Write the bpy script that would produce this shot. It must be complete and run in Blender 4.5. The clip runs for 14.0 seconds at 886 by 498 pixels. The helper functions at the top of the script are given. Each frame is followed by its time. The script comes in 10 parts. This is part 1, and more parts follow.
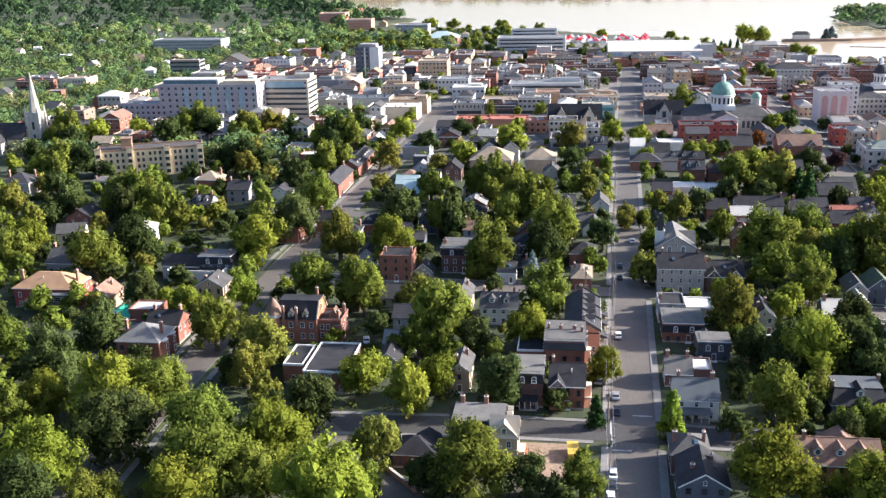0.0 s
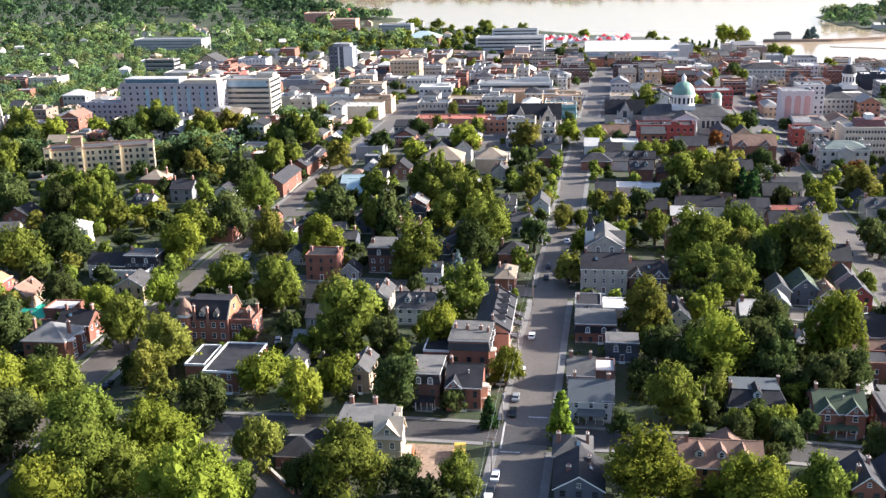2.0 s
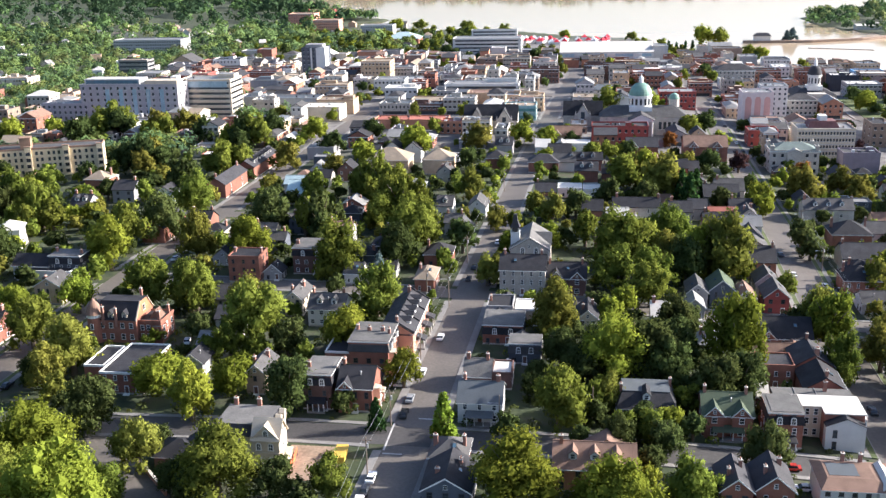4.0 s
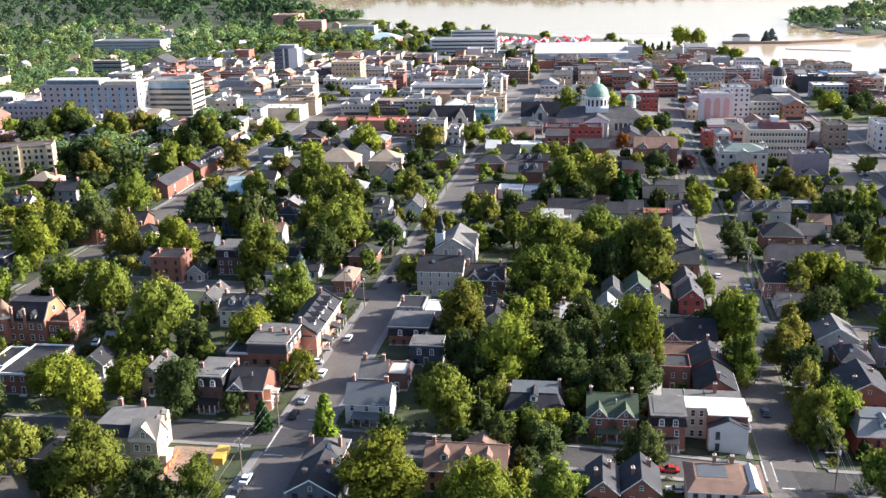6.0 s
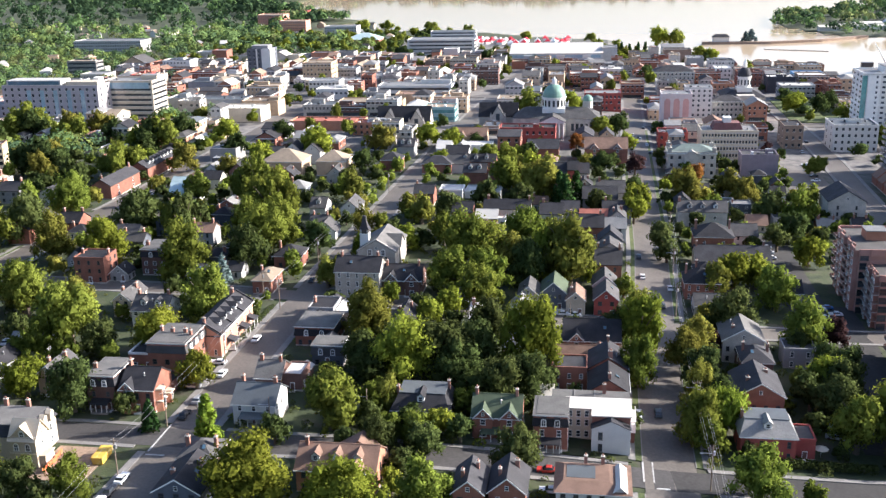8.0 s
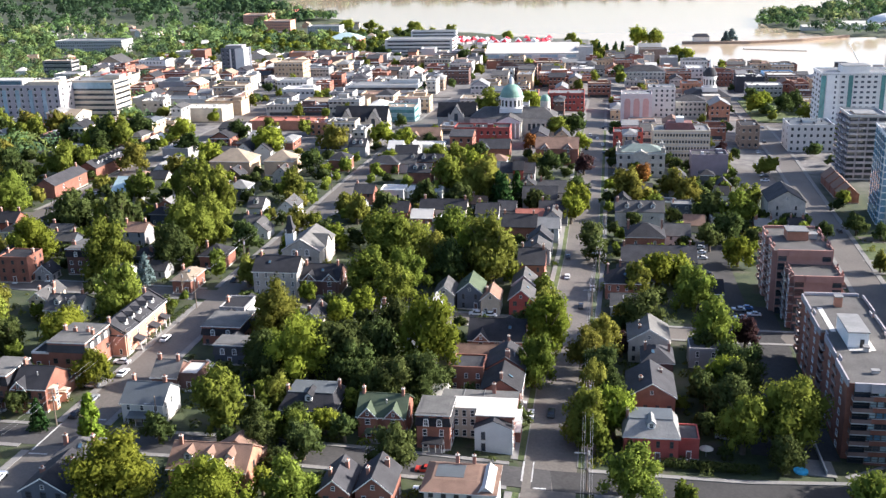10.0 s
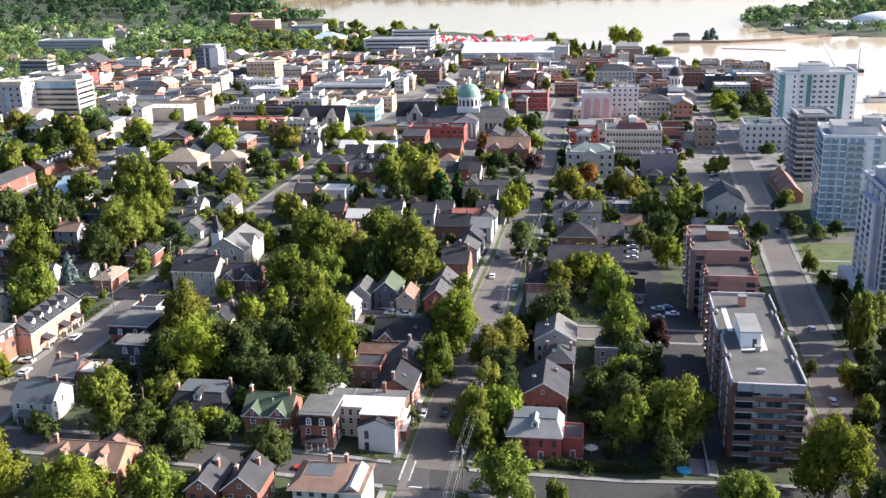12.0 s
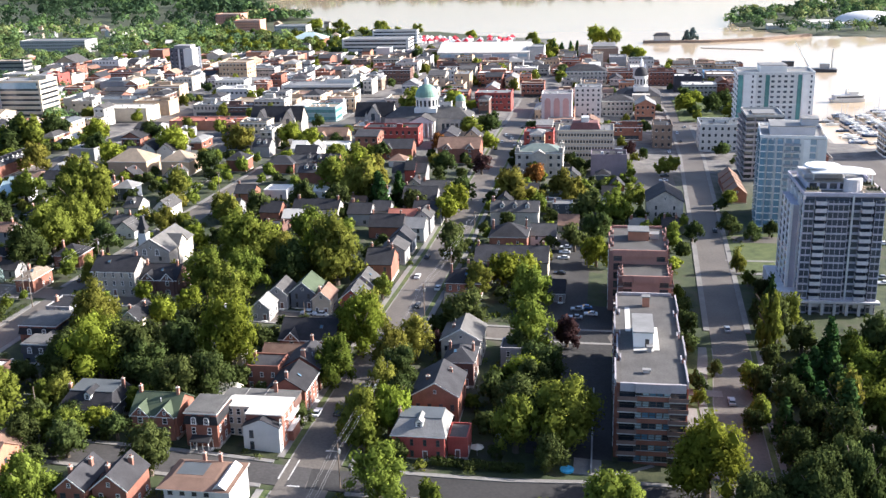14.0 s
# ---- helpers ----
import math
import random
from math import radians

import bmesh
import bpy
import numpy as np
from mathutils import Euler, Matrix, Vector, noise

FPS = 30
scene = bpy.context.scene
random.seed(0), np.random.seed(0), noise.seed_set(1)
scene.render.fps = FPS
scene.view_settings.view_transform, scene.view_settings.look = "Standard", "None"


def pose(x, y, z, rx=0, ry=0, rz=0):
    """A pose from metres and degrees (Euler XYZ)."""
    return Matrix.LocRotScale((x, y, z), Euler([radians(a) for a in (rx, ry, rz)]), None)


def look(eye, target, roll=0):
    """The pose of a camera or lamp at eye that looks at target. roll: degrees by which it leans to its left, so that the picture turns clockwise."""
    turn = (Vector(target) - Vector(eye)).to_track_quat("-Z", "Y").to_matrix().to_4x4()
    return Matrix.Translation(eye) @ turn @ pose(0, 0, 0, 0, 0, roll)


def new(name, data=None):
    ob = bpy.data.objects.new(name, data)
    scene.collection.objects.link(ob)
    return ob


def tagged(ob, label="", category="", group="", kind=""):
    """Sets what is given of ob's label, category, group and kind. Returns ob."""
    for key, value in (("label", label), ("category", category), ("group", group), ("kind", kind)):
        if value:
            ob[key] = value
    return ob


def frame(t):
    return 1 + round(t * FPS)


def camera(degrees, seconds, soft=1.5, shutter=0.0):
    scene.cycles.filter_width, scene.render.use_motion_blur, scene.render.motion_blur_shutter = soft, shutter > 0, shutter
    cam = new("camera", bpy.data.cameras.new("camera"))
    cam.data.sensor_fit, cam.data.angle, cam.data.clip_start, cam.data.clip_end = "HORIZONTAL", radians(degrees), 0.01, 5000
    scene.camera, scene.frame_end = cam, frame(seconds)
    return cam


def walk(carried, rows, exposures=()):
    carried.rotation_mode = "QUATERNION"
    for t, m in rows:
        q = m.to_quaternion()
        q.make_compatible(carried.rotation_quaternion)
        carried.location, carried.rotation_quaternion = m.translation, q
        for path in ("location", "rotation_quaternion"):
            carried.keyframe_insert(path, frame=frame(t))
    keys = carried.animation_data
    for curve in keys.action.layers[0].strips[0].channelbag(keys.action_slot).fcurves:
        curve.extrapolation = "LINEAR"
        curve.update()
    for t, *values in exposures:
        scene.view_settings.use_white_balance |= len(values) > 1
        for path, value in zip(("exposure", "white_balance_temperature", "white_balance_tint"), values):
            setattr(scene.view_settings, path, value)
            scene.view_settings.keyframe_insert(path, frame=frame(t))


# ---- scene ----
cam = camera(47.6, 14.0, soft=1.42)
PATH = [
    (0.0, -2.67, 4.85, 110.28, 8.130, -17.192, -1.432),
    (0.5, 3.47, 6.41, 109.79, 8.173, -17.188, -1.414),
    (1.0, 9.70, 7.84, 109.38, 8.211, -17.181, -1.397),
    (1.5, 16.02, 9.16, 109.04, 8.244, -17.172, -1.383),
    (2.0, 22.42, 10.37, 108.77, 8.273, -17.161, -1.369),
    (2.5, 28.87, 11.50, 108.55, 8.301, -17.149, -1.357),
    (3.0, 35.37, 12.55, 108.38, 8.327, -17.137, -1.347),
    (3.5, 41.90, 13.54, 108.25, 8.353, -17.125, -1.338),
    (4.0, 48.47, 14.48, 108.14, 8.380, -17.114, -1.331),
    (4.5, 55.07, 15.38, 108.05, 8.407, -17.103, -1.325),
    (5.0, 61.69, 16.24, 107.99, 8.437, -17.094, -1.321),
    (5.5, 68.33, 17.09, 107.93, 8.469, -17.087, -1.318),
    (6.0, 74.99, 17.91, 107.89, 8.504, -17.081, -1.317),
    (6.5, 81.67, 18.72, 107.84, 8.542, -17.077, -1.317),
    (7.0, 88.37, 19.52, 107.80, 8.583, -17.075, -1.319),
    (7.5, 95.08, 20.32, 107.75, 8.628, -17.076, -1.323),
    (8.0, 101.81, 21.11, 107.70, 8.677, -17.078, -1.327),
    (8.5, 108.55, 21.91, 107.65, 8.729, -17.082, -1.334),
    (9.0, 115.32, 22.71, 107.60, 8.784, -17.088, -1.342),
    (9.5, 122.10, 23.52, 107.54, 8.842, -17.095, -1.351),
    (10.0, 128.90, 24.32, 107.48, 8.904, -17.104, -1.362),
    (10.5, 135.72, 25.13, 107.42, 8.967, -17.114, -1.375),
    (11.0, 142.56, 25.93, 107.36, 9.033, -17.124, -1.389),
    (11.5, 149.41, 26.72, 107.31, 9.100, -17.135, -1.405),
    (12.0, 156.26, 27.50, 107.27, 9.167, -17.145, -1.422),
    (12.5, 163.12, 28.26, 107.25, 9.234, -17.155, -1.440),
    (13.0, 169.98, 29.00, 107.25, 9.299, -17.163, -1.461),
    (13.5, 176.83, 29.70, 107.28, 9.363, -17.169, -1.482),
    (14.0, 183.66, 30.36, 107.35, 9.422, -17.171, -1.506),
]
walk(cam, [(t, pose(x, y, z, 90 + pitch, 0, yaw) @ pose(0, 0, 0, 0, 0, lean)) for t, x, y, z, yaw, pitch, lean in PATH],
     exposures=[(0.0, 1.37, 5550, 13), (14.0, 1.34, 5550, 13)])

# ---- light: low afternoon sun from the lake side, clear hazy sky ----
SUN_EL, SUN_AZ = 24.0, 17.0            # degrees above the horizon; degrees from +x towards +y
world = bpy.data.worlds.new("sky")
world.use_nodes = True
scene.world = world
wn, wl = world.node_tree.nodes, world.node_tree.links
sky = wn.new("ShaderNodeTexSky")
sky.sky_type = "NISHITA"
sky.sun_disc = False
sky.sun_elevation = radians(SUN_EL)
sky.sun_rotation = radians(90 - SUN_AZ)
sky.altitude, sky.air_density, sky.dust_density, sky.ozone_density = 100, 0.85, 3.0, 0.7
wl.new(sky.outputs[0], wn["Background"].inputs[0])
wn["Background"].inputs[1].default_value = 0.103
sun_data = bpy.data.lights.new("sun", "SUN")
sun_data.energy, sun_data.angle, sun_data.color = 5.6, radians(0.6), (1.0, 0.87, 0.69)
sun = new("sun", sun_data)
sun_way = Vector((math.cos(radians(SUN_AZ)) * math.cos(radians(SUN_EL)), math.sin(radians(SUN_AZ)) * math.cos(radians(SUN_EL)), math.sin(radians(SUN_EL))))
sun.matrix_world = look(sun_way * 400, (0, 0, 0))


# ---- materials ----
def mat(name, col, rough=0.85, var=0.22, big=0.35, fine=5.0, bump=0.15, metal=0.0, tint=0.12, col2=None, spec=0.3):
    """A weathered surface: broad stains, fine grain, and a shift from object to object."""
    m = bpy.data.materials.new(name)
    m.use_nodes = True
    n, l = m.node_tree.nodes, m.node_tree.links
    b = n["Principled BSDF"]
    b.inputs["Roughness"].default_value = rough
    b.inputs["Metallic"].default_value = metal
    b.inputs["Specular IOR Level"].default_value = spec
    tc = n.new("ShaderNodeTexCoord")
    oi = n.new("ShaderNodeObjectInfo")
    n1, n2 = n.new("ShaderNodeTexNoise"), n.new("ShaderNodeTexNoise")
    n1.inputs["Scale"].default_value, n2.inputs["Scale"].default_value = big, fine
    n1.inputs["Detail"].default_value, n2.inputs["Detail"].default_value = 4, 3
    for q in (n1, n2):
        l.new(tc.outputs["Object"], q.inputs["Vector"])
    mx = n.new("ShaderNodeMath")
    mx.operation = "ADD"
    l.new(n1.outputs["Fac"], mx.inputs[0])
    l.new(n2.outputs["Fac"], mx.inputs[1])
    ramp = n.new("ShaderNodeMapRange")
    ramp.inputs["From Min"].default_value, ramp.inputs["From Max"].default_value = 0.7, 1.3
    l.new(mx.outputs[0], ramp.inputs["Value"])
    mix = n.new("ShaderNodeMix")
    mix.data_type = "RGBA"
    c2 = col2 or tuple(min(1, c * (1 + var)) for c in col)
    c1 = tuple(c * (1 - var) for c in col)
    mix.inputs[6].default_value, mix.inputs[7].default_value = (*c1, 1), (*c2, 1)
    l.new(ramp.outputs[0], mix.inputs[0])
    hs = n.new("ShaderNodeHueSaturation")
    vr = n.new("ShaderNodeMapRange")
    vr.inputs["To Min"].default_value, vr.inputs["To Max"].default_value = 1 - tint, 1 + tint
    l.new(oi.outputs["Random"], vr.inputs["Value"])
    l.new(vr.outputs[0], hs.inputs["Value"])
    l.new(mix.outputs[2], hs.inputs["Color"])
    l.new(hs.outputs[0], b.inputs["Base Color"])
    if bump:
        bp = n.new("ShaderNodeBump")
        bp.inputs["Strength"].default_value, bp.inputs["Distance"].default_value = bump, 0.08
        l.new(n2.outputs["Fac"], bp.inputs["Height"])
        l.new(bp.outputs[0], b.inputs["Normal"])
    return m


def leafy(name, dark, light, through_light=0.36):
    """Foliage: every clump its own shade, thin enough to let sun through."""
    m = bpy.data.materials.new(name)
    m.use_nodes = True
    n, l = m.node_tree.nodes, m.node_tree.links
    geo, oi = n.new("ShaderNodeNewGeometry"), n.new("ShaderNodeObjectInfo")
    mix = n.new("ShaderNodeMix")
    mix.data_type = "RGBA"
    mix.inputs[6].default_value, mix.inputs[7].default_value = (*dark, 1), (*light, 1)
    l.new(geo.outputs["Random Per Island"], mix.inputs[0])
    hs = n.new("ShaderNodeHueSaturation")
    hr, vr = n.new("ShaderNodeMapRange"), n.new("ShaderNodeMapRange")
    hr.inputs["To Min"].default_value, hr.inputs["To Max"].default_value = 0.482, 0.512
    vr.inputs["To Min"].default_value, vr.inputs["To Max"].default_value = 0.74, 1.26
    mul = n.new("ShaderNodeMath")
    mul.operation = "MULTIPLY"
    mul.inputs[1].default_value = 7.31
    frac = n.new("ShaderNodeMath")
    frac.operation = "FRACT"
    l.new(oi.outputs["Random"], mul.inputs[0])
    l.new(mul.outputs[0], frac.inputs[0])
    l.new(oi.outputs["Random"], hr.inputs["Value"])
    l.new(frac.outputs[0], vr.inputs["Value"])
    l.new(hr.outputs[0], hs.inputs["Hue"])
    l.new(vr.outputs[0], hs.inputs["Value"])
    l.new(mix.outputs[2], hs.inputs["Color"])
    dif, tra, ms = n.new("ShaderNodeBsdfDiffuse"), n.new("ShaderNodeBsdfTranslucent"), n.new("ShaderNodeMixShader")
    l.new(hs.outputs[0], dif.inputs["Color"])
    l.new(hs.outputs[0], tra.inputs["Color"])
    ms.inputs[0].default_value = through_light
    l.new(dif.outputs[0], ms.inputs[1])
    l.new(tra.outputs[0], ms.inputs[2])
    l.new(ms.outputs[0], n["Material Output"].inputs["Surface"])
    return m


WALL = {
    "brick": (mat("red_brick", (0.25, 0.108, 0.074), fine=9, var=0.3), "red brick"),
    "dkbrick": (mat("dark_brick", (0.14, 0.08, 0.065), fine=9, var=0.3), "dark brown brick"),
    "red": (mat("painted_red_brick", (0.31, 0.075, 0.062), fine=9, var=0.25), "bright red brick"),
    "orange": (mat("orange_brick", (0.42, 0.2, 0.125), fine=9), "orange brick"),
    "row": (mat("pink_brick", (0.44, 0.235, 0.16), fine=9, var=0.2), "pinkish red brick"),
    "tan": (mat("tan_brick", (0.45, 0.33, 0.22), fine=7), "tan brick"),
    "brown": (mat("brown_stone", (0.27, 0.2, 0.15), fine=6), "brown stone"),
    "cream": (mat("cream_render", (0.52, 0.445, 0.34), fine=4, var=0.14), "cream rendered"),
    "white": (mat("white_siding", (0.56, 0.55, 0.525), fine=4, var=0.1), "white-painted"),
    "grey": (mat("grey_siding", (0.3, 0.29, 0.285), fine=4, var=0.15), "grey sided"),
    "slateblue": (mat("dark_siding", (0.1, 0.11, 0.13), fine=4, var=0.2), "dark grey sided"),
    "stone": (mat("limestone", (0.43, 0.395, 0.345), fine=3.2, var=0.28, bump=0.3), "grey limestone"),
    "concrete": (mat("pale_concrete", (0.43, 0.42, 0.4), fine=3, var=0.15), "pale concrete"),
    "salmon": (mat("salmon_brick", (0.56, 0.275, 0.19), fine=4, var=0.15), "salmon brick"),
    "pink": (mat("pink_panels", (0.66, 0.56, 0.54), fine=2, var=0.1), "pink panelled"),
    "purple": (mat("mauve_block", (0.25, 0.21, 0.24), fine=3, var=0.15), "mauve block"),
    "blue": (mat("blue_panels", (0.2, 0.38, 0.6), fine=3, var=0.12), "pale blue panelled"),
    "black": (mat("black_panels", (0.05, 0.05, 0.06), fine=3), "black panelled"),
    "dkgrey": (mat("dark_concrete", (0.2, 0.19, 0.18), fine=3), "dark concrete"),
    "mauve": (mat("mauve_concrete", (0.34, 0.315, 0.325), fine=3, var=0.15), "mauve-grey concrete"),
    "teal": (mat("teal_glazed", (0.3, 0.45, 0.44), rough=0.3, fine=3), "teal glazed"),
}
ROOF = {
    "dark": (mat("black_shingle", (0.025, 0.0245, 0.028), fine=7, var=0.45, bump=0.4), "black shingle"),
    "slate": (mat("slate", (0.042, 0.041, 0.045), fine=7, var=0.4, bump=0.4), "dark slate"),
    "grey": (mat("grey_shingle", (0.073, 0.07, 0.069), fine=7, var=0.35, bump=0.4), "grey shingle"),
    "ltgrey": (mat("pale_membrane", rough=0.6, spec=0.4, col=(0.2, 0.195, 0.185), fine=3, var=0.25), "pale grey"),
    "felt": (mat("grey_felt", (0.125, 0.12, 0.112), fine=3, var=0.25), "grey felt"),
    "white": (mat("white_membrane", rough=0.6, spec=0.5, col=(0.58, 0.545, 0.48), fine=3, var=0.1), "white"),
    "tan": (mat("tan_shingle", (0.27, 0.215, 0.155), fine=6, var=0.25, bump=0.3), "tan"),
    "brown": (mat("brown_shingle", (0.2, 0.125, 0.09), fine=7, var=0.3, bump=0.4), "brown shingle"),
    "terra": (mat("orange_brown_shingle", (0.38, 0.23, 0.13), fine=7, var=0.2, bump=0.4), "orange-brown shingle"),
    "red": (mat("red_metal_roof", (0.36, 0.13, 0.09), fine=5, var=0.2), "red-brown"),
    "green": (mat("dark_green_roof", (0.066, 0.086, 0.052), fine=6, var=0.25), "dark green"),
    "brightgreen": (mat("green_metal_roof", (0.05, 0.36, 0.22), rough=0.5, fine=4, var=0.1), "bright green metal"),
    "greengrey": (mat("green_grey_shingle", (0.13, 0.16, 0.145), fine=7, var=0.25, bump=0.3), "green-grey shingle"),
    "bluegrey": (mat("blue_grey_metal", (0.098, 0.108, 0.115), rough=0.6, fine=4, var=0.15), "blue-grey"),
    "teal": (mat("pale_teal_metal", (0.42, 0.52, 0.52), rough=0.5, fine=4, var=0.12), "pale teal metal"),
}
TRIM = mat("white_trim", (0.72, 0.71, 0.675), rough=0.6, var=0.08, bump=0.05)
DARKTRIM = mat("dark_trim", (0.07, 0.065, 0.06), rough=0.6, var=0.15, bump=0.05)
GLASS = mat("window_glass", (0.035, 0.042, 0.05), rough=0.08, var=0.4, bump=0.0, spec=0.6, tint=0.5)
BLUEGLASS = mat("blue_window_glass", (0.09, 0.16, 0.22), rough=0.07, var=0.3, bump=0.0, spec=0.7, tint=0.3)
TEALGLASS = mat("teal_window_glass", (0.12, 0.28, 0.27), rough=0.1, var=0.3, bump=0.0, spec=0.7, tint=0.2)
CHIM = mat("chimney_brick", (0.29, 0.15, 0.11), fine=9, var=0.3)
METAL = mat("grey_metal", (0.45, 0.45, 0.45), rough=0.45, metal=0.6, var=0.15)
DARKMETAL = mat("dark_metal", (0.06, 0.06, 0.065), rough=0.5, var=0.2)
WOODPOLE = mat("weathered_pole", (0.22, 0.17, 0.13), fine=6, var=0.3)
BARK = mat("bark", (0.12, 0.095, 0.07), fine=5, var=0.35, bump=0.4)
ASPHALT = mat("asphalt", (0.115, 0.101, 0.087), rough=0.7, spec=0.4, big=0.07, fine=1.3, var=0.22, bump=0.1, tint=0.03)
LOTASPHALT = mat("dark_lot_asphalt", (0.04, 0.038, 0.037), rough=0.8, big=0.1, fine=1.3, var=0.3, bump=0.1, tint=0.03)
# Side street asphalt with the shade on it mixed into the colour
SHADEASPHALT = mat("side_street_asphalt", (0.064, 0.06, 0.058), rough=0.75, big=0.08, fine=1.3, var=0.25, bump=0.1, tint=0.03)
CONCRETE = mat("pavement_concrete", (0.2, 0.19, 0.178), big=0.3, fine=2.5, var=0.18, tint=0.04)
PAINT = mat("road_paint", (0.42, 0.41, 0.39), fine=2.2, var=0.45)
DIRT = mat("bare_dirt", (0.25, 0.18, 0.125), big=0.2, fine=1.2, var=0.3)
# Lawn colour darkened to stand for shade, also used for dark low planting
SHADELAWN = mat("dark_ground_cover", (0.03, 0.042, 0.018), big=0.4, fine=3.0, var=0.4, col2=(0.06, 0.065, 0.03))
LAWN = mat("lawn", (0.06, 0.09, 0.028), big=0.25, fine=3.0, var=0.4, col2=(0.12, 0.14, 0.05))
COPPER = mat("green_copper", (0.2, 0.325, 0.26), rough=0.55, fine=2, var=0.2)
LEAF = {
    "g": (leafy("maple_leaves", (0.112, 0.137, 0.023), (0.16, 0.192, 0.032)), "green-leaved tree with a broad uneven crown"),
    "y": (leafy("bright_leaves", (0.145, 0.175, 0.022), (0.2, 0.238, 0.03)), "bright yellow-green leafy tree with a dense crown"),
    # The dark leaves serve dark green trees and put shade into the colour
    "d": (leafy("dark_leaves", (0.055, 0.074, 0.023), (0.082, 0.106, 0.033)), "dark green leafy tree with shade in its colour"),
    "o": (leafy("olive_leaves", (0.142, 0.146, 0.028), (0.202, 0.206, 0.038)), "olive-green tree turning yellow at the edges"),
    "p": (leafy("purple_leaves", (0.0445, 0.0258, 0.0267), (0.0644, 0.0369, 0.0358)), "dark purple-leaved garden tree"),
    "r": (leafy("autumn_leaves", (0.1778, 0.0890, 0.0240), (0.2362, 0.1260, 0.0318)), "small orange-brown autumn tree"),
    "c": (leafy("conifer_needles", (0.0290, 0.0601, 0.0180), (0.0428, 0.0823, 0.0238), 0.15), "dark green conical conifer tree"),
    "b": (leafy("blue_spruce_needles", (0.1059, 0.1463, 0.1416), (0.1461, 0.1903, 0.1851), 0.15), "pale blue spruce in a yard"),
    "f": (leafy("larch_needles", (0.115, 0.165, 0.019), (0.165, 0.22, 0.027), 0.25), "bright green conical tree"),
}


# ---- mesh tools ----
class Shape:
    """Vertices and faces of one mesh, with a material slot per face."""

    def __init__(self):
        self.v, self.f, self.k = [], [], []

    def face(self, pts, k=0):
        i = len(self.v)
        self.v += [tuple(p) for p in pts]
        self.f.append(tuple(range(i, i + len(pts))))
        self.k.append(k)

    def box(self, x0, y0, z0, x1, y1, z1, k=0, top=None):
        i = len(self.v)
        self.v += [(x0, y0, z0), (x1, y0, z0), (x1, y1, z0), (x0, y1, z0), (x0, y0, z1), (x1, y0, z1), (x1, y1, z1), (x0, y1, z1)]
        for q in ((3, 2, 1, 0), (4, 5, 6, 7), (0, 1, 5, 4), (1, 2, 6, 5), (2, 3, 7, 6), (3, 0, 4, 7)):
            self.f.append(tuple(i + j for j in q))
            self.k.append(k if top is None or q[0] != 4 else top)

    def hull(self, low, high, k=0, topk=None):
        """A closed solid between two rings of as many points."""
        i, n = len(self.v), len(low)
        self.v += [tuple(p) for p in low] + [tuple(p) for p in high]
        self.f.append(tuple(i + j for j in reversed(range(n))))
        self.f.append(tuple(i + n + j for j in range(n)))
        self.k += [k, k if topk is None else topk]
        for j in range(n):
            self.f.append((i + j, i + (j + 1) % n, i + n + (j + 1) % n, i + n + j))
            self.k.append(k)

    def ring(self, cx, cy, z, r, n=12, turn=0.0):
        return [(cx + r * math.cos(turn + 6.28319 * j / n), cy + r * math.sin(turn + 6.28319 * j / n), z) for j in range(n)]

    def lathe(self, cx, cy, profile, n=20, k=0):
        """A closed turned surface through (radius, height) pairs from the rim up."""
        i = len(self.v)
        for r, z in profile:
            self.v += self.ring(cx, cy, z, r, n)
        for a in range(len(profile) - 1):
            for j in range(n):
                self.f.append((i + a * n + j, i + a * n + (j + 1) % n, i + (a + 1) * n + (j + 1) % n, i + (a + 1) * n + j))
                self.k.append(k)
        self.f += [tuple(i + j for j in reversed(range(n))), tuple(i + (len(profile) - 1) * n + j for j in range(n))]
        self.k += [k, k]

    def mesh(self, name, mats):
        m = bpy.data.meshes.new(name)
        m.from_pydata(self.v, [], self.f)
        for q in mats:
            m.materials.append(q)
        if any(self.k):
            m.polygons.foreach_set("material_index", self.k)
        return m


def part(name, shape, mats, parent=None, label="", at=None, smooth=False):
    if isinstance(shape, Shape):
        shape = shape.mesh(name, mats if isinstance(mats, (list, tuple)) else [mats])
        if smooth:
            shape.shade_smooth()
    ob = new(name, shape)
    if parent is not None:
        ob.parent = parent
    if at is not None:
        ob.matrix_basis = at
    return tagged(ob, label) if label else ob


def thing(name, at, label, category, group="", kind=""):
    ob = new(name)
    ob.matrix_basis = at
    return tagged(ob, label, category, group, kind)


def step(a, b, v):
    u = min(1.0, max(0.0, (v - a) / (b - a)))
    return u * u * (3 - 2 * u)


def land(x, y):
    """Height of the ground: the town falls towards the harbour on one side and the lake beyond."""
    return -max(11 * step(530, 1100, y), 12.5 * step(20, 235, x))


WATER = -13.4
# the lake's edge, anticlockwise from the town wharf
COAST = [(150, 1100), (235, 1010), (290, 975), (322, 930), (315, 813), (319, 702), (325, 646), (355, 619), (355, 508), (437, 396), (420, 250), (1200, 250), (2600, 700), (3800, 1600),
         (900, 1240), (560, 1235), (395, 1300), (345, 1440), (350, 1560), (430, 1760), (700, 1960), (1500, 2400), (1200, 2750), (0, 2350), (-300, 2420), (-560, 2200), (-430, 1790), (-270, 1640), (-268, 1590), (-320, 1540), (-250, 1500), (-180, 1440), (-60, 1400), (60, 1300), (120, 1270)]


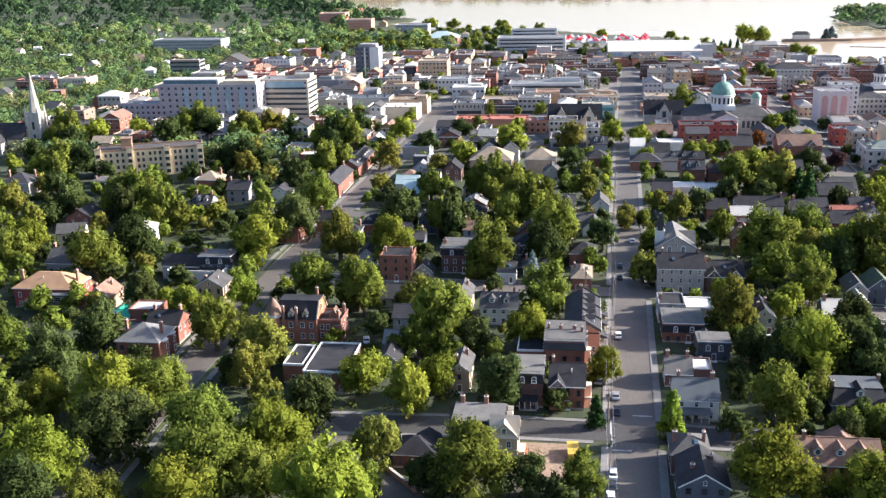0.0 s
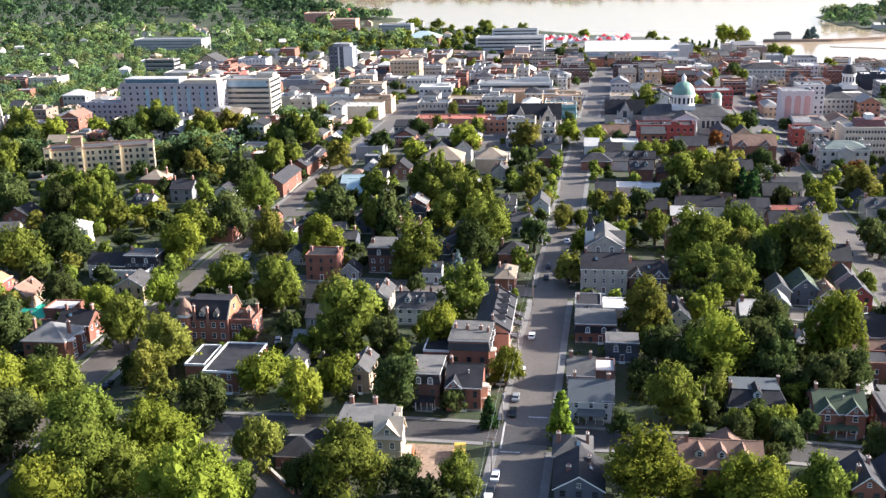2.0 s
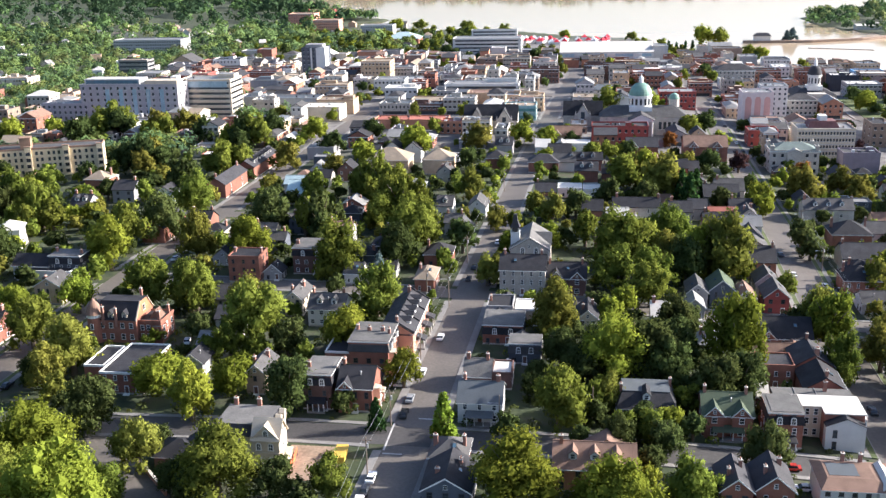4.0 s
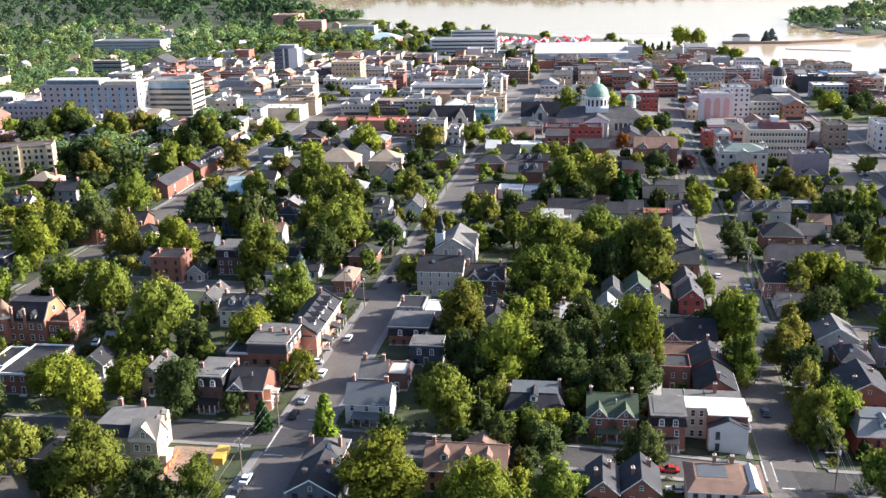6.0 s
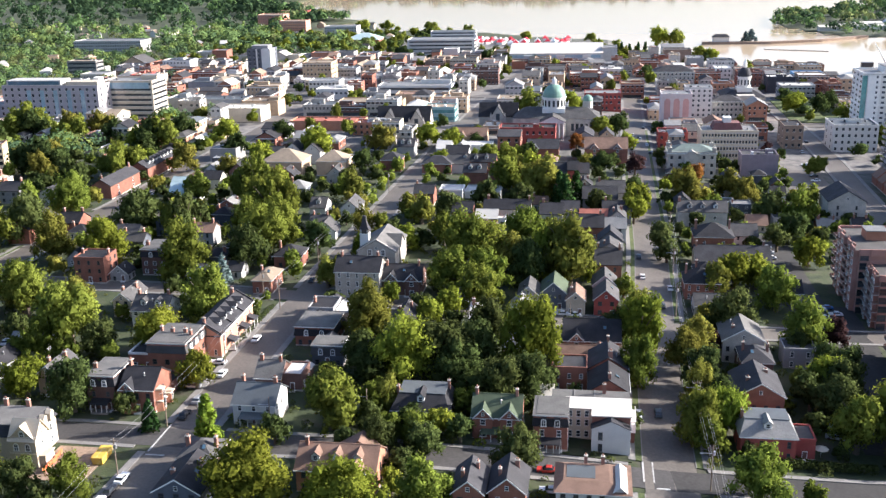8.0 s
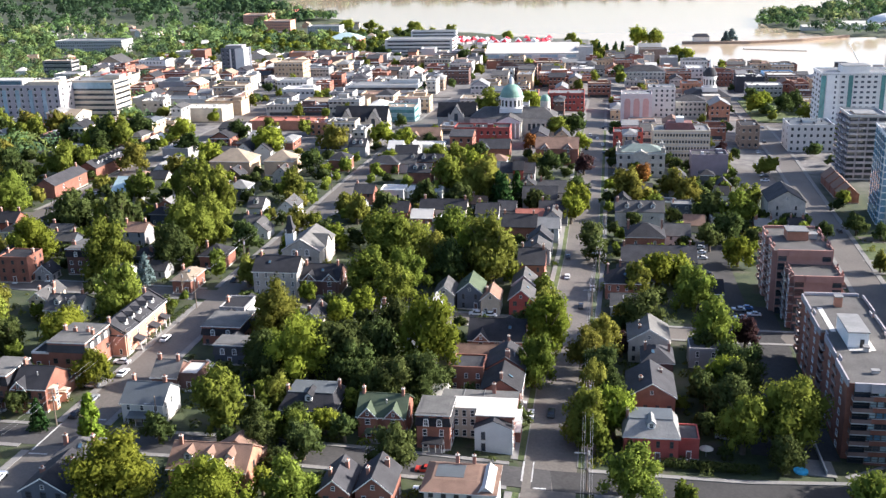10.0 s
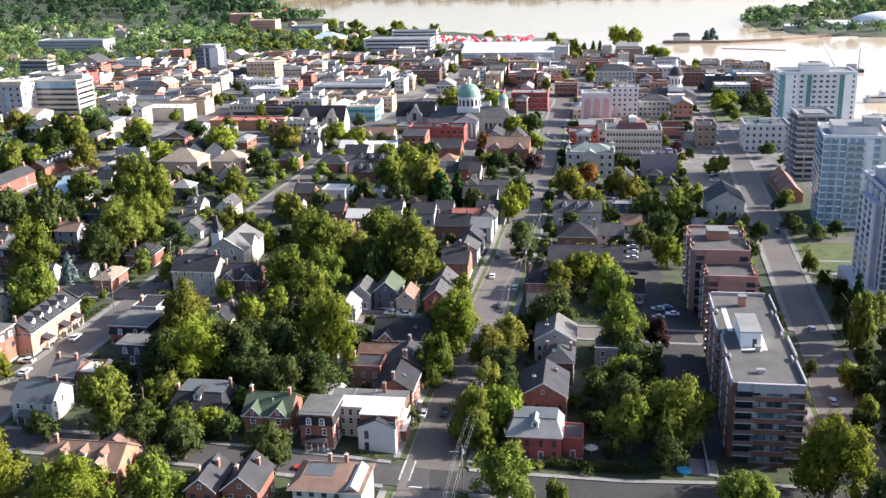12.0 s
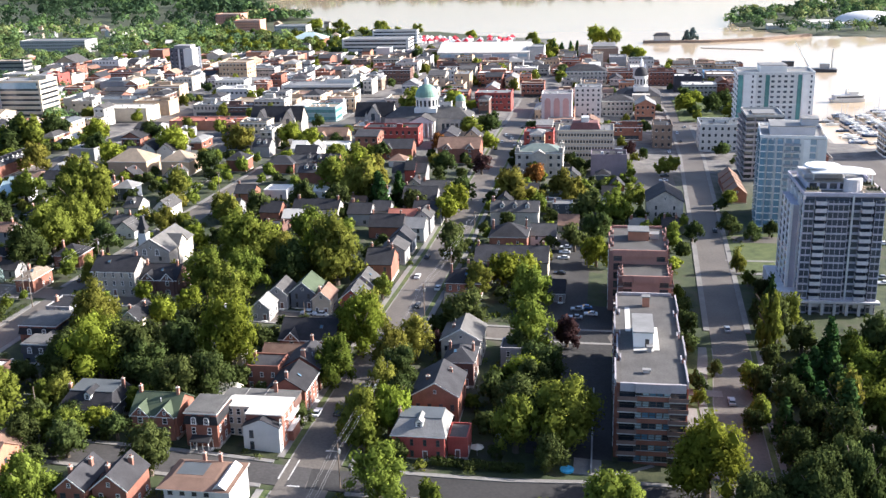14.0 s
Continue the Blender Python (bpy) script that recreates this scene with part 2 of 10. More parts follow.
def in_lake(x, y):
    odd = False
    for (ax, ay), (bx, by) in zip(COAST, COAST[1:] + COAST[:1]):
        if (ay > y) != (by > y) and x < ax + (y - ay) * (bx - ax) / (by - ay):
            odd = not odd
    return odd


# ---- ground, water, streets ----
def ground_sheet():
    xs = [-5000, -3500, -2500, -1800, -1400] + list(range(-1100, 900, 14)) + [950, 1050, 1200, 1500, 2000, 2800, 3600, 5000]
    ys = [-1500, -600, -200, 0, 100] + list(range(160, 1800, 14)) + list(range(1800, 2700, 60)) + [3000, 3600, 4300, 5000]
    s = Shape()
    idx = {}
    for j, y in enumerate(ys):
        for i, x in enumerate(xs):
            z = land(x, y)
            if in_lake(x, y):
                z = -17.0
            idx[i, j] = len(s.v)
            s.v.append((x, y, z))
    for j in range(len(ys) - 1):
        for i in range(len(xs) - 1):
            s.f.append((idx[i, j], idx[i + 1, j], idx[i + 1, j + 1], idx[i, j + 1]))
            s.k.append(0)
    m = bpy.data.materials.new("town_ground")
    m.use_nodes = True
    n, l = m.node_tree.nodes, m.node_tree.links
    tc = n.new("ShaderNodeTexCoord")
    sep = n.new("ShaderNodeSeparateXYZ")
    l.new(tc.outputs["Object"], sep.inputs[0])
    ns = [n.new("ShaderNodeTexNoise") for _ in range(3)]
    for q, sc in zip(ns, (0.035, 0.16, 1.4)):
        q.inputs["Scale"].default_value, q.inputs["Detail"].default_value = sc, 5
        l.new(tc.outputs["Object"], q.inputs["Vector"])
    grass = n.new("ShaderNodeValToRGB")
    e = grass.color_ramp.elements
    e[0].position, e[0].color = 0.34, (0.022, 0.033, 0.012, 1)
    e[1].position, e[1].color = 0.7, (0.06, 0.054, 0.038, 1)
    mid = e.new(0.5)
    mid.color = (0.042, 0.056, 0.018, 1)
    l.new(ns[1].outputs["Fac"], grass.inputs[0])
    paved = n.new("ShaderNodeValToRGB")
    e = paved.color_ramp.elements
    e[0].position, e[0].color = 0.35, (0.085, 0.08, 0.078, 1)
    e[1].position, e[1].color = 0.7, (0.2, 0.185, 0.17, 1)
    l.new(ns[1].outputs["Fac"], paved.inputs[0])
    # paved town centre: beyond the residential blocks, short of the western woods
    fy, fx = n.new("ShaderNodeMapRange"), n.new("ShaderNodeMapRange")
    fy.inputs["From Min"].default_value, fy.inputs["From Max"].default_value = 500, 570
    fx.inputs["From Min"].default_value, fx.inputs["From Max"].default_value = -330, -200
    l.new(sep.outputs["Y"], fy.inputs["Value"])
    l.new(sep.outputs["X"], fx.inputs["Value"])
    both = n.new("ShaderNodeMath")
    both.operation = "MULTIPLY"
    l.new(fy.outputs[0], both.inputs[0])
    l.new(fx.outputs[0], both.inputs[1])
    far = n.new("ShaderNodeMapRange")
    far.inputs["From Min"].default_value, far.inputs["From Max"].default_value = 1300, 1210
    l.new(sep.outputs["Y"], far.inputs["Value"])
    both2 = n.new("ShaderNodeMath")
    both2.operation = "MULTIPLY"
    l.new(both.outputs[0], both2.inputs[0])
    l.new(far.outputs[0], both2.inputs[1])
    mix = n.new("ShaderNodeMix")
    mix.data_type = "RGBA"
    l.new(both2.outputs[0], mix.inputs[0])
    l.new(grass.outputs[0], mix.inputs[6])
    l.new(paved.outputs[0], mix.inputs[7])
    bs = n["Principled BSDF"]
    bs.inputs["Roughness"].default_value = 0.95
    l.new(mix.outputs[2], bs.inputs["Base Color"])
    bp = n.new("ShaderNodeBump")
    bp.inputs["Strength"].default_value, bp.inputs["Distance"].default_value = 0.5, 0.25
    l.new(ns[2].outputs["Fac"], bp.inputs["Height"])
    l.new(bp.outputs[0], bs.inputs["Normal"])
    tagged(part("ground", s, m), "town ground of grass, yards and paved lots", "ground", kind="structure")


ground_sheet()

water_mat = bpy.data.materials.new("lake_water")
water_mat.use_nodes = True
wmn, wml = water_mat.node_tree.nodes, water_mat.node_tree.links
wb = wmn["Principled BSDF"]
# Cream base colour stands in for sky glare on the lake
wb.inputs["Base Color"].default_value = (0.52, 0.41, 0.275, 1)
wb.inputs["Roughness"].default_value = 0.08
wb.inputs["IOR"].default_value = 1.25
wtc, wno, wbp = wmn.new("ShaderNodeTexCoord"), wmn.new("ShaderNodeTexNoise"), wmn.new("ShaderNodeBump")
wno.inputs["Scale"].default_value, wno.inputs["Detail"].default_value = 0.25, 6
wml.new(wtc.outputs["Object"], wno.inputs["Vector"])
wbp.inputs["Strength"].default_value, wbp.inputs["Distance"].default_value = 0.06, 0.1
wml.new(wno.outputs["Fac"], wbp.inputs["Height"])
wml.new(wbp.outputs[0], wb.inputs["Normal"])
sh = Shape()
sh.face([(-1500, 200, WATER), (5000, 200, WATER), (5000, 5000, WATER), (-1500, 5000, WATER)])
tagged(part("water", sh, water_mat), "lake water beyond the town with pale glare in its colour", "lake", kind="structure")


def strip(name, line, off0, off1, z0, z1, material, label, category, kind="structure", parent=None):
    """A band of street along a line of points, between two offsets to its right, with its own thickness."""
    pts = []
    for (ax, ay), (bx, by) in zip(line, line[1:]):
        k = max(1, int(math.hypot(bx - ax, by - ay) / 14))
        pts += [(ax + (bx - ax) * q / k, ay + (by - ay) * q / k) for q in range(k)]
    pts.append(line[-1])
    s = Shape()
    rows = []
    for i, (x, y) in enumerate(pts):
        (px, py), (qx, qy) = pts[max(0, i - 1)], pts[min(len(pts) - 1, i + 1)]
        dx, dy = qx - px, qy - py
        d = math.hypot(dx, dy)
        nx, ny = dy / d, -dx / d
        lift = max(0.25 * step(520, 600, y), 0.1 * step(20, 60, x))
        za, zb = land(x + nx * off0, y + ny * off0) + lift, land(x + nx * off1, y + ny * off1) + lift
        rows.append([(x + nx * off0, y + ny * off0, za + z0), (x + nx * off0, y + ny * off0, za + z1), (x + nx * off1, y + ny * off1, zb + z1), (x + nx * off1, y + ny * off1, zb + z0)])
    for a, b in zip(rows, rows[1:]):
        s.face([a[1], a[2], b[2], b[1]])
        s.face([a[0], a[1], b[1], b[0]])
        s.face([a[2], a[3], b[3], b[2]])
    s.face(rows[0][::-1])
    s.face(rows[-1])
    ob = part(name, s, material, parent)
    if parent is None:
        tagged(ob, label, category, kind=kind)
    return ob


STREET_A = [(3.7, 20), (7, 120), (10.2, 216), (11.7, 275), (14.5, 362), (17.5, 459), (22.7, 583), (25.7, 668), (33.7, 830), (40, 960)]
STREET_B = [(-108.7, 20), (-108, 120), (-107.2, 242), (-106.5, 345), (-102.3, 443), (-98, 591), (-96.4, 726), (-94, 860)]
STREET_C = [(119.8, 19.9), (120.2, 125.0), (120.6, 232.3), (121.4, 292.4), (124.6, 385.9), (126.6, 558.8), (128.6, 704.7), (131.4, 834.6)]
STREET_D = [(214.4, 18.9), (216.4, 130.3), (219.1, 279.7), (222.0, 309.9), (226.4, 429.7), (231.8, 593.1), (231.8, 742.5), (222.0, 880.0)]
CROSS_1 = [(-64.0, 216.5), (-17.0, 218.0), (32.0, 216.7), (96.0, 218.8), (121.0, 219.4), (164.5, 224.4), (192.0, 229.6), (235.5, 232.1)]
CROSS_2 = [(-104.0, 322.0), (0.0, 315.0), (12.0, 314.0), (79.1, 307.5), (123.7, 310.8), (207.4, 323.3)]
CROSS_3 = [(-135, 405), (-103, 405), (-60, 404)]
CROSS_4 = [(-160.0, 640.0), (25.0, 634.0), (127.4, 661.5), (232.5, 694.6), (300.1, 692.7)]
CROSS_5 = [(-160.0, 770.0), (30.0, 762.0), (129.8, 774.9), (230.3, 809.3)]
LANE = [(-66, 217), (-57, 206), (-40, 187), (-22, 165), (-5, 150)]


def gaps(line, crossings, half, lo, hi):
    """Cut a street line into runs between crossings (by y)."""
    def at(y):
        for (ax, ay), (bx, by) in zip(line, line[1:]):
            if ay <= y <= by:
                return (ax + (bx - ax) * (y - ay) / (by - ay), y)
        return line[-1]
    runs, y = [], lo
    for c in crossings + [hi + half]:
        a, b = y, c - half
        if b > a + 4:
            runs.append([at(a)] + [p for p in line if a < p[1] < b] + [at(b)])
        y = c + half
    return runs


for nm, line, crossings, half_w in (("road_1", STREET_A, [217, 314, 405, 634, 762], 5.3), ("road_2", STREET_B, [322, 405, 640], 5.0),
                                   ("road_3", STREET_C, [219.5, 311, 650, 765], 5.8), ("road_4", STREET_D, [233, 325, 700, 815], 5.4)):
    strip(nm, line, -half_w, half_w, -0.2, 0.03, ASPHALT, "worn grey asphalt street with patches", "road")
    for side in (-1, 1):
        for run in gaps(line, crossings, 7.0, 22, 560):
            a, b = (half_w, half_w + 0.25) if side > 0 else (-half_w - 0.25, -half_w)
            strip("kerb", run, a, b, -0.2, 0.16, CONCRETE, "pale concrete kerb beside the street", "kerb")
            a, b = (half_w + 0.25, half_w + 1.7) if side > 0 else (-half_w - 1.7, -half_w - 0.25)
            lawned = run[0][1] < 330 and nm != "road_1"
            if lawned:
                strip("verge", run, a, b, -0.2, 0.12, LAWN, "narrow grass verge between kerb and pavement", "verge")
            k = 1.7 if lawned else 0.25
            a, b = (half_w + k, half_w + k + 1.6) if side > 0 else (-half_w - k - 1.6, -half_w - k)
            strip("pavement", run, a, b, -0.2, 0.15, CONCRETE, "pale concrete pavement along the street", "pavement")
for nm, line, half_w in (("road_6", CROSS_2, 4.2), ("road_7", CROSS_3, 4.2), ("road_8", CROSS_4, 6.0), ("road_9", CROSS_5, 6.0), ("road_10", LANE, 4.0)):
    strip(nm, line, -half_w, half_w, -0.2, 0.04 if nm != "road_10" else 0.05, ASPHALT, "grey asphalt side street", "road")
strip("road_5", [p for p in CROSS_1 if p[0] < 125], -4.3, 4.3, -0.2, 0.04, SHADEASPHALT, "grey asphalt side street", "road")
# The eastern stretch takes the dark asphalt in place of deep shade
strip("road_11", [p for p in CROSS_1 if p[0] > 120], -4.3, 4.3, -0.2, 0.04, LOTASPHALT, "asphalt side street with deep shade in its colour", "road")


def side_walks(line, half_w, breaks):
    """Pavements on both sides of a cross street, open where the main streets pass."""
    xs = [line[0][0]] + breaks + [line[-1][0]]
    def at(x):
        for (ax, ay), (bx, by) in zip(line, line[1:]):
            if ax <= x <= bx:
                return (x, ay + (by - ay) * (x - ax) / (bx - ax))
        return line[-1]
    for a, b in zip(xs, xs[1:]):
        a0, b0 = a + (9 if a in breaks else 0), b - (9 if b in breaks else 0)
        if b0 - a0 < 5:
            continue
        run = [at(a0)] + [p for p in line if a0 < p[0] < b0] + [at(b0)]
        for o in (half_w, -half_w - 1.9):
            strip("pavement", run, o + 0.2, o + 1.6, -0.2, 0.15, CONCRETE, "pale concrete pavement along the side street", "pavement")


side_walks(CROSS_1, 4.3, [10.2, 120.5, 217.6])
side_walks(CROSS_2, 4.2, [12.6, 122.4])


def flat_patch(name, x0, y0, x1, y1, material, label, category, lift=0.03):
    s = Shape()
    nx, ny = max(1, int((x1 - x0) / 7)), max(1, int((y1 - y0) / 7))
    lift += max(0.25 * step(520, 600, y0), 0.1 * step(20, 60, x0))
    grid = [[(x0 + (x1 - x0) * i / nx, y0 + (y1 - y0) * j / ny) for i in range(nx + 1)] for j in range(ny + 1)]
    for j in range(ny):
        for i in range(nx):
            s.face([(a, b, land(a, b) + lift) for a, b in (grid[j][i], grid[j][i + 1], grid[j + 1][i + 1], grid[j + 1][i])])
    rim = grid[0] + [r[-1] for r in grid[1:]] + grid[-1][-2::-1] + [r[0] for r in grid[-2:0:-1]]
    for (a, b), (c, d) in zip(rim, rim[1:] + rim[:1]):
        s.face([(a, b, land(a, b) - 0.3), (c, d, land(c, d) - 0.3), (c, d, land(c, d) + lift), (a, b, land(a, b) + lift)])
    return tagged(part(name, s, material), label, category, kind="structure")


# ---- windows, doors and other repeated pieces share their meshes ----
CACHE = {}


def window_mesh(w, h, glass, trim):
    key = ("w", round(w, 1), round(h, 1), glass.name, trim.name)
    if key not in CACHE:
        s = Shape()
        t = 0.1 if w > 0.8 else 0.07
        s.box(-w / 2, -0.09, -h / 2, -w / 2 + t, 0.03, h / 2, 0)
        s.box(w / 2 - t, -0.09, -h / 2, w / 2, 0.03, h / 2, 0)
        s.box(-w / 2 + t, -0.09, h / 2 - t, w / 2 - t, 0.03, h / 2, 0)
        s.box(-w / 2 - 0.06, -0.14, -h / 2 - 0.02, w / 2 + 0.06, 0.03, -h / 2 + t, 0)
        s.box(-w / 2 + t, -0.07, -0.04, w / 2 - t, 0.0, 0.04, 0)
        s.face([(-w / 2 + t, -0.03, -h / 2 + t), (w / 2 - t, -0.03, -h / 2 + t), (w / 2 - t, -0.03, h / 2 - t), (-w / 2 + t, -0.03, h / 2 - t)], 1)
        CACHE[key] = s.mesh("window", [trim, glass])
    return CACHE[key]


def arch_window_mesh():
    """A white-framed sash window under a round arch."""
    if "arch" not in CACHE:
        s = Shape()
        s.box(-0.62, -0.12, -0.75, -0.42, 0.03, 0.35, 0)
        s.box(0.42, -0.12, -0.75, 0.62, 0.03, 0.35, 0)
        s.box(-0.7, -0.16, -0.9, 0.7, 0.03, -0.75, 0)
        s.box(-0.42, -0.07, -0.1, 0.42, 0, -0.02, 0)
        s.box(-0.04, -0.07, -0.75, 0.04, 0, 0.7, 0)
        for q in range(8):
            a, c = q * math.pi / 8, (q + 1) * math.pi / 8
            ring = [(math.cos(a) * 0.42, 0.35 + math.sin(a) * 0.42), (math.cos(a) * 0.62, 0.35 + math.sin(a) * 0.62), (math.cos(c) * 0.62, 0.35 + math.sin(c) * 0.62), (math.cos(c) * 0.42, 0.35 + math.sin(c) * 0.42)]
            s.hull([(x, 0.03, z) for x, z in ring], [(x, -0.12, z) for x, z in ring], 0)
        s.face([(-0.42, -0.03, -0.75), (0.42, -0.03, -0.75)] + [(math.cos(q * math.pi / 8) * 0.42, -0.03, 0.35 + math.sin(q * math.pi / 8) * 0.42) for q in range(9)], 1)
        CACHE["arch"] = s.mesh("window", [TRIM, GLASS])
    return CACHE["arch"]


def pane_mesh(w, h, glass):
    """A plain glazed opening for walls farther off."""
    key = ("p", round(w, 1), round(h, 1), glass.name)
    if key not in CACHE:
        s = Shape()
        s.box(-w / 2, -0.05, -h / 2, w / 2, 0.05, h / 2, 1)
        s.box(-w / 2 - 0.1, -0.14, -h / 2 - 0.15, w / 2 + 0.1, 0.05, -h / 2, 0)
        CACHE[key] = s.mesh("window", [TRIM, glass])
    return CACHE[key]


def door_mesh():
    if "door" not in CACHE:
        s = Shape()
        s.box(-0.6, -0.1, 0, -0.47, 0.03, 2.3, 0)
        s.box(0.47, -0.1, 0, 0.6, 0.03, 2.3, 0)
        s.box(-0.47, -0.1, 2.1, 0.47, 0.03, 2.3, 0)
        s.box(-0.47, -0.05, 0, 0.47, 0.03, 2.1, 1)
        s.box(-0.8, -1.1, -0.02, 0.8, -0.1, 0.3, 0)
        CACHE["door"] = s.mesh("door", [TRIM, WALL["dkbrick"][0]])
    return CACHE["door"]


def chimney_mesh(k):
    key = ("chim", k)
    if key not in CACHE:
        s = Shape()
        w = 0.24 + 0.11 * k
        s.box(-w, -0.32, -2.0, w, 0.32, 1.6, 0)
        s.box(-w - 0.07, -0.39, 1.6, w + 0.07, 0.39, 1.76, 1)
        for q in range(k):
            x = (q - (k - 1) / 2) * 0.3
            s.hull(s.ring(x, 0, 1.76, 0.14, 8), s.ring(x, 0, 2.2, 0.11, 8), 0)
        CACHE[key] = s.mesh("chimney", [CHIM, WALL["stone"][0]])
    return CACHE[key]


def face_pose(side, w, d, u, z):
    """A place on one wall of a box: u along it from its middle; front is -y."""
    if side == "f":
        return pose(u, 0, z)
    if side == "r":
        return pose(w / 2, d / 2 + u, z, 0, 0, 90)
    if side == "b":
        return pose(-u, d, z, 0, 0, 180)
    return pose(-w / 2, d / 2 - u, z, 0, 0, -90)


def slab_gable(s, x0, x1, half, z, rise, th=0.22, over=0.45, k=0, along="x", cy=0.0):
    """A pitched roof of two slabs with thickness; ridge along x (or y) at cross position cy."""
    e = over
    zz = z - e * rise / half
    prof = [(-half - e, zz), (0, z + rise), (half + e, zz), (half + e, zz - th), (0, z + rise - th), (-half - e, zz - th)]
    a, b = x0 - 0.35, x1 + 0.35
    if along == "x":
        low, high = [(a, cy + p, q) for p, q in prof], [(b, cy + p, q) for p, q in prof]
    else:
        low, high = [(cy + p, b, q) for p, q in prof], [(cy + p, a, q) for p, q in prof]
    s.f_start = len(s.f)
    i = len(s.v)
    s.v += low + high
    for j in range(6):
        s.f.append((i + j, i + 6 + j, i + 6 + (j + 1) % 6, i + (j + 1) % 6))
        s.k.append(k)
    for base, turn in ((i, 1), (i + 6, -1)):
        for q in ((0, 1, 4, 5), (1, 2, 3, 4)):
            qq = q if turn > 0 else q[::-1]
            s.f.append(tuple(base + j for j in qq))
            s.k.append(k)


def parapet(parent, w, d, h, up, material, name="parapet"):
    """One low wall round a flat roof, as a single closed ring."""
    s = Shape()
    o = [(-w / 2 - 0.05, -0.05), (w / 2 + 0.05, -0.05), (w / 2 + 0.05, d + 0.05), (-w / 2 - 0.05, d + 0.05)]
    i = [(-w / 2 + 0.27, 0.27), (w / 2 - 0.27, 0.27), (w / 2 - 0.27, d - 0.27), (-w / 2 + 0.27, d - 0.27)]
    s.v = [(*p, h - 0.1) for p in o] + [(*p, h + up) for p in o] + [(*p, h + up) for p in i] + [(*p, h - 0.1) for p in i]
    for q in range(4):
        n = (q + 1) % 4
        s.f += [(q, n, 4 + n, 4 + q), (4 + q, 4 + n, 8 + n, 8 + q), (8 + q, 8 + n, 12 + n, 12 + q)]
        s.k += [0, 0, 0]
    return part(name, s, material, parent)


def house(x, y, w, d, h, roof, wall, tiles, extra="", turn=0.0, near=True, group="houses"):
    """A house with its front wall's middle at (x, y), facing -y; roofs: gx, gy (gable, ridge along x or y), hip, man, flat."""
    rnd = random.Random(int(x * 31 + y * 17))
    wm, wword = WALL[wall]
    rm, rword = ROOF[tiles]
    kinds = {"gx": "gabled", "gy": "front-gabled", "hip": "hipped", "man": "mansard", "flat": "flat", "deck": "flat-topped"}
    storeys = max(1, round(h / 2.9))
    count = {1: "one-storey", 2: "two-storey", 3: "three-storey"}.get(storeys, "tall")
    hs = thing("house", pose(x, y, land(x, y), 0, 0, turn), f"{count} {wword} house with a {kinds[roof]} {rword} roof", "house", group)
    s = Shape()
    s.box(-w / 2, 0, -1.8, w / 2, d, h)
    pitch = 0.62 if roof in ("gx", "gy") else 0.5
    if roof == "gx":
        rise = d / 2 * pitch
        for sx in (-w / 2, w / 2):
            pts = [(sx, 0, h), (sx, d, h), (sx, d / 2, h + rise)]
            s.face(pts if sx > 0 else pts[::-1])
    if roof == "gy":
        rise = w / 2 * (0.85 if w < 9 else 0.6)
        s.face([(-w / 2, 0, h), (w / 2, 0, h), (0, 0, h + rise)])
        s.face([(w / 2, d, h), (-w / 2, d, h), (0, d, h + rise)])
    s.box(-w / 2 - 0.06, -0.06, -1.8, w / 2 + 0.06, d + 0.06, 0.45, 1)
    part("wall", s, [wm, WALL["stone"][0]], hs)
    r = Shape()
    if roof == "gx":
        slab_gable(r, -w / 2, w / 2, d / 2, h + 0.14, rise, cy=d / 2)
        r.box(-w / 2 - 0.35, d / 2 - 0.1, h + rise + 0.1, w / 2 + 0.35, d / 2 + 0.1, h + rise + 0.22, 0)
    elif roof == "gy":
        slab_gable(r, 0, d, w / 2, h + 0.14, rise, along="y")
    elif roof == "hip":
        o = 0.5
        low = [(-w / 2 - o, -o, h), (w / 2 + o, -o, h), (w / 2 + o, d + o, h), (-w / 2 - o, d + o, h)]
        mid = [(p[0], p[1], h + 0.2) for p in low]
        r.hull(low, mid, 1)
        k = min(w, d) / 2
        rise = k * 0.62
        ix, iy = max(0.4, w / 2 - k), max(0.4, d / 2 - k)
        top = [(-ix, d / 2 - iy, h + 0.2 + rise), (ix, d / 2 - iy, h + 0.2 + rise), (ix, d / 2 + iy, h + 0.2 + rise), (-ix, d / 2 + iy, h + 0.2 + rise)]
        r.hull(mid, top, 0)
    elif roof == "deck":
        # steep slopes up to a flat deck
        o = 0.45
        low = [(-w / 2 - o, -o, h), (w / 2 + o, -o, h), (w / 2 + o, d + o, h), (-w / 2 - o, d + o, h)]
        mid = [(p[0], p[1], h + 0.2) for p in low]
        r.hull(low, mid, 1)
        rise = 2.7
        ix, y0, y1 = w / 2 - 1.2, 3.9, d - 1.6
        top = [(-ix, y0, h + 0.2 + rise), (ix, y0, h + 0.2 + rise), (ix, y1, h + 0.2 + rise), (-ix, y1, h + 0.2 + rise)]
        r.hull(mid, top, 0)
        r.hull([(q[0] * 1.03, q[1] + (-0.15 if q[1] < d / 2 else 0.15), q[2] - 0.05) for q in top], [(q[0] * 1.03, q[1] + (-0.15 if q[1] < d / 2 else 0.15), q[2] + 0.12) for q in top], 3)
    elif roof == "man":
        z0, z1 = h - 2.4, h + 0.1
        o, i = 0.4, 0.55
        low = [(-w / 2 - o, -o, z0), (w / 2 + o, -o, z0), (w / 2 + o, d + o, z0), (-w / 2 - o, d + o, z0)]
        up = [(-w / 2 + i * 0.2, i * 0.2, z1), (w / 2 - i * 0.2, i * 0.2, z1), (w / 2 - i * 0.2, d - i * 0.2, z1), (-w / 2 + i * 0.2, d - i * 0.2, z1)]
        r.hull(low, up, 0)
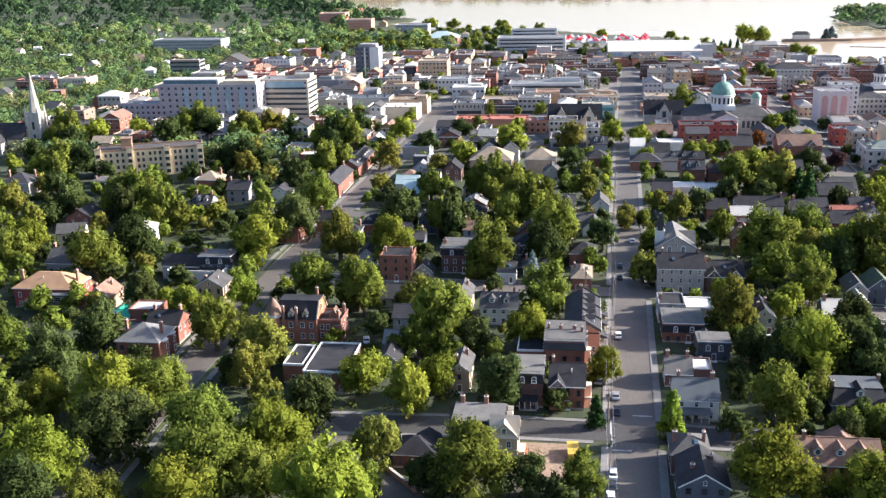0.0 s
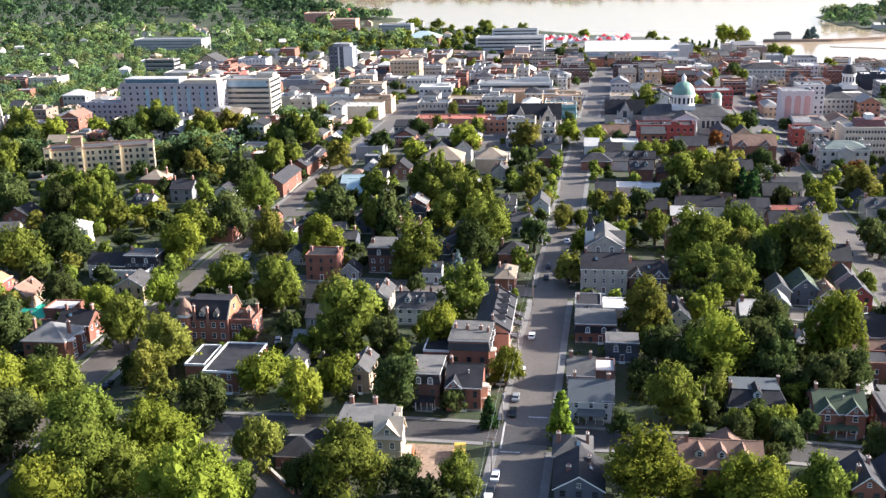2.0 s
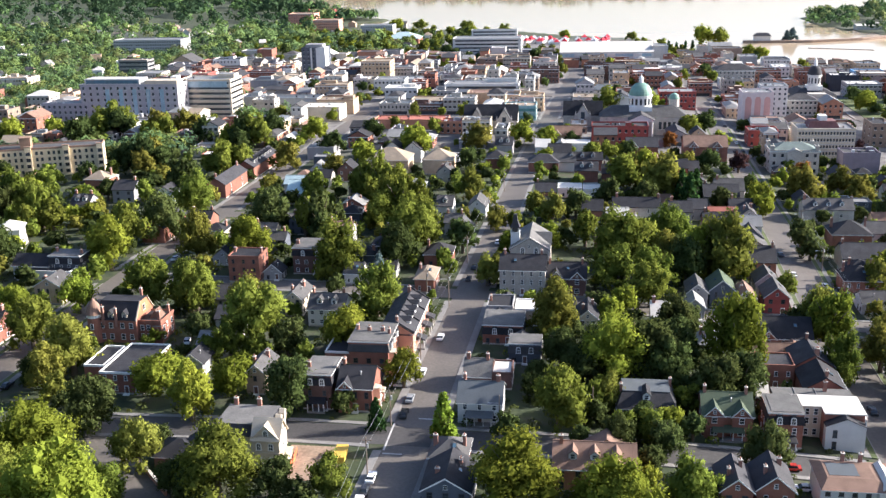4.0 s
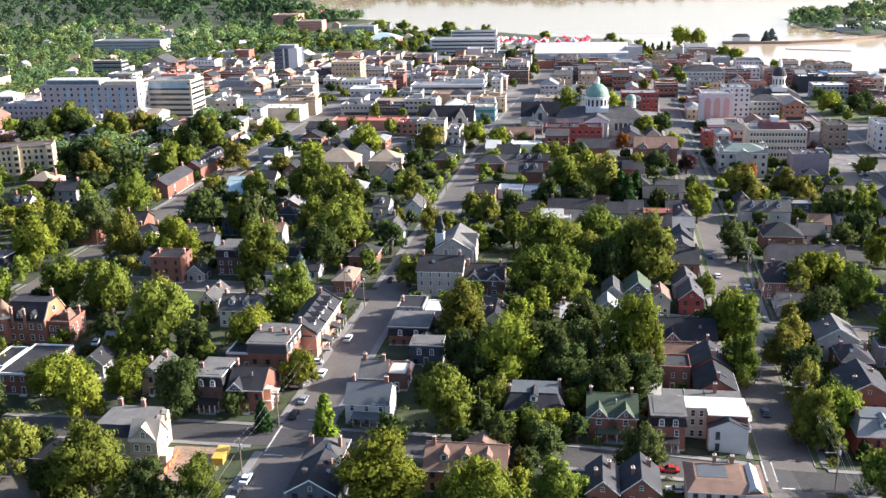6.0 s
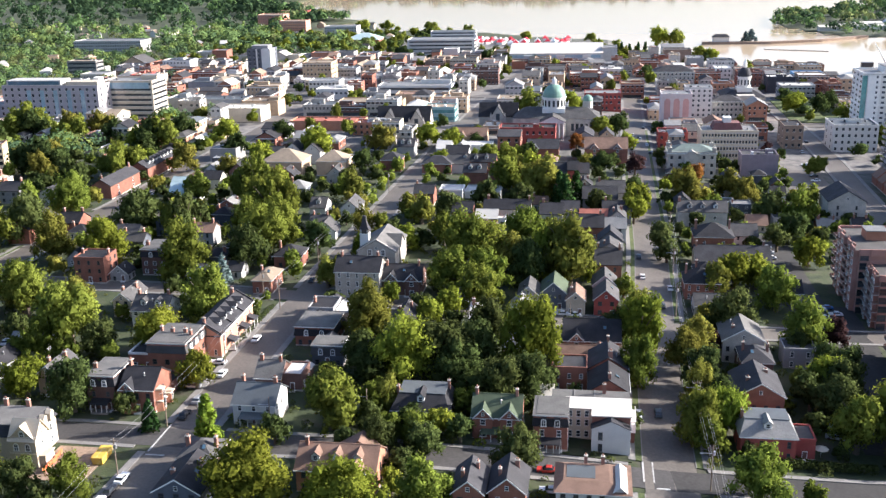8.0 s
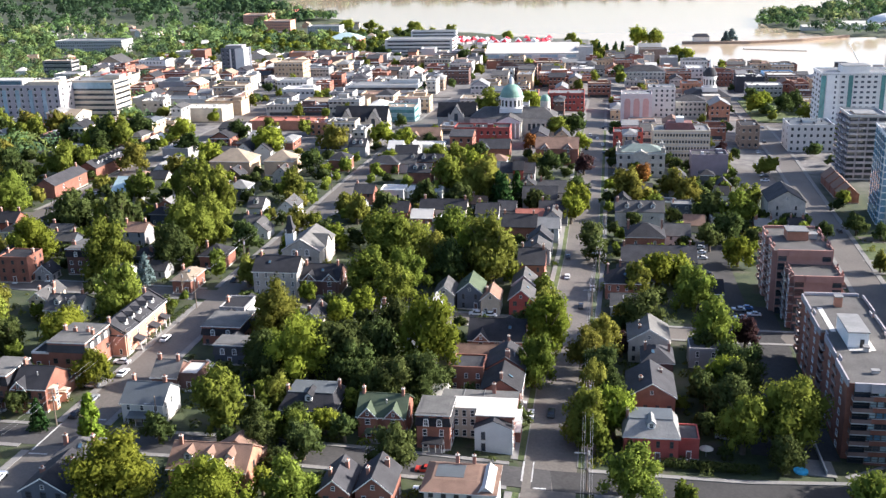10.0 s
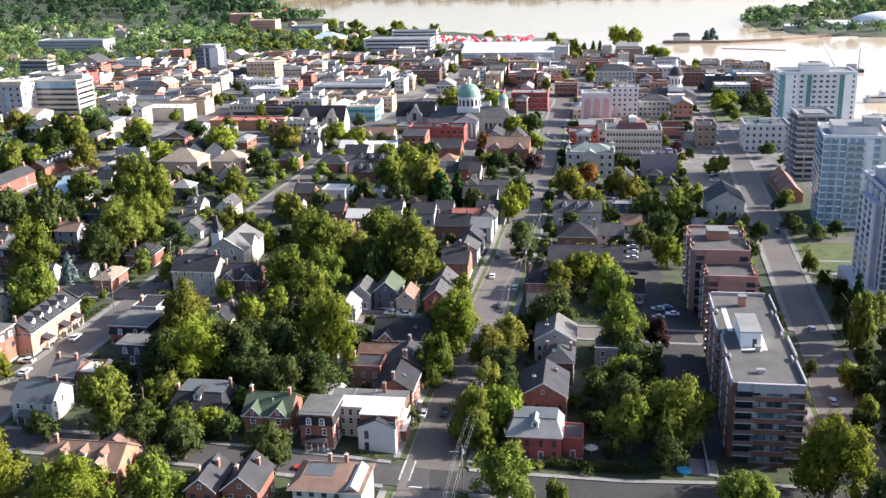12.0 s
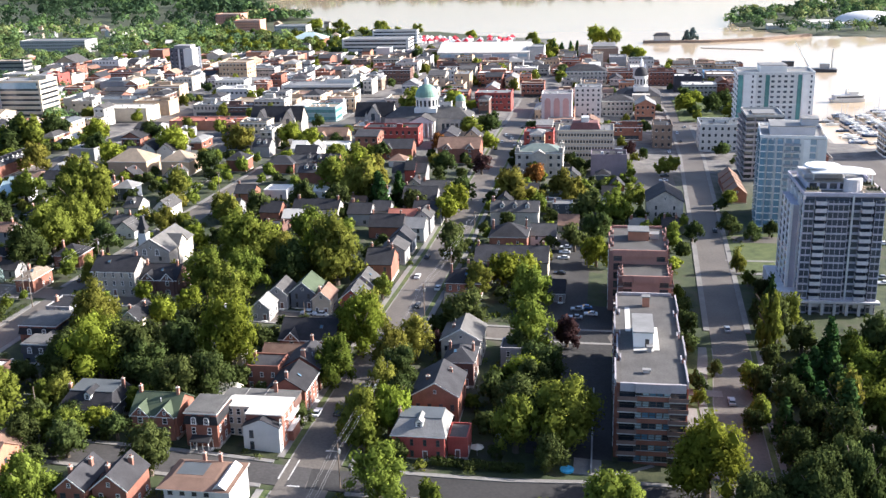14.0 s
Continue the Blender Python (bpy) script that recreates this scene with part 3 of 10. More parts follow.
        r.hull([(-w / 2 - 0.25, -0.25, z1), (w / 2 + 0.25, -0.25, z1), (w / 2 + 0.25, d + 0.25, z1), (-w / 2 - 0.25, d + 0.25, z1)],
               [(-w / 2 - 0.25, -0.25, z1 + 0.25), (w / 2 + 0.25, -0.25, z1 + 0.25), (w / 2 + 0.25, d + 0.25, z1 + 0.25), (-w / 2 - 0.25, d + 0.25, z1 + 0.25)], 1, 4)
        r.box(-w / 2 + 0.6, 0.6, z1 + 0.25, w / 2 - 0.6, d - 0.6, z1 + 0.34, 4)
    else:
        r.box(-w / 2 + 0.25, 0.25, h - 0.2, w / 2 - 0.25, d - 0.25, h + 0.12, 0)
        pk = 1 if "parapet" in extra or wall in ("white", "cream") else 2
        parapet(hs, w, d, h, 0.5, TRIM if pk == 1 else wm)
    part("roof", r, [rm, TRIM, wm, ROOF["bluegrey"][0], ROOF["felt"][0]], hs)
    if roof in ("gx", "gy") and near:
        # bargeboards along the verges and a gutter under the eaves
        g = Shape()
        if roof == "gy":
            e = 0.45
            zz = h + 0.14 - e * rise / (w / 2)
            for sx in (-1, 1):
                g.hull([(sx * (w / 2 + e), -0.4, zz - 0.32), (sx * (w / 2 + e), -0.36, zz - 0.32), (0, -0.36, h + rise - 0.2), (0, -0.4, h + rise - 0.2)],
                       [(sx * (w / 2 + e), -0.4, zz - 0.02), (sx * (w / 2 + e), -0.36, zz - 0.02), (0, -0.36, h + rise + 0.12), (0, -0.4, h + rise + 0.12)])
        else:
            zz = h + 0.14 - 0.45 * pitch
            g.box(-w / 2 - 0.36, -0.56, zz - 0.3, w / 2 + 0.36, -0.44, zz - 0.08)
        part("fascia", g, TRIM, hs, "white painted fascia board")
    if near and rnd.random() < 0.6 and turn == 0 and d < 13:
        # lower back wing under its own roof
        ww, wd, wz = w * rnd.uniform(0.45, 0.65), rnd.uniform(3.0, 4.6), max(2.6, h * rnd.uniform(0.5, 0.75))
        ux = rnd.choice((-1, 1)) * (w - ww) / 2 * 0.9
        g = Shape()
        g.box(ux - ww / 2, d - 0.1, -0.5, ux + ww / 2, d + wd, wz, 0)
        g.face([(ux + ww / 2, d + wd, wz), (ux - ww / 2, d + wd, wz), (ux, d + wd, wz + ww * 0.3)], 0)
        slab_gable(g, d - 0.05, d + wd, ww / 2, wz + 0.12, ww * 0.3, along="y", cy=ux, k=1, over=0.3, th=0.18)
        part("back_wing", g, [wm, rm], hs, "lower back wing")
    # cross gables on the front
    for word, u in (("fgable", -w * 0.27), ("fgab2", w * 0.27)):
        if word in extra.split(","):
            gw, pr = min(4.2, w * 0.42), 0.7
            g = Shape()
            g.box(u - gw / 2, -pr, -0.3, u + gw / 2, 0.1, h, 0)
            gr = gw / 2 * 1.05
            g.face([(u - gw / 2, -pr, h), (u + gw / 2, -pr, h), (u, -pr, h + gr)], 0)
            dep = min(d / 2, gr / (pitch * 1.0) + 0.5)
            slab_gable(g, -pr, dep, gw / 2, h + 0.14, gr, along="y", cy=u, k=1, over=0.35)
            for sx in (-1, 1):
                e, yy = gw / 2 + 0.35, -pr - 0.42
                zl = h + 0.14 - 0.35 * gr / (gw / 2)
                lo = [(u + sx * e, yy, zl - 0.3), (u + sx * e, yy + 0.05, zl - 0.3), (u, yy + 0.05, h + gr - 0.2), (u, yy, h + gr - 0.2)]
                hi = [(p[0], p[1], p[2] + 0.34) for p in lo]
                g.hull(lo, hi, 2)
            g.box(u - gw / 2 - 0.3, -pr - 0.36, h - 0.25, u + gw / 2 + 0.3, -pr - 0.28, h - 0.1, 2)
            bay = part("front_gable", g, [wm, rm, TRIM], hs)
            part("window", window_mesh(1.2, 1.5, GLASS, TRIM), None, bay, at=pose(u, -pr - 0.02, h - 1.2))
            if h > 5:
                part("window", window_mesh(1.5, 1.6, GLASS, TRIM), None, bay, at=pose(u, -pr - 0.02, h - 4.1))
            part("window", window_mesh(0.7, 0.9, GLASS, TRIM), None, bay, at=pose(u, -pr - 0.02, h + gr * 0.35))
    if "bay" in extra.split(","):
        g = Shape()
        u = w * 0.25
        ring0 = [(u - 1.6, 0.05, -0.3), (u - 0.9, -1.2, -0.3), (u + 0.9, -1.2, -0.3), (u + 1.6, 0.05, -0.3)]
        g.hull(ring0, [(p[0], p[1], h - 0.2) for p in ring0], 0)
        g.hull([(p[0], p[1], h - 0.2) for p in ring0], [(u - 0.3, 0.05, h + 1.3), (u - 0.2, -0.1, h + 1.3), (u + 0.2, -0.1, h + 1.3), (u + 0.3, 0.05, h + 1.3)], 1)
        bay = part("bay", g, [wm, rm], hs)
        for zz in (1.7, 4.6):
            part("window", window_mesh(1.3, 1.6, GLASS, TRIM), None, bay, at=pose(u, -1.22, zz))
    # chimneys, dormers, porch
    top = h + (rise if roof in ("gx", "gy", "hip", "deck") else 0.3)
    if "chim" in extra and y < 480:
        for q in range(rnd.choice((1, 2, 2))):
            if roof == "gx":
                cx, cy, cz = (w / 2 - 0.7) * (1 if q else -1) * rnd.choice((1, 0.9)), d / 2 + rnd.uniform(-0.6, 0.6), top - 0.1
            elif roof == "gy":
                cx, cy, cz = w * 0.22 * (1 if q else -1), d * (0.7 if q else 0.35), top - w * 0.2
            else:
                cx, cy, cz = (w / 2 - 0.8) * (1 if q else -1), d * rnd.uniform(0.35, 0.75), top - (0.8 if roof == "hip" else 0.2)
            part("chimney", chimney_mesh(rnd.choice((1, 2, 2, 3))), None, hs, "brick chimney with clay pots", at=pose(cx, cy, cz, 0, 0, rnd.choice((0, 90))))
    if "dorm" in extra:
        n = 1 if w < 7 or roof == 'deck' else 2 if w < 13 else 3 if w < 20 else 5 if w < 30 else 7
        for q in range(n):
            u = (q - (n - 1) / 2) * w / max(n, 1.6) * 0.8
            g = Shape()
            if roof == "man":
                zb, yf, gw = h - 2.1, -0.55, 1.4
                g.box(u - gw / 2, yf, zb, u + gw / 2, 0.8, h - 0.45, 0)
                g.hull([(u - gw / 2 - 0.12, yf - 0.12, h - 0.45), (u + gw / 2 + 0.12, yf - 0.12, h - 0.45), (u + gw / 2 + 0.12, 0.8, h - 0.45), (u - gw / 2 - 0.12, 0.8, h - 0.45)],
                       [(u - gw / 3, yf - 0.1, h - 0.12), (u + gw / 3, yf - 0.1, h - 0.12), (u + gw / 3, 0.8, h - 0.12), (u - gw / 3, 0.8, h - 0.12)], 1)
                dm = part("dormer", g, [rm, rm], hs)
                part("window", arch_window_mesh(), None, dm, "white arched window", at=pose(u, yf - 0.02, h - 1.35))
            elif roof in ("gx", "hip", "deck"):
                yf = d * 0.16
                zb = h + (yf * pitch if roof == "gx" else yf * 0.85 if roof == "deck" else yf * 0.5) - 0.1
                gw = 1.7
                dep = min(d / 2 - 0.4, yf + 2.6 / pitch * 0.6 + 0.6)
                g.box(u - gw / 2, yf, zb - 0.3, u + gw / 2, dep, zb + 1.5, 0)
                g.face([(u - gw / 2, yf, zb + 1.5), (u + gw / 2, yf, zb + 1.5), (u, yf, zb + 2.2)], 0)
                slab_gable(g, yf, dep + 0.6, gw / 2, zb + 1.55, 0.75, along="y", cy=u, k=1, over=0.25, th=0.14)
                dm = part("dormer", g, [TRIM if wall != "dkbrick" else wm, rm], hs)
                part("window", window_mesh(1.0, 1.2, GLASS, TRIM), None, dm, at=pose(u, yf - 0.02, zb + 0.75))
    if near and roof in ("gx", "gy", "hip") and rnd.random() < 0.7:
        # a skylight or a vent pipe on the slope
        g = Shape()
        sl = pitch if roof == "gx" else rise / (w / 2) if roof == "gy" else 0.62
        ang = math.degrees(math.atan(sl))
        if roof == "gy":
            at = pose(w * 0.24 * rnd.choice((-1, 1)), d * rnd.uniform(0.25, 0.7), h + 0.2 + rise - w * 0.24 * sl)
            at = at @ pose(0, 0, 0, 0, ang if at.translation.x > 0 else -ang, 0)
        else:
            at = pose(w * rnd.uniform(-0.25, 0.25), d * 0.28, h + 0.24 + (d * 0.28) * sl, ang, 0, 0)
        if rnd.random() < 0.5:
            g.box(-0.45, -0.6, -0.1, 0.45, 0.6, 0.14, 0)
            g.box(-0.36, -0.5, 0.14, 0.36, 0.5, 0.17, 1)
            part("skylight", g, [DARKTRIM, BLUEGLASS], hs, "dark-framed skylight", at=at)
        else:
            g.hull(g.ring(0, 0, -0.2, 0.14, 8), g.ring(0, 0, 0.75, 0.14, 8), 0)
            g.hull(g.ring(0, 0, 0.75, 0.24, 8), g.ring(0, 0, 0.95, 0.05, 8), 0)
            part("roof_vent", g, METAL, hs, "small metal roof vent", at=Matrix.Translation(at.translation))
    if "porch" in extra:
        g = Shape()
        g.box(-w * 0.3, -2.2, 0, w * 0.3, 0, 0.5, 0)
        for u in (-0.28, -0.1, 0.1, 0.28):
            g.box(w * u - 0.08, -2.1, 0.5, w * u + 0.08, -1.94, 2.6, 1)
        g.hull([(-w * 0.33, -2.5, 2.6), (w * 0.33, -2.5, 2.6), (w * 0.33, 0.02, 2.6), (-w * 0.33, 0.02, 2.6)],
               [(-w * 0.3, -2.3, 2.8), (w * 0.3, -2.3, 2.8), (w * 0.31, 0.02, 3.4), (-w * 0.31, 0.02, 3.4)], 2)
        part("porch", g, [CONCRETE, TRIM, rm], hs, "white-posted front porch")
    if "sidebay" in extra:
        # two canted bays on the side wall
        for v in (d * 0.28, d * 0.74):
            g = Shape()
            x0 = w / 2
            r0 = [(x0 - 0.05, v - 1.7, -0.3), (x0 + 1.2, v - 1.0, -0.3), (x0 + 1.2, v + 1.0, -0.3), (x0 - 0.05, v + 1.7, -0.3)]
            g.hull(r0, [(a, c, h - 0.5) for a, c, e in r0], 0)
            g.hull([(a + (0.15 if a > x0 else 0), c, h - 0.5) for a, c, e in r0], [(a + (0.15 if a > x0 else 0), c, h - 0.2) for a, c, e in r0], 1)
            bay = part("bay", g, [wm, TRIM], hs, "canted brick bay")
            for z in (1.6, 4.3):
                part("window", window_mesh(1.5, 1.7, GLASS, TRIM), None, bay, at=pose(x0 + 1.22, v, z, 0, 0, 90))
    if "sunporch" in extra:
        # two-storey glazed porch with a flat grey roof
        g = Shape()
        u0, u1 = w * 0.12, w * 0.5 + 0.4
        g.box(u0, -3.0, -0.3, u1, 0.1, 5.4, 0)
        g.box(u0 - 0.3, -3.3, 5.4, u1 + 0.3, 0.2, 5.65, 1)
        g.box(u0 - 0.1, -3.1, 2.6, u1 + 0.1, -2.95, 2.95, 1)
        sp_ = part("sun_porch", g, [WALL["slateblue"][0], ROOF["ltgrey"][0]], hs, "dark two-storey sun porch with a flat roof")
        for z in (1.5, 4.2):
            for q in range(3):
                part("window", window_mesh((u1 - u0) / 3 - 0.2, 1.5, GLASS, TRIM), None, sp_, at=pose(u0 + (q + 0.5) * (u1 - u0) / 3, -3.02, z))
    # windows, storey by storey on the three walls that face the street and the neighbours
    wh = h if roof != "man" else h - 2.6
    levels = max(1, int(wh / 2.7))
    lift = 0.6 if wh > 3 else 0.1
    ww_, wh_ = rnd.choice(((0.9, 1.4), (1.0, 1.7), (1.2, 1.4), (0.8, 1.6)))
    tr_ = TRIM if rnd.random() < 0.6 else DARKTRIM
    for side, length, most in (("f", w, 5), ("r", d, 3), ("l", d, 3)):
        if turn == 0 and ((side == "l" and x < 20) or (side == "r" and x > 160)):
            continue
        if side != "f" and (not near or length < 5):
            continue
        n = min(most if near else 2, max(1, int(length / 2.7)))
        if y > (620 if near else 470):
            break
        for lv in range(levels):
            z = lift + 0.95 + lv * 2.85
            if z + 0.8 > wh:
                continue
            for q in range(n):
                u = (q - (n - 1) / 2) * length / n
                if side == "f" and lv == 0 and q == n // 2 and near:
                    part("door", door_mesh(), None, hs, at=pose(u, -0.02, 0.1))
                    continue
                if side == "f" and any(k in extra for k in ("fgable", "bay")) and abs(u) > w * 0.1 and near and ("fgab2" in extra or (u < 0) == ("fgable" in extra)):
                    continue
                if side != "f" and rnd.random() < 0.4:
                    continue
                part("window", window_mesh(ww_, wh_, GLASS, tr_), None, hs, at=face_pose(side, w, d, u, z) @ pose(0, -0.02, 0))
    if "whitegable" in extra:
        g = Shape()
        g.hull([(-w * 0.36, -0.12, h + 0.3), (w * 0.36, -0.12, h + 0.3), (0.05, -0.12, h + rise * 0.94), (-0.05, -0.12, h + rise * 0.94)], [(-w * 0.36, -0.02, h + 0.3), (w * 0.36, -0.02, h + 0.3), (0.05, -0.02, h + rise * 0.94), (-0.05, -0.02, h + rise * 0.94)])
        part("gable_panel", g, TRIM, hs, "white timber gable panel")
    elif roof == "gy":
        part("window", window_mesh(0.8, 1.0, GLASS, TRIM), None, hs, at=pose(0, -0.02, h + rise * 0.28))
    return hs


def street_porch(parent, x0, v, wide, high):
    """A white canted bay with an open porch, on the wall that faces the street."""
    s = Shape()
    ring0 = [(x0 - 0.05, v - wide / 2, -0.3), (x0 + 1.5, v - wide / 2 + 0.7, -0.3), (x0 + 1.5, v + wide / 2 - 0.7, -0.3), (x0 - 0.05, v + wide / 2, -0.3)]
    s.hull(ring0, [(a, b, high) for a, b, c in ring0], 0)
    s.hull([(a + (0.25 if a > x0 else 0), b, high) for a, b, c in ring0], [(a + (0.25 if a > x0 else 0), b, high + 0.3) for a, b, c in ring0], 1)
    s.box(x0, v - wide / 2 - 0.1, 2.7, x0 + 1.75, v + wide / 2 + 0.1, 2.95, 1)
    bay = part("bay", s, [WALL["orange"][0], WALL["cream"][0]], parent, "orange brick street bay with cream cornices")
    for z in (1.5, 4.4):
        if z + 1 < high:
            part("window", window_mesh(max(0.8, wide - 1.9), 1.7, GLASS, TRIM), None, bay, at=pose(x0 + 1.52, v, z, 0, 0, 90))


HAZEGLASS = mat("pale_blue_glazing", (0.3, 0.4, 0.46), rough=0.12, var=0.2, bump=0.0, spec=0.6)
PEACH = mat("peach_panels", (0.58, 0.33, 0.29), fine=3, var=0.12)


def glaze(s, m, ww, wh):
    """A small window with its sill in a wall far off, as part of that wall."""
    for (x0, y0, z0, x1, y1, z1), k in (((-ww / 2, -0.06, -wh / 2, ww / 2, 0.05, wh / 2), 1), ((-ww / 2 - 0.12, -0.16, -wh / 2 - 0.2, ww / 2 + 0.12, 0.05, -wh / 2), 2)):
        q = Shape()
        q.box(x0, y0, z0, x1, y1, z1, k)
        i = len(s.v)
        s.v += [tuple(m @ Vector(v)) for v in q.v]
        s.f += [tuple(i + j for j in f) for f in q.f]
        s.k += q.k


def glaze_walls(s, x, y, w, d, h, rnd, shop):
    """Rows of windows on the front and on the side that can be seen, a cornice and a shop front."""
    storeys = max(1, int(h / 3.2))
    ph = h / storeys
    ww, wh = rnd.choice(((1.1, 1.7), (1.3, 1.6), (0.9, 1.8), (1.7, 1.5)))
    for side, length in (("f", w), ("r" if x < 70 else "l", d)):
        n = max(1, int(length / rnd.uniform(2.5, 3.4)))
        if side != "f":
            n = max(1, n // 2)
        for lv in range(storeys):
            if shop and lv == 0 and side == "f":
                glaze(s, face_pose(side, w, d, 0, 1.5) @ pose(0, -0.03, 0), w * 0.8, 2.2)
                continue
            for q in range(n):
                if rnd.random() < 0.07:
                    continue
                glaze(s, face_pose(side, w, d, (q - (n - 1) / 2) * length / n, (lv + 0.52) * ph) @ pose(0, -0.03, 0), ww, min(wh, ph * 0.62))
    s.box(-w / 2 - 0.15, -0.2, h - 0.75, w / 2 + 0.15, -0.01, h - 0.35, rnd.choice((0, 2, 2)))


def building(name, x, y, w, d, h, wall, tiles, roof, win, turn=0.0, group="town blocks"):
    """A larger block of the town centre, with its front wall's middle at (x, y)."""
    rnd = random.Random(int(x * 13 + y * 7))
    wm, wword = WALL[wall]
    rm, rword = ROOF[tiles]
    z = land(x, y + d / 2)
    kinds = {"gx": "gabled", "gy": "front-gabled", "hip": "hipped", "flat": "flat"}
    bd = thing(name, pose(x, y, z, 0, 0, turn), f"{wword} {name.replace('_', ' ')} with a {kinds[roof]} {rword} roof", name.split("_")[-1], group)
    s = Shape()
    s.box(-w / 2, 0, -2.5, w / 2, d, h)
    rise = 0
    if roof == "gy":
        rise = w * 0.27
        s.face([(-w / 2, 0, h), (w / 2, 0, h), (0, 0, h + rise)])
        s.face([(w / 2, d, h), (-w / 2, d, h), (0, d, h + rise)])
    if roof == "gx":
        rise = min(d * 0.13, 7)
        s.face([(w / 2, 0, h), (w / 2, d, h), (w / 2, d / 2, h + rise)])
        s.face([(-w / 2, d, h), (-w / 2, 0, h), (-w / 2, d / 2, h + rise)])
    joined = win == "few" or (win == "grid" and y > 640 and name != "office_tower")
    if joined:
        glaze_walls(s, x, y, w, d, h, rnd, name in ("shop", "commercial_block"))
    part("wall", s, [wm, GLASS, TRIM], bd)
    r = Shape()
    if roof == "gy":
        slab_gable(r, 0, d, w / 2, h + 0.2, rise, along="y", th=0.4, over=0.6)
    elif roof == "gx":
        slab_gable(r, -w / 2, w / 2, d / 2, h + 0.2, rise, cy=d / 2, th=0.4, over=0.6)
    elif roof == "hip":
        o, k = 0.5, min(w, d) / 2
        low = [(-w / 2 - o, -o, h), (w / 2 + o, -o, h), (w / 2 + o, d + o, h), (-w / 2 - o, d + o, h)]
        mid = [(p[0], p[1], h + 0.35) for p in low]
        r.hull(low, mid, 1)
        ix, iy = max(0.4, w / 2 - k), max(0.4, d / 2 - k)
        zt = h + 0.35 + k * 0.45
        r.hull(mid, [(-ix, d / 2 - iy, zt), (ix, d / 2 - iy, zt), (ix, d / 2 + iy, zt), (-ix, d / 2 + iy, zt)], 0)
    else:
        r.box(-w / 2 + 0.3, 0.3, h - 0.3, w / 2 - 0.3, d - 0.3, h + 0.1, 0)
        if y < 600:
            parapet(bd, w, d, h, 0.8, wm)
        else:
            r.box(-w / 2 - 0.05, -0.05, h - 0.1, w / 2 + 0.05, 0.3, h + 0.8, 2)
            r.box(-w / 2 - 0.05, d - 0.3, h - 0.1, w / 2 + 0.05, d + 0.05, h + 0.8, 2)
            r.box(-w / 2 - 0.05, 0.3, h - 0.1, -w / 2 + 0.3, d - 0.3, h + 0.8, 2)
            r.box(w / 2 - 0.3, 0.3, h - 0.1, w / 2 + 0.05, d - 0.3, h + 0.8, 2)
    if roof == "flat" and y < 1000:
        # hatches, skylights and vents
        for q in range(rnd.choice((3, 5, 7)) if w > 14 else 3):
            a, c, e = rnd.uniform(0.5, 1.6), rnd.uniform(0.5, 1.8), rnd.uniform(0.4, 1.3)
            u, v = rnd.uniform(-w / 2 + 1.5, w / 2 - 1.5), rnd.uniform(1.5, d - 1.5)
            r.box(u - a / 2, v - c / 2, h + 0.1, u + a / 2, v + c / 2, h + 0.1 + e, rnd.choice((0, 1, 2, 3)))
        if y > 600 and w > 9 and rnd.random() < 0.6:
            # a stair house or a second roof level
            a, c, e = w * rnd.uniform(0.2, 0.5), d * rnd.uniform(0.15, 0.45), rnd.uniform(1.6, 3.0)
            u, v = rnd.uniform(-w / 2 + a / 2 + 0.4, w / 2 - a / 2 - 0.4), rnd.uniform(d * 0.3, d - c - 0.4)
            r.box(u - a / 2, v, h, u + a / 2, v + c, h + e, 2, 0)
    part("roof", r, [rm, TRIM, wm, DARKMETAL], bd)
    if roof == "flat":
        for q in range(rnd.choice((1, 2)) if y < 600 else 0):
            a, b, c = rnd.uniform(1, 3.5), rnd.uniform(1, 3), rnd.uniform(0.8, 2.6)
            u, v = rnd.uniform(-w / 2 + 2.5, w / 2 - 2.5), rnd.uniform(min(2.5, d / 3), max(d - 2.5, d / 2))
            g = Shape()
            g.box(u - a / 2, v - b / 2, h, u + a / 2, v + b / 2, h + c, 0)
            g.box(u - a / 2 - 0.1, v - b / 2 - 0.1, h + c, u + a / 2 + 0.1, v + b / 2 + 0.1, h + c + 0.12, 1)
            part("roof_unit", g, [rnd.choice((METAL, WALL["concrete"][0], wm)), METAL], bd, "grey rooftop plant box")
    storeys = max(1, int(h / 3.3))
    pitch_z = h / storeys
    if win == "bands":
        glass = TEALGLASS if wall == "teal" else GLASS
        for lv in range(storeys):
            zz = (lv + 0.5) * pitch_z + 0.2
            for side, length in (("f", w), ("r", d), ("l", d)):
                part("window_band", pane_mesh(length * 0.93, pitch_z * 0.45, glass), None, bd, at=face_pose(side, w, d, 0, zz) @ pose(0, -0.03, 0))
    elif win == "fine":
        # five rows of small square windows under stone bands
        for lv in range(5):
            zz = (lv + 0.5) * h / 5
            g = Shape()
            g.box(-w / 2 - 0.12, -0.12, zz + 1.0, w / 2 + 0.12, 0.05, zz + 1.35)
            part("string_course", g, WALL["concrete"][0], bd)
            for q in range(18):
                part("window", pane_mesh(0.95, 1.5, GLASS), None, bd, at=pose((q - 8.5) * w / 18.6, -0.03, zz))
    elif win == "grid" and not joined:
        n, m = min(14 if name == "hospital" else 9 if y < 650 else 5, max(2, int(w / 3.4))), min(2, max(1, int(d / 4.5)))
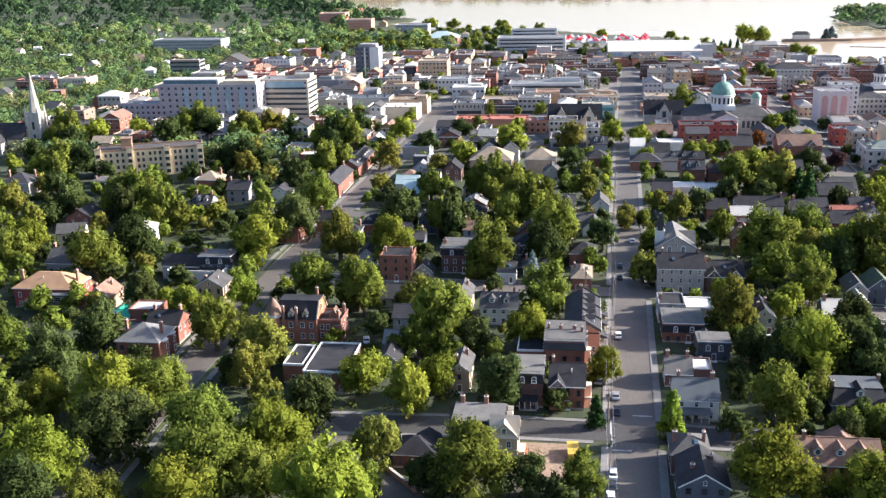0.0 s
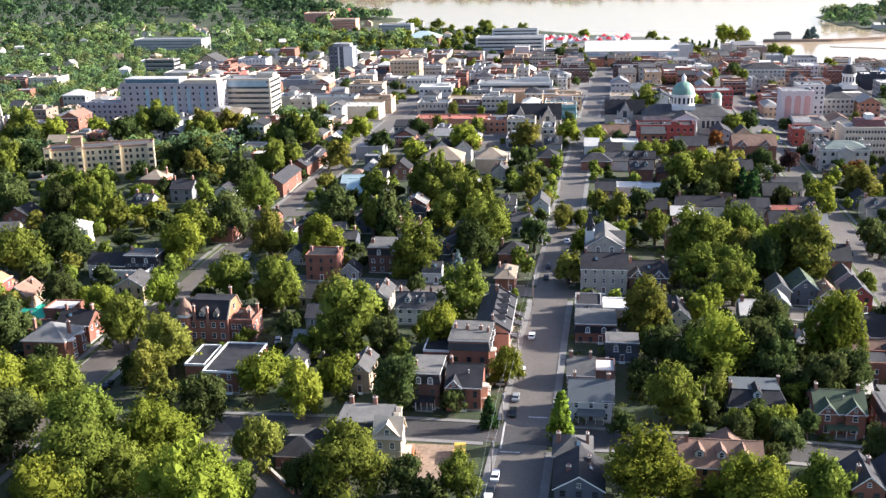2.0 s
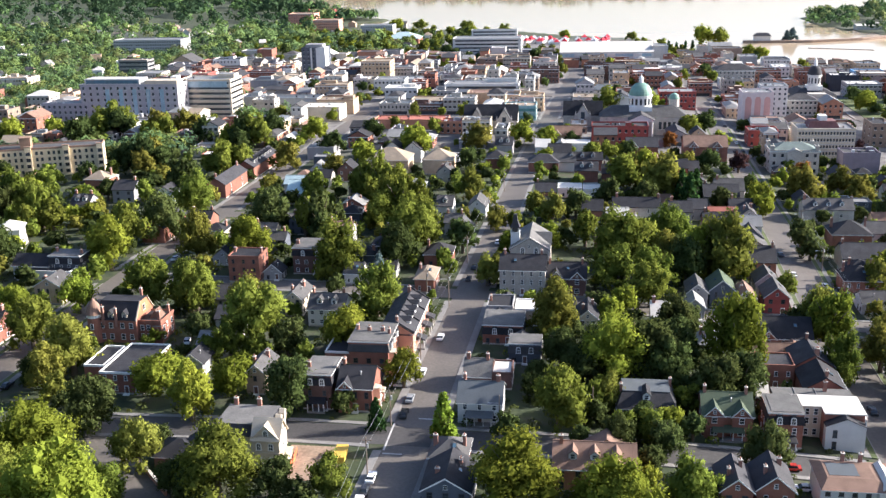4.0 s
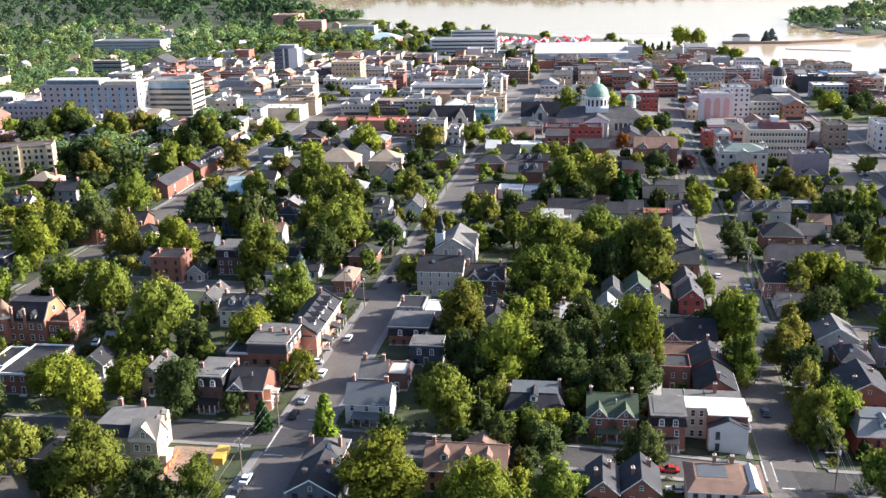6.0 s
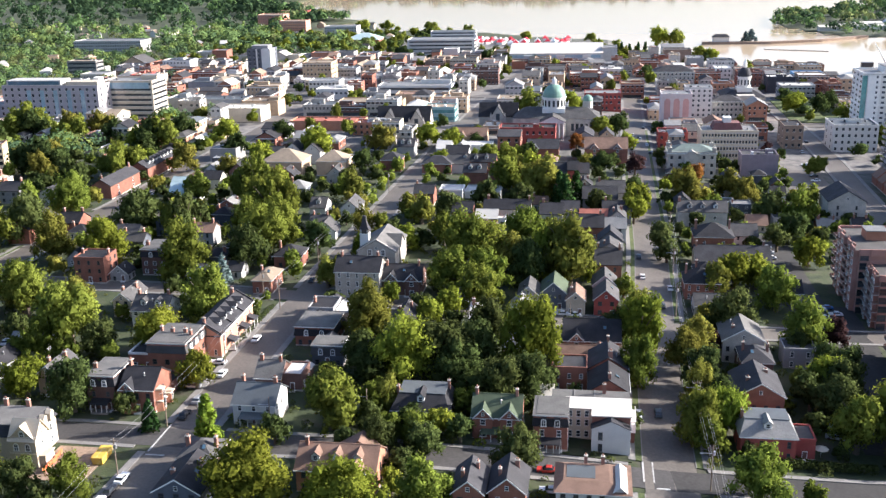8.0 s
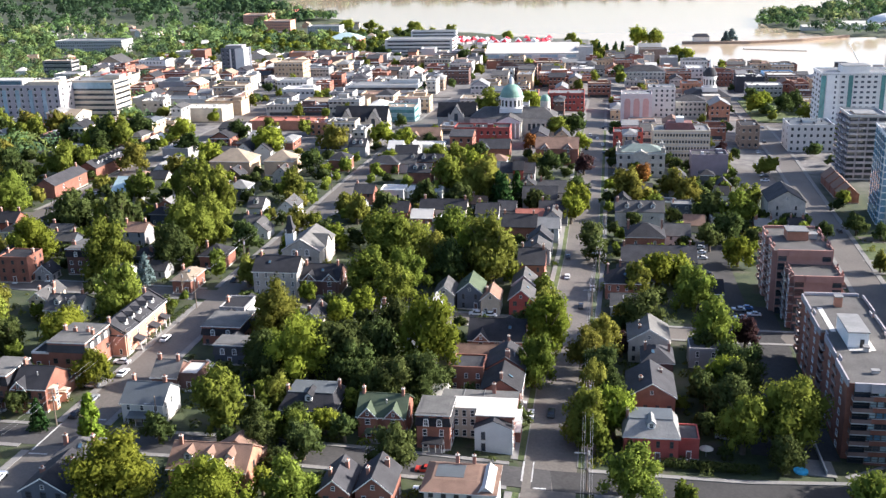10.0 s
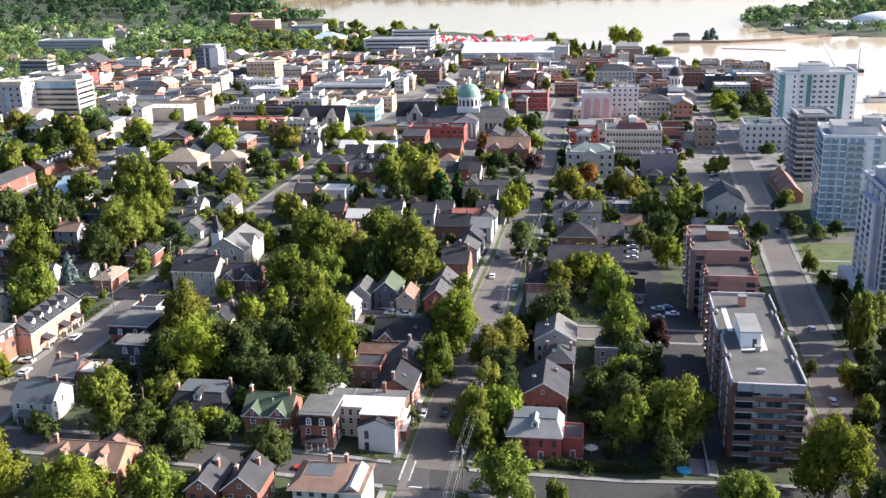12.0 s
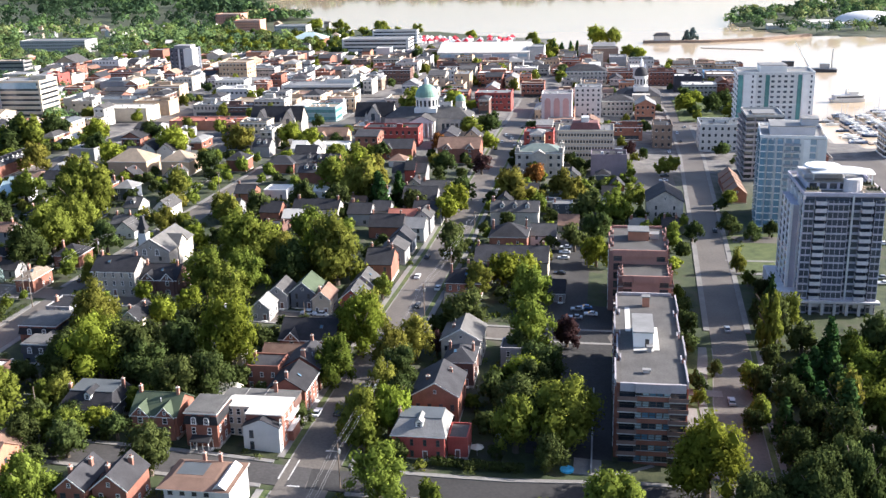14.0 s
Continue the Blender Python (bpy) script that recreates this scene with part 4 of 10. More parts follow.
        for lv in range(storeys):
            zz = (lv + 0.5) * pitch_z + 0.1
            for side, length, k in (("f", w, n), ("r", d, m), ("l", d, m)):
                if turn == 0 and ((side == "l" and x < 60) or (side == "r" and x > 180)):
                    continue
                for q in range(k):
                    part("window", pane_mesh(1.3, 1.7, GLASS), None, bd, at=face_pose(side, w, d, (q - (k - 1) / 2) * length / k, zz) @ pose(0, -0.03, 0))
    if name == "hospital" and win == "grid" and w > 40:
        # set-back top storey and tall glazed bays between the window columns
        g = Shape()
        g.box(-w / 2 + 2, 3, h, w * 0.1, d - 2, h + 3.6, 0)
        g.box(-w / 2 + 3, 2.94, h + 0.8, w * 0.1 - 1, 3, h + 3.0, 1)
        g.box(w * 0.14, 5, h, w / 2 - 2, d - 3, h + 2.4, 2)
        part("top_storey", g, [WALL["concrete"][0], BLUEGLASS, WALL["cream"][0]], bd)
        for u in (-0.22, -0.08, 0.06, 0.2, 0.34):
            g = Shape()
            g.box(w * u - 1.3, -0.25, 3, w * u + 1.3, 0.02, h - 2.2)
            part("glazed_bay", g, HAZEGLASS, bd, "pale blue-grey glazed bay")
    if name == "hospital" and win == "bands":
        g = Shape()
        g.box(-w / 2 - 4.2, -2.2, -2, -w / 2 - 0.05, 4, h + 3.2)
        sh_ = part("stair_shaft", g, TRIM, bd, "white stair shaft")
        part("window", pane_mesh(1.0, h * 0.8, HAZEGLASS), None, sh_, at=pose(-w / 2 - 2.4, -2.23, h * 0.5))
        g = Shape()
        g.box(-w / 2 + 0.5, -0.2, h - 4.2, w / 2 - 2.2, 0.02, h - 0.4)
        part("glazed_top", g, HAZEGLASS, bd, "pale blue glazed top storey")
    if name == "customs_house":
        # balustrade, corner stacks and a pedimented centre
        parapet(bd, w + 0.6, d + 0.4, h + 0.1, 0.9, WALL["stone"][0], "balustrade")
        for u in (-w / 2 + 1, w / 2 - 1):
            for v in (1, d - 1):
                g = Shape()
                g.box(u - 0.9, v - 0.9, h, u + 0.9, v + 0.9, h + 2.6)
                g.box(u - 1.1, v - 1.1, h + 2.6, u + 1.1, v + 1.1, h + 3.0)
                g.hull(g.ring(u, v, h + 3.0, 0.5, 8), g.ring(u, v, h + 4.2, 0.35, 8))
                part("corner_stack", g, WALL["stone"][0], bd, "pale stone corner stack")
        g = Shape()
        g.box(-3.6, -1.1, -1, 3.6, 0.1, h)
        g.face([(-3.6, -1.1, h), (3.6, -1.1, h), (0, -1.1, h + 1.8)])
        slab_gable(g, -1.1, 3, 3.6, h + 0.1, 1.8, along="y")
        part("centre_bay", g, WALL["stone"][0], bd)
    if name == "arena":
        for z0, z1 in ((2.0, 5.2), (7.6, 10.4)):
            g = Shape()
            g.box(-w / 2 + 2, -0.12, z0, w / 2 - 2, 0.02, z1)
            part("glazed_band", g, HAZEGLASS, bd, "pale blue-green glazed band")
        for u in (-0.3, 0.05, 0.33):
            g = Shape()
            g.box(w * u - 4, -3, 0, w * u + 4, 0.1, h - 1.5)
            part("entrance_bay", g, WALL["white"][0], bd)
    if name == "office_tower":
        g = Shape()
        g.box(w * 0.12, -0.5, -2, w / 2 + 0.3, d * 0.6, h + 0.6)
        g.box(-w * 0.12, -0.4, -2, -w * 0.06, 0.1, h + 0.6)
        part("white_shaft", g, TRIM, bd, "white stair shaft")
        g = Shape()
        g.box(-w / 2 + 3, 4, h, w / 2 - 3, d - 4, h + 3.2)
        part("plant_house", g, WALL["grey"][0], bd)
    if wall == "pink":
        for u in (-0.3, 0.0, 0.3):
            g = Shape()
            g.box(w * (u - 0.1), -0.12, 1.0, w * (u + 0.1), 0.02, h * 0.82)
            g.hull([(w * (u - 0.1), -0.12, h * 0.82), (w * (u + 0.1), -0.12, h * 0.82), (w * (u + 0.1), 0.02, h * 0.82), (w * (u - 0.1), 0.02, h * 0.82)],
                   [(w * (u - 0.05), -0.12, h * 0.9), (w * (u + 0.05), -0.12, h * 0.9), (w * (u + 0.05), 0.02, h * 0.9), (w * (u - 0.05), 0.02, h * 0.9)])
            part("panel", g, PEACH, bd, "peach wall panel")
    return bd


# ---- trees: crowns of many separate leaf clumps ----
def crown_mesh(name, seed, lobes, clumps, size, conical=False, low=-0.75, solid=True):
    """A crown of radius 1: clumps scattered over the outsides of many lobes, with gaps between."""
    g = np.random.default_rng(seed)
    if conical:
        zz = g.uniform(0, 1, lobes) ** 0.8
        rad = (1 - zz) * 0.8 + 0.04
        ang = g.uniform(0, 6.283, lobes)
        cen = np.c_[np.cos(ang) * rad * 0.75, np.sin(ang) * rad * 0.75, zz * 2.6 - 1.4]
        lr = 0.14 + 0.22 * (1 - zz)
    else:
        d = g.normal(size=(lobes, 3))
        d /= np.linalg.norm(d, axis=1)[:, None]
        d[:, 2] = np.where(d[:, 2] < low, -d[:, 2] * 0.5, d[:, 2])
        cen = d * g.uniform(0.3, 0.84, lobes)[:, None]
        egg = 1.08 - 0.3 * np.clip(cen[:, 2] + 0.2, -0.5, 1)
        lean = g.uniform(0.82, 1.15, 2)
        cen[:, 0] *= egg * lean[0]
        cen[:, 1] *= egg * lean[1]
        cen[:4] *= 0.35
        lr = g.uniform(0.15, 0.33, lobes)
        lr[:4] = 0.42
    which = g.choice(lobes, clumps, p=lr ** 2 / (lr ** 2).sum())
    u = g.normal(size=(clumps, 3))
    u /= np.linalg.norm(u, axis=1)[:, None]
    out = cen[which] + u * (lr[which] * np.where(g.random(clumps) < 0.13, g.uniform(1.05, 1.35, clumps), g.uniform(0.7, 1.06, clumps)))[:, None]
    away = u * 0.85 + g.normal(size=(clumps, 3)) * 0.5
    away /= np.linalg.norm(away, axis=1)[:, None]
    side = np.cross(away, g.normal(size=(clumps, 3)))
    side /= np.linalg.norm(side, axis=1)[:, None]
    up = np.cross(away, side)
    sz = (size * g.uniform(0.55, 1.35, clumps))[:, None]
    bend = away * sz * g.uniform(-0.35, 0.1, (clumps, 1))
    v = np.stack([out - side * sz + bend, out + side * sz * 0.9 - up * sz * 0.6, out + up * sz * 1.1], 1).reshape(-1, 3)
    mid = out / np.maximum(np.linalg.norm(out, axis=1), 0.05)[:, None]
    facing = u * 0.8 + mid * 0.35 + g.normal(size=u.shape) * 0.2
    if not solid:
        return clumps_mesh(name, v, facing)
    # the dense inside of every bough, which keeps light from passing straight through
    tips = np.array([(1, 0, 0), (-1, 0, 0), (0, 1, 0), (0, -1, 0), (0, 0, 1), (0, 0, -1)], float)
    sides = [(a, b, c) for a in (0, 1) for b in (2, 3) for c in (4, 5)]
    core = np.array([[tips[a], tips[b], tips[c]] for a, b, c in sides])
    inner = (cen[:, None, None, :] + core[None] * (lr * 0.66)[:, None, None, None]).reshape(-1, 3)
    way = np.tile(core.mean(1), (lobes, 1))
    return clumps_mesh(name, np.concatenate([v, inner]), np.concatenate([facing, way]))


def clumps_mesh(name, v, facing=None):
    """A mesh of loose three-cornered leaf clumps, each facing outwards from its bough."""
    m = bpy.data.meshes.new(name)
    n = len(v) // 3
    v = np.asarray(v, np.float32).reshape(-1, 3)
    if facing is not None:
        facing = facing / np.linalg.norm(facing, axis=1)[:, None]
        q = v.reshape(-1, 3, 3).copy()
        back = (np.cross(q[:, 1] - q[:, 0], q[:, 2] - q[:, 0]) * facing).sum(1) < 0
        q[back] = q[back][:, ::-1]
        v = q.reshape(-1, 3)
    m.vertices.add(len(v))
    m.loops.add(len(v))
    m.polygons.add(n)
    m.vertices.foreach_set("co", np.asarray(v, np.float32).ravel())
    m.loops.foreach_set("vertex_index", np.arange(len(v), dtype=np.int32))
    m.polygons.foreach_set("loop_start", np.arange(0, len(v), 3, dtype=np.int32))
    m.update(calc_edges=True)
    if facing is not None:
        m.normals_split_custom_set_from_vertices(np.repeat(facing, 3, 0).tolist())
        FACING[m.name] = facing
    return m


FACING = {}
CROWNS = {}


def crown(colour, level, k):
    key = (colour, level, k)
    if key not in CROWNS:
        seed = k * 7 + (level + 1) * 101 + ord(colour)
        if level == -1:
            m = crown_mesh("crown", seed, 84, 11000, 0.037)
            m.materials.append(LEAF[colour][0])
            CROWNS[key] = m
            return m
        if colour in "cbf":
            m = crown_mesh("crown", seed, 60, (2600, 1300, 450)[level], (0.09, 0.125, 0.2)[level], True, solid=False)
        else:
            m = crown_mesh("crown", seed, (56, 38, 18)[level], (5600, 1800, 470)[level], (0.052, 0.093, 0.178)[level], solid=level < 2)
        m.materials.append(LEAF[colour][0])
        CROWNS[key] = m
    return CROWNS[key]


def trunk_mesh(k):
    key = ("trunk", k)
    if key not in CACHE:
        rnd = random.Random(k)
        s = Shape()
        s.hull(s.ring(0, 0, -0.06, 0.055, 8), s.ring(0.01, 0, 0.5, 0.032, 8))
        for q in range(6):
            a, z = q * 1.05 + rnd.random(), rnd.uniform(0.28, 0.48)
            ex, ey, ez = math.cos(a) * rnd.uniform(0.15, 0.28), math.sin(a) * rnd.uniform(0.15, 0.28), z + rnd.uniform(0.2, 0.38)
            s.hull([(0.012 * math.cos(b), 0.012 * math.sin(b), z) for b in (0, 1.57, 3.14, 4.71)],
                   [(ex + 0.005 * math.cos(b), ey + 0.005 * math.sin(b), ez) for b in (0, 1.57, 3.14, 4.71)])
        CACHE[key] = s.mesh("trunk", [BARK])
    return CACHE[key]


FAR_TREES = {k: [] for k in "gdoy"}


def tree(x, y, r, h, colour):
    """A tree of crown radius r and height h."""
    rnd = random.Random(int(x * 53 + y * 29))
    if r > 10.2 and y < 700 and colour not in "cbf":
        # a broad canopy is several trees grown together
        a = rnd.uniform(0, 6.28)
        for q in range(5):
            k = 0.0 if q == 0 else rnd.uniform(0.52, 0.66) * r
            tree(x + k * math.cos(a + q * 1.571), y + k * math.sin(a + q * 1.571), r * rnd.uniform(0.46, 0.6), h * (0.9 if q == 0 else rnd.uniform(0.58, 0.8)), colour if rnd.random() < 0.6 else rnd.choice("gdoy"))
        return None
    if y > 450 and colour in FAR_TREES:
        FAR_TREES[colour].append((x, y, r, h))
        return None
    seen = r * 1777 / y
    level = 0 if seen > 33 and y < 420 else 1 if y < 800 else 2
    tr = thing("tree", pose(x, y, land(x, y), 0, 0, rnd.uniform(0, 360)), LEAF[colour][1], "tree", "street and garden trees")
    k = rnd.randrange(4 if level < 2 else 3)
    wide = rnd.uniform(1.0, 1.14)
    if seen > 62 and y < 300 and colour not in "cbf":
        level, k = -1, k % 2
    part("trunk", trunk_mesh(k % 3), None, tr, at=Matrix.Diagonal((h, h, h, 1)))
    if colour in "cbf":
        hz = h / 2.75
        part("crown", crown(colour, level, k), None, tr, at=Matrix.Translation((0, 0, h - hz * 1.25)) @ Matrix.Diagonal((r * (1.2 if colour == 'f' else 1.1), r * (1.2 if colour == 'f' else 1.1), hz, 1)))
    else:
        rz = h * rnd.uniform(0.5, 0.56)
        part("crown", crown(colour, level, k), None, tr, at=Matrix.Translation((0, 0, h - rz * 0.96)) @ Matrix.Diagonal((r * wide, r * wide * rnd.uniform(0.94, 1.06), rz * 1.06, 1)))
    return tr


# ---- cars ----
CARPAINT = {"w": mat("white_car_paint", (0.75, 0.75, 0.75), rough=0.25, var=0.03, bump=0, spec=0.5), "k": mat("black_car_paint", (0.03, 0.03, 0.035), rough=0.22, var=0.05, bump=0, spec=0.5),
            "s": mat("silver_car_paint", (0.42, 0.43, 0.45), rough=0.3, metal=0.5, var=0.05, bump=0), "b": mat("blue_car_paint", (0.06, 0.15, 0.35), rough=0.25, var=0.05, bump=0, spec=0.5),
            "r": mat("red_car_paint", (0.4, 0.04, 0.03), rough=0.25, var=0.05, bump=0, spec=0.5)}
CARWORD = {"w": "white", "k": "black", "s": "silver-grey", "b": "blue", "r": "red"}
TYRE = mat("tyre_rubber", (0.02, 0.02, 0.02), var=0.1, bump=0)


def car(x, y, colour, across=0, turn=0.0):
    ob = thing("car", pose(x, y, land(x, y) + 0.03, 0, 0, 90 * across + turn), f"{CARWORD[colour]} car parked on the asphalt", "car", "parked cars")
    if ("car", colour) not in CACHE:
        s = Shape()
        L, Wd = 2.25, 0.9
        def ringz(l0, l1, w, z):
            return [(-w, -l0, z), (w, -l0, z), (w, l1, z), (-w, l1, z)]
        s.hull(ringz(L - 0.08, L - 0.08, Wd - 0.05, 0.28), ringz(L, L, Wd, 0.55))
        s.hull(ringz(L, L, Wd, 0.55), ringz(L - 0.12, L - 0.1, Wd - 0.06, 0.9))
        c = Shape()
        c.hull(ringz(L - 0.75, L - 1.35, Wd - 0.1, 0.9), ringz(L - 1.15, L - 2.0, Wd - 0.24, 1.36), 1, 0)
        c.hull(ringz(L - 1.12, L - 1.97, Wd - 0.22, 1.36), ringz(L - 1.3, L - 2.1, Wd - 0.3, 1.44), 0)
        wsh = Shape()
        wsh.hull([(-0.1, 0.32 * math.cos(a * 0.524), 0.32 * math.sin(a * 0.524)) for a in range(12)], [(0.1, 0.32 * math.cos(a * 0.524), 0.32 * math.sin(a * 0.524)) for a in range(12)])
        far = Shape()
        far.v, far.f, far.k = list(s.v), list(s.f), list(s.k)
        for v in (-1.4, 1.4):
            far.hull([(-0.88, v + 0.32 * math.cos(a * 0.785), 0.32 + 0.32 * math.sin(a * 0.785)) for a in range(8)], [(0.88, v + 0.32 * math.cos(a * 0.785), 0.32 + 0.32 * math.sin(a * 0.785)) for a in range(8)], 1)
        CACHE["car", colour] = (s.mesh("body", [CARPAINT[colour]]), c.mesh("cabin", [CARPAINT[colour], GLASS]), wsh.mesh("wheel", [TYRE]), far.mesh("body", [CARPAINT[colour], TYRE]))
    b, c, wsh, far = CACHE["car", colour]
    part("body", b if y < 300 else far, None, ob)
    part("cabin", c, None, ob, "dark-glazed cabin")
    for u in (-0.82, 0.82) if y < 300 else ():
        for v in (-1.4, 1.4):
            part("wheel", wsh, None, ob, at=pose(u, v, 0.32))
    return ob


# ---- utility poles and wires ----
def utility_pole(x, y, h=10.0, arm=True, lamp=False):
    ob = thing("utility_pole", pose(x, y, land(x, y)), "weathered wooden utility pole beside the street", "pole", "utility poles")
    s = Shape()
    s.hull(s.ring(0, 0, -0.5, 0.17, 8), s.ring(0, 0, h, 0.11, 8))
    part("post", s, WOODPOLE, ob)
    if arm:
        s = Shape()
        s.box(-1.2, -0.06, h - 0.75, 1.2, 0.06, h - 0.62)
        for u in (-1.1, -0.6, 0.6, 1.1):
            s.hull(s.ring(u, 0, h - 0.62, 0.05, 6), s.ring(u, 0, h - 0.42, 0.03, 6))
        part("crossarm", s, WOODPOLE, ob)
        s = Shape()
        s.hull(s.ring(0.3, 0, h - 2.4, 0.24, 10), s.ring(0.3, 0, h - 1.4, 0.24, 10))
        part("transformer", s, METAL, ob, "grey metal transformer can")
    if lamp:
        s = Shape()
        s.box(-2.2, -0.04, h - 2.0, 0, 0.04, h - 1.92)
        s.hull([(-2.7, -0.14, h - 2.05), (-2.0, -0.14, h - 2.05), (-2.0, 0.14, h - 2.05), (-2.7, 0.14, h - 2.05)], [(-2.6, -0.08, h - 1.9), (-2.05, -0.08, h - 1.9), (-2.05, 0.08, h - 1.9), (-2.6, 0.08, h - 1.9)])
        part("lamp_arm", s, METAL, ob)
    return ob


def wires(points, offs):
    """Each wire of a line is an object of its own, sagging from pole to pole."""
    for o in offs:
        cu = bpy.data.curves.new("power_line", "CURVE")
        cu.dimensions, cu.bevel_depth, cu.bevel_resolution = "3D", 0.019, 0
        sp = cu.splines.new("POLY")
        pts = []
        for (ax, ay, az), (bx, by, bz) in zip(points, points[1:]):
            pts += [(ax + (bx - ax) * q / 8 + o, ay + (by - ay) * q / 8, az + land(ax, ay) + (bz + land(bx, by) - az - land(ax, ay)) * q / 8 - 3.0 * q / 8 * (1 - q / 8), 1) for q in range(8)]
        sp.points.add(len(pts) - 1)
        for q, p in enumerate(pts):
            sp.points[q].co = p
        cu.materials.append(METAL)
        tagged(new("power_line", cu), "thin sagging power line between wooden poles", "power line", "power lines")


# ---- houses of the residential blocks ----
hall = house(30.0, 340.9, 13.0, 21, 7, "gy", "stone", "felt", "", near=False)
sh = Shape()
sh.box(1.0, 7.2, -0.5, 6.9, 14.8, 7.0, 0)
sh.face([(6.9, 7.2, 7.0), (6.9, 14.8, 7.0), (6.9, 11, 10.2)], 0)
slab_gable(sh, 0.6, 6.9, 3.8, 7.14, 3.2, cy=11, k=1, over=0.4)
part("side_gable", sh, [WALL["stone"][0], ROOF["felt"][0]], hall)
for v in (-2.3, 2.3):
    part("window", arch_window_mesh(), None, hall, "white arched window", at=pose(v, -0.03, 6.6) @ Matrix.Diagonal((1.3, 1, 1.3, 1)))
sh = Shape()
for sx in (-1, 1):
    lo = [(sx * 6.9, -0.3, 6.5), (sx * 6.9, 0.2, 6.5), (0, 0.2, 10.7), (0, -0.3, 10.7)]
    sh.hull(lo, [(a, b, c + 0.8) for a, b, c in lo])
part("coping", sh, WALL["stone"][0], hall, "raised limestone gable coping")
house(-172.2, 286.7, 19.8, 12, 6.5, "hip", "red", "terra", "chim,sunporch")
house(-37.7, 197.0, 9.3, 8, 3.2, "hip", "dkbrick", "dark", "")
house(-141.3, 273.0, 7.4, 5, 3, "gx", "white", "brightgreen", "")
house(-153.3, 285.6, 8.0, 10, 4.5, "gy", "tan", "brown", "chim")
house(-138.8, 317.6, 13.0, 9, 5, "gx", "white", "dark", "")
house(-132.2, 313.7, 19.6, 14, 4, "flat", "white", "dark", "")
house(-126.6, 318.5, 11.2, 8, 8, "man", "slateblue", "dark", "chim,dorm")
house(-119.7, 294.3, 9.0, 9, 6, "gy", "tan", "grey", "chim")
house(-184.0, 319.5, 9.9, 12, 4.5, "gx", "grey", "grey", "chim")


def turreted_house(x, y):
    """A Victorian brick house: steep dark roof with a tiled gable end, a round turret and a lower flat-roofed wing."""
    vh = thing("house", pose(x, y, land(x, y)), "red brick Victorian house with a round turret and tiled gable", "house", "houses")
    brick, dark, tiles = WALL["brick"][0], ROOF["dark"][0], mat("orange_gable_tiles", (0.34, 0.17, 0.085), fine=8, var=0.3, bump=0.4)
    s = Shape()
    s.box(-9.7, 0, -0.5, 3.0, 11.5, 7.0)
    s.box(-9.8, -0.08, 3.6, 3.08, 0, 3.85)
    part("wall", s, brick, vh)
    s = Shape()
    s.face([(3.0, 0, 7.0), (3.0, 11.5, 7.0), (3.0, 8.2, 11.4), (3.0, 3.4, 11.4)], 0)
    s.hull([(-10.0, -0.4, 6.9), (2.99, -0.4, 6.9), (2.99, 11.9, 6.9), (-10.0, 11.9, 6.9)], [(-8.6, 3.4, 11.4), (2.99, 3.4, 11.4), (2.99, 8.2, 11.4), (-8.6, 8.2, 11.4)], 1)
    s.box(-8.6, 3.3, 11.38, 3.2, 8.3, 11.52, 1)
    part("roof", s, [tiles, dark], vh, "steep black shingle roof")
    s = Shape()
    for a, b in (((-0.4, 6.8), (3.4, 11.4)), ((11.9, 6.8), (8.2, 11.4))):
        s.hull([(2.96, a[0], a[1]), (3.36, a[0], a[1]), (3.36, b[0], b[1]), (2.96, b[0], b[1])], [(2.96, a[0], a[1] + 0.3), (3.36, a[0], a[1] + 0.3), (3.36, b[0], b[1] + 0.3), (2.96, b[0], b[1] + 0.3)])
    part("bargeboard", s, WALL["cream"][0], vh, "pale verge boards of the gable")
    part("window", window_mesh(1.5, 1.7, GLASS, TRIM), None, vh, at=pose(3.04, 5.8, 9.0, 0, 0, 90))
    # turret
    s = Shape()
    s.hull(s.ring(-9.6, 0.6, -0.4, 2.1, 16), s.ring(-9.6, 0.6, 7.6, 2.1, 16), 0)
    s.hull(s.ring(-9.6, 0.6, 7.6, 2.2, 16), s.ring(-9.6, 0.6, 8.6, 2.2, 16), 2)
    s.hull(s.ring(-9.6, 0.6, 8.6, 2.6, 16), s.ring(-9.6, 0.6, 11.2, 1.5, 16), 1)
    s.hull(s.ring(-9.6, 0.6, 11.2, 1.5, 16), s.ring(-9.6, 0.6, 13.2, 0.06, 16), 1)
    tu = part("turret", s, [brick, ROOF["brown"][0], TRIM], vh, "round brick turret with a brown bell roof")
    for z in (1.9, 5.2):
        part("window", window_mesh(1.0, 1.7, GLASS, TRIM), None, tu, at=pose(-9.6, -1.52, z))
    for u in (-4.6, -0.4):
        s = Shape()
        s.box(u - 0.8, 0.2, 7.0, u + 0.8, 3.0, 8.7, 0)
        s.face([(u - 0.8, 0.2, 8.7), (u + 0.8, 0.2, 8.7), (u, 0.2, 9.7)], 0)
        slab_gable(s, 0.0, 3.2, 0.95, 8.72, 1.1, along="y", cy=u, k=1, over=0.1, th=0.1)
        dm = part("dormer", s, [WALL["cream"][0], dark], vh, "pale gabled dormer")
        part("window", window_mesh(1.0, 1.2, GLASS, TRIM), None, dm, at=pose(u, 0.18, 7.9))
    for u, v, z in ((-6.6, -0.3, 8.4), (-2.7, -0.3, 8.0), (1.2, 9.0, 11.0), (8.6, 3.0, 6.3), (9.2, 8.4, 6.3)):
        part("chimney", chimney_mesh(1), None, vh, "tall orange brick chimney", at=pose(u, v, z) @ Matrix.Diagonal((1.0, 1.0, 1.5, 1)))
    # lower wing with a roof terrace
    s = Shape()
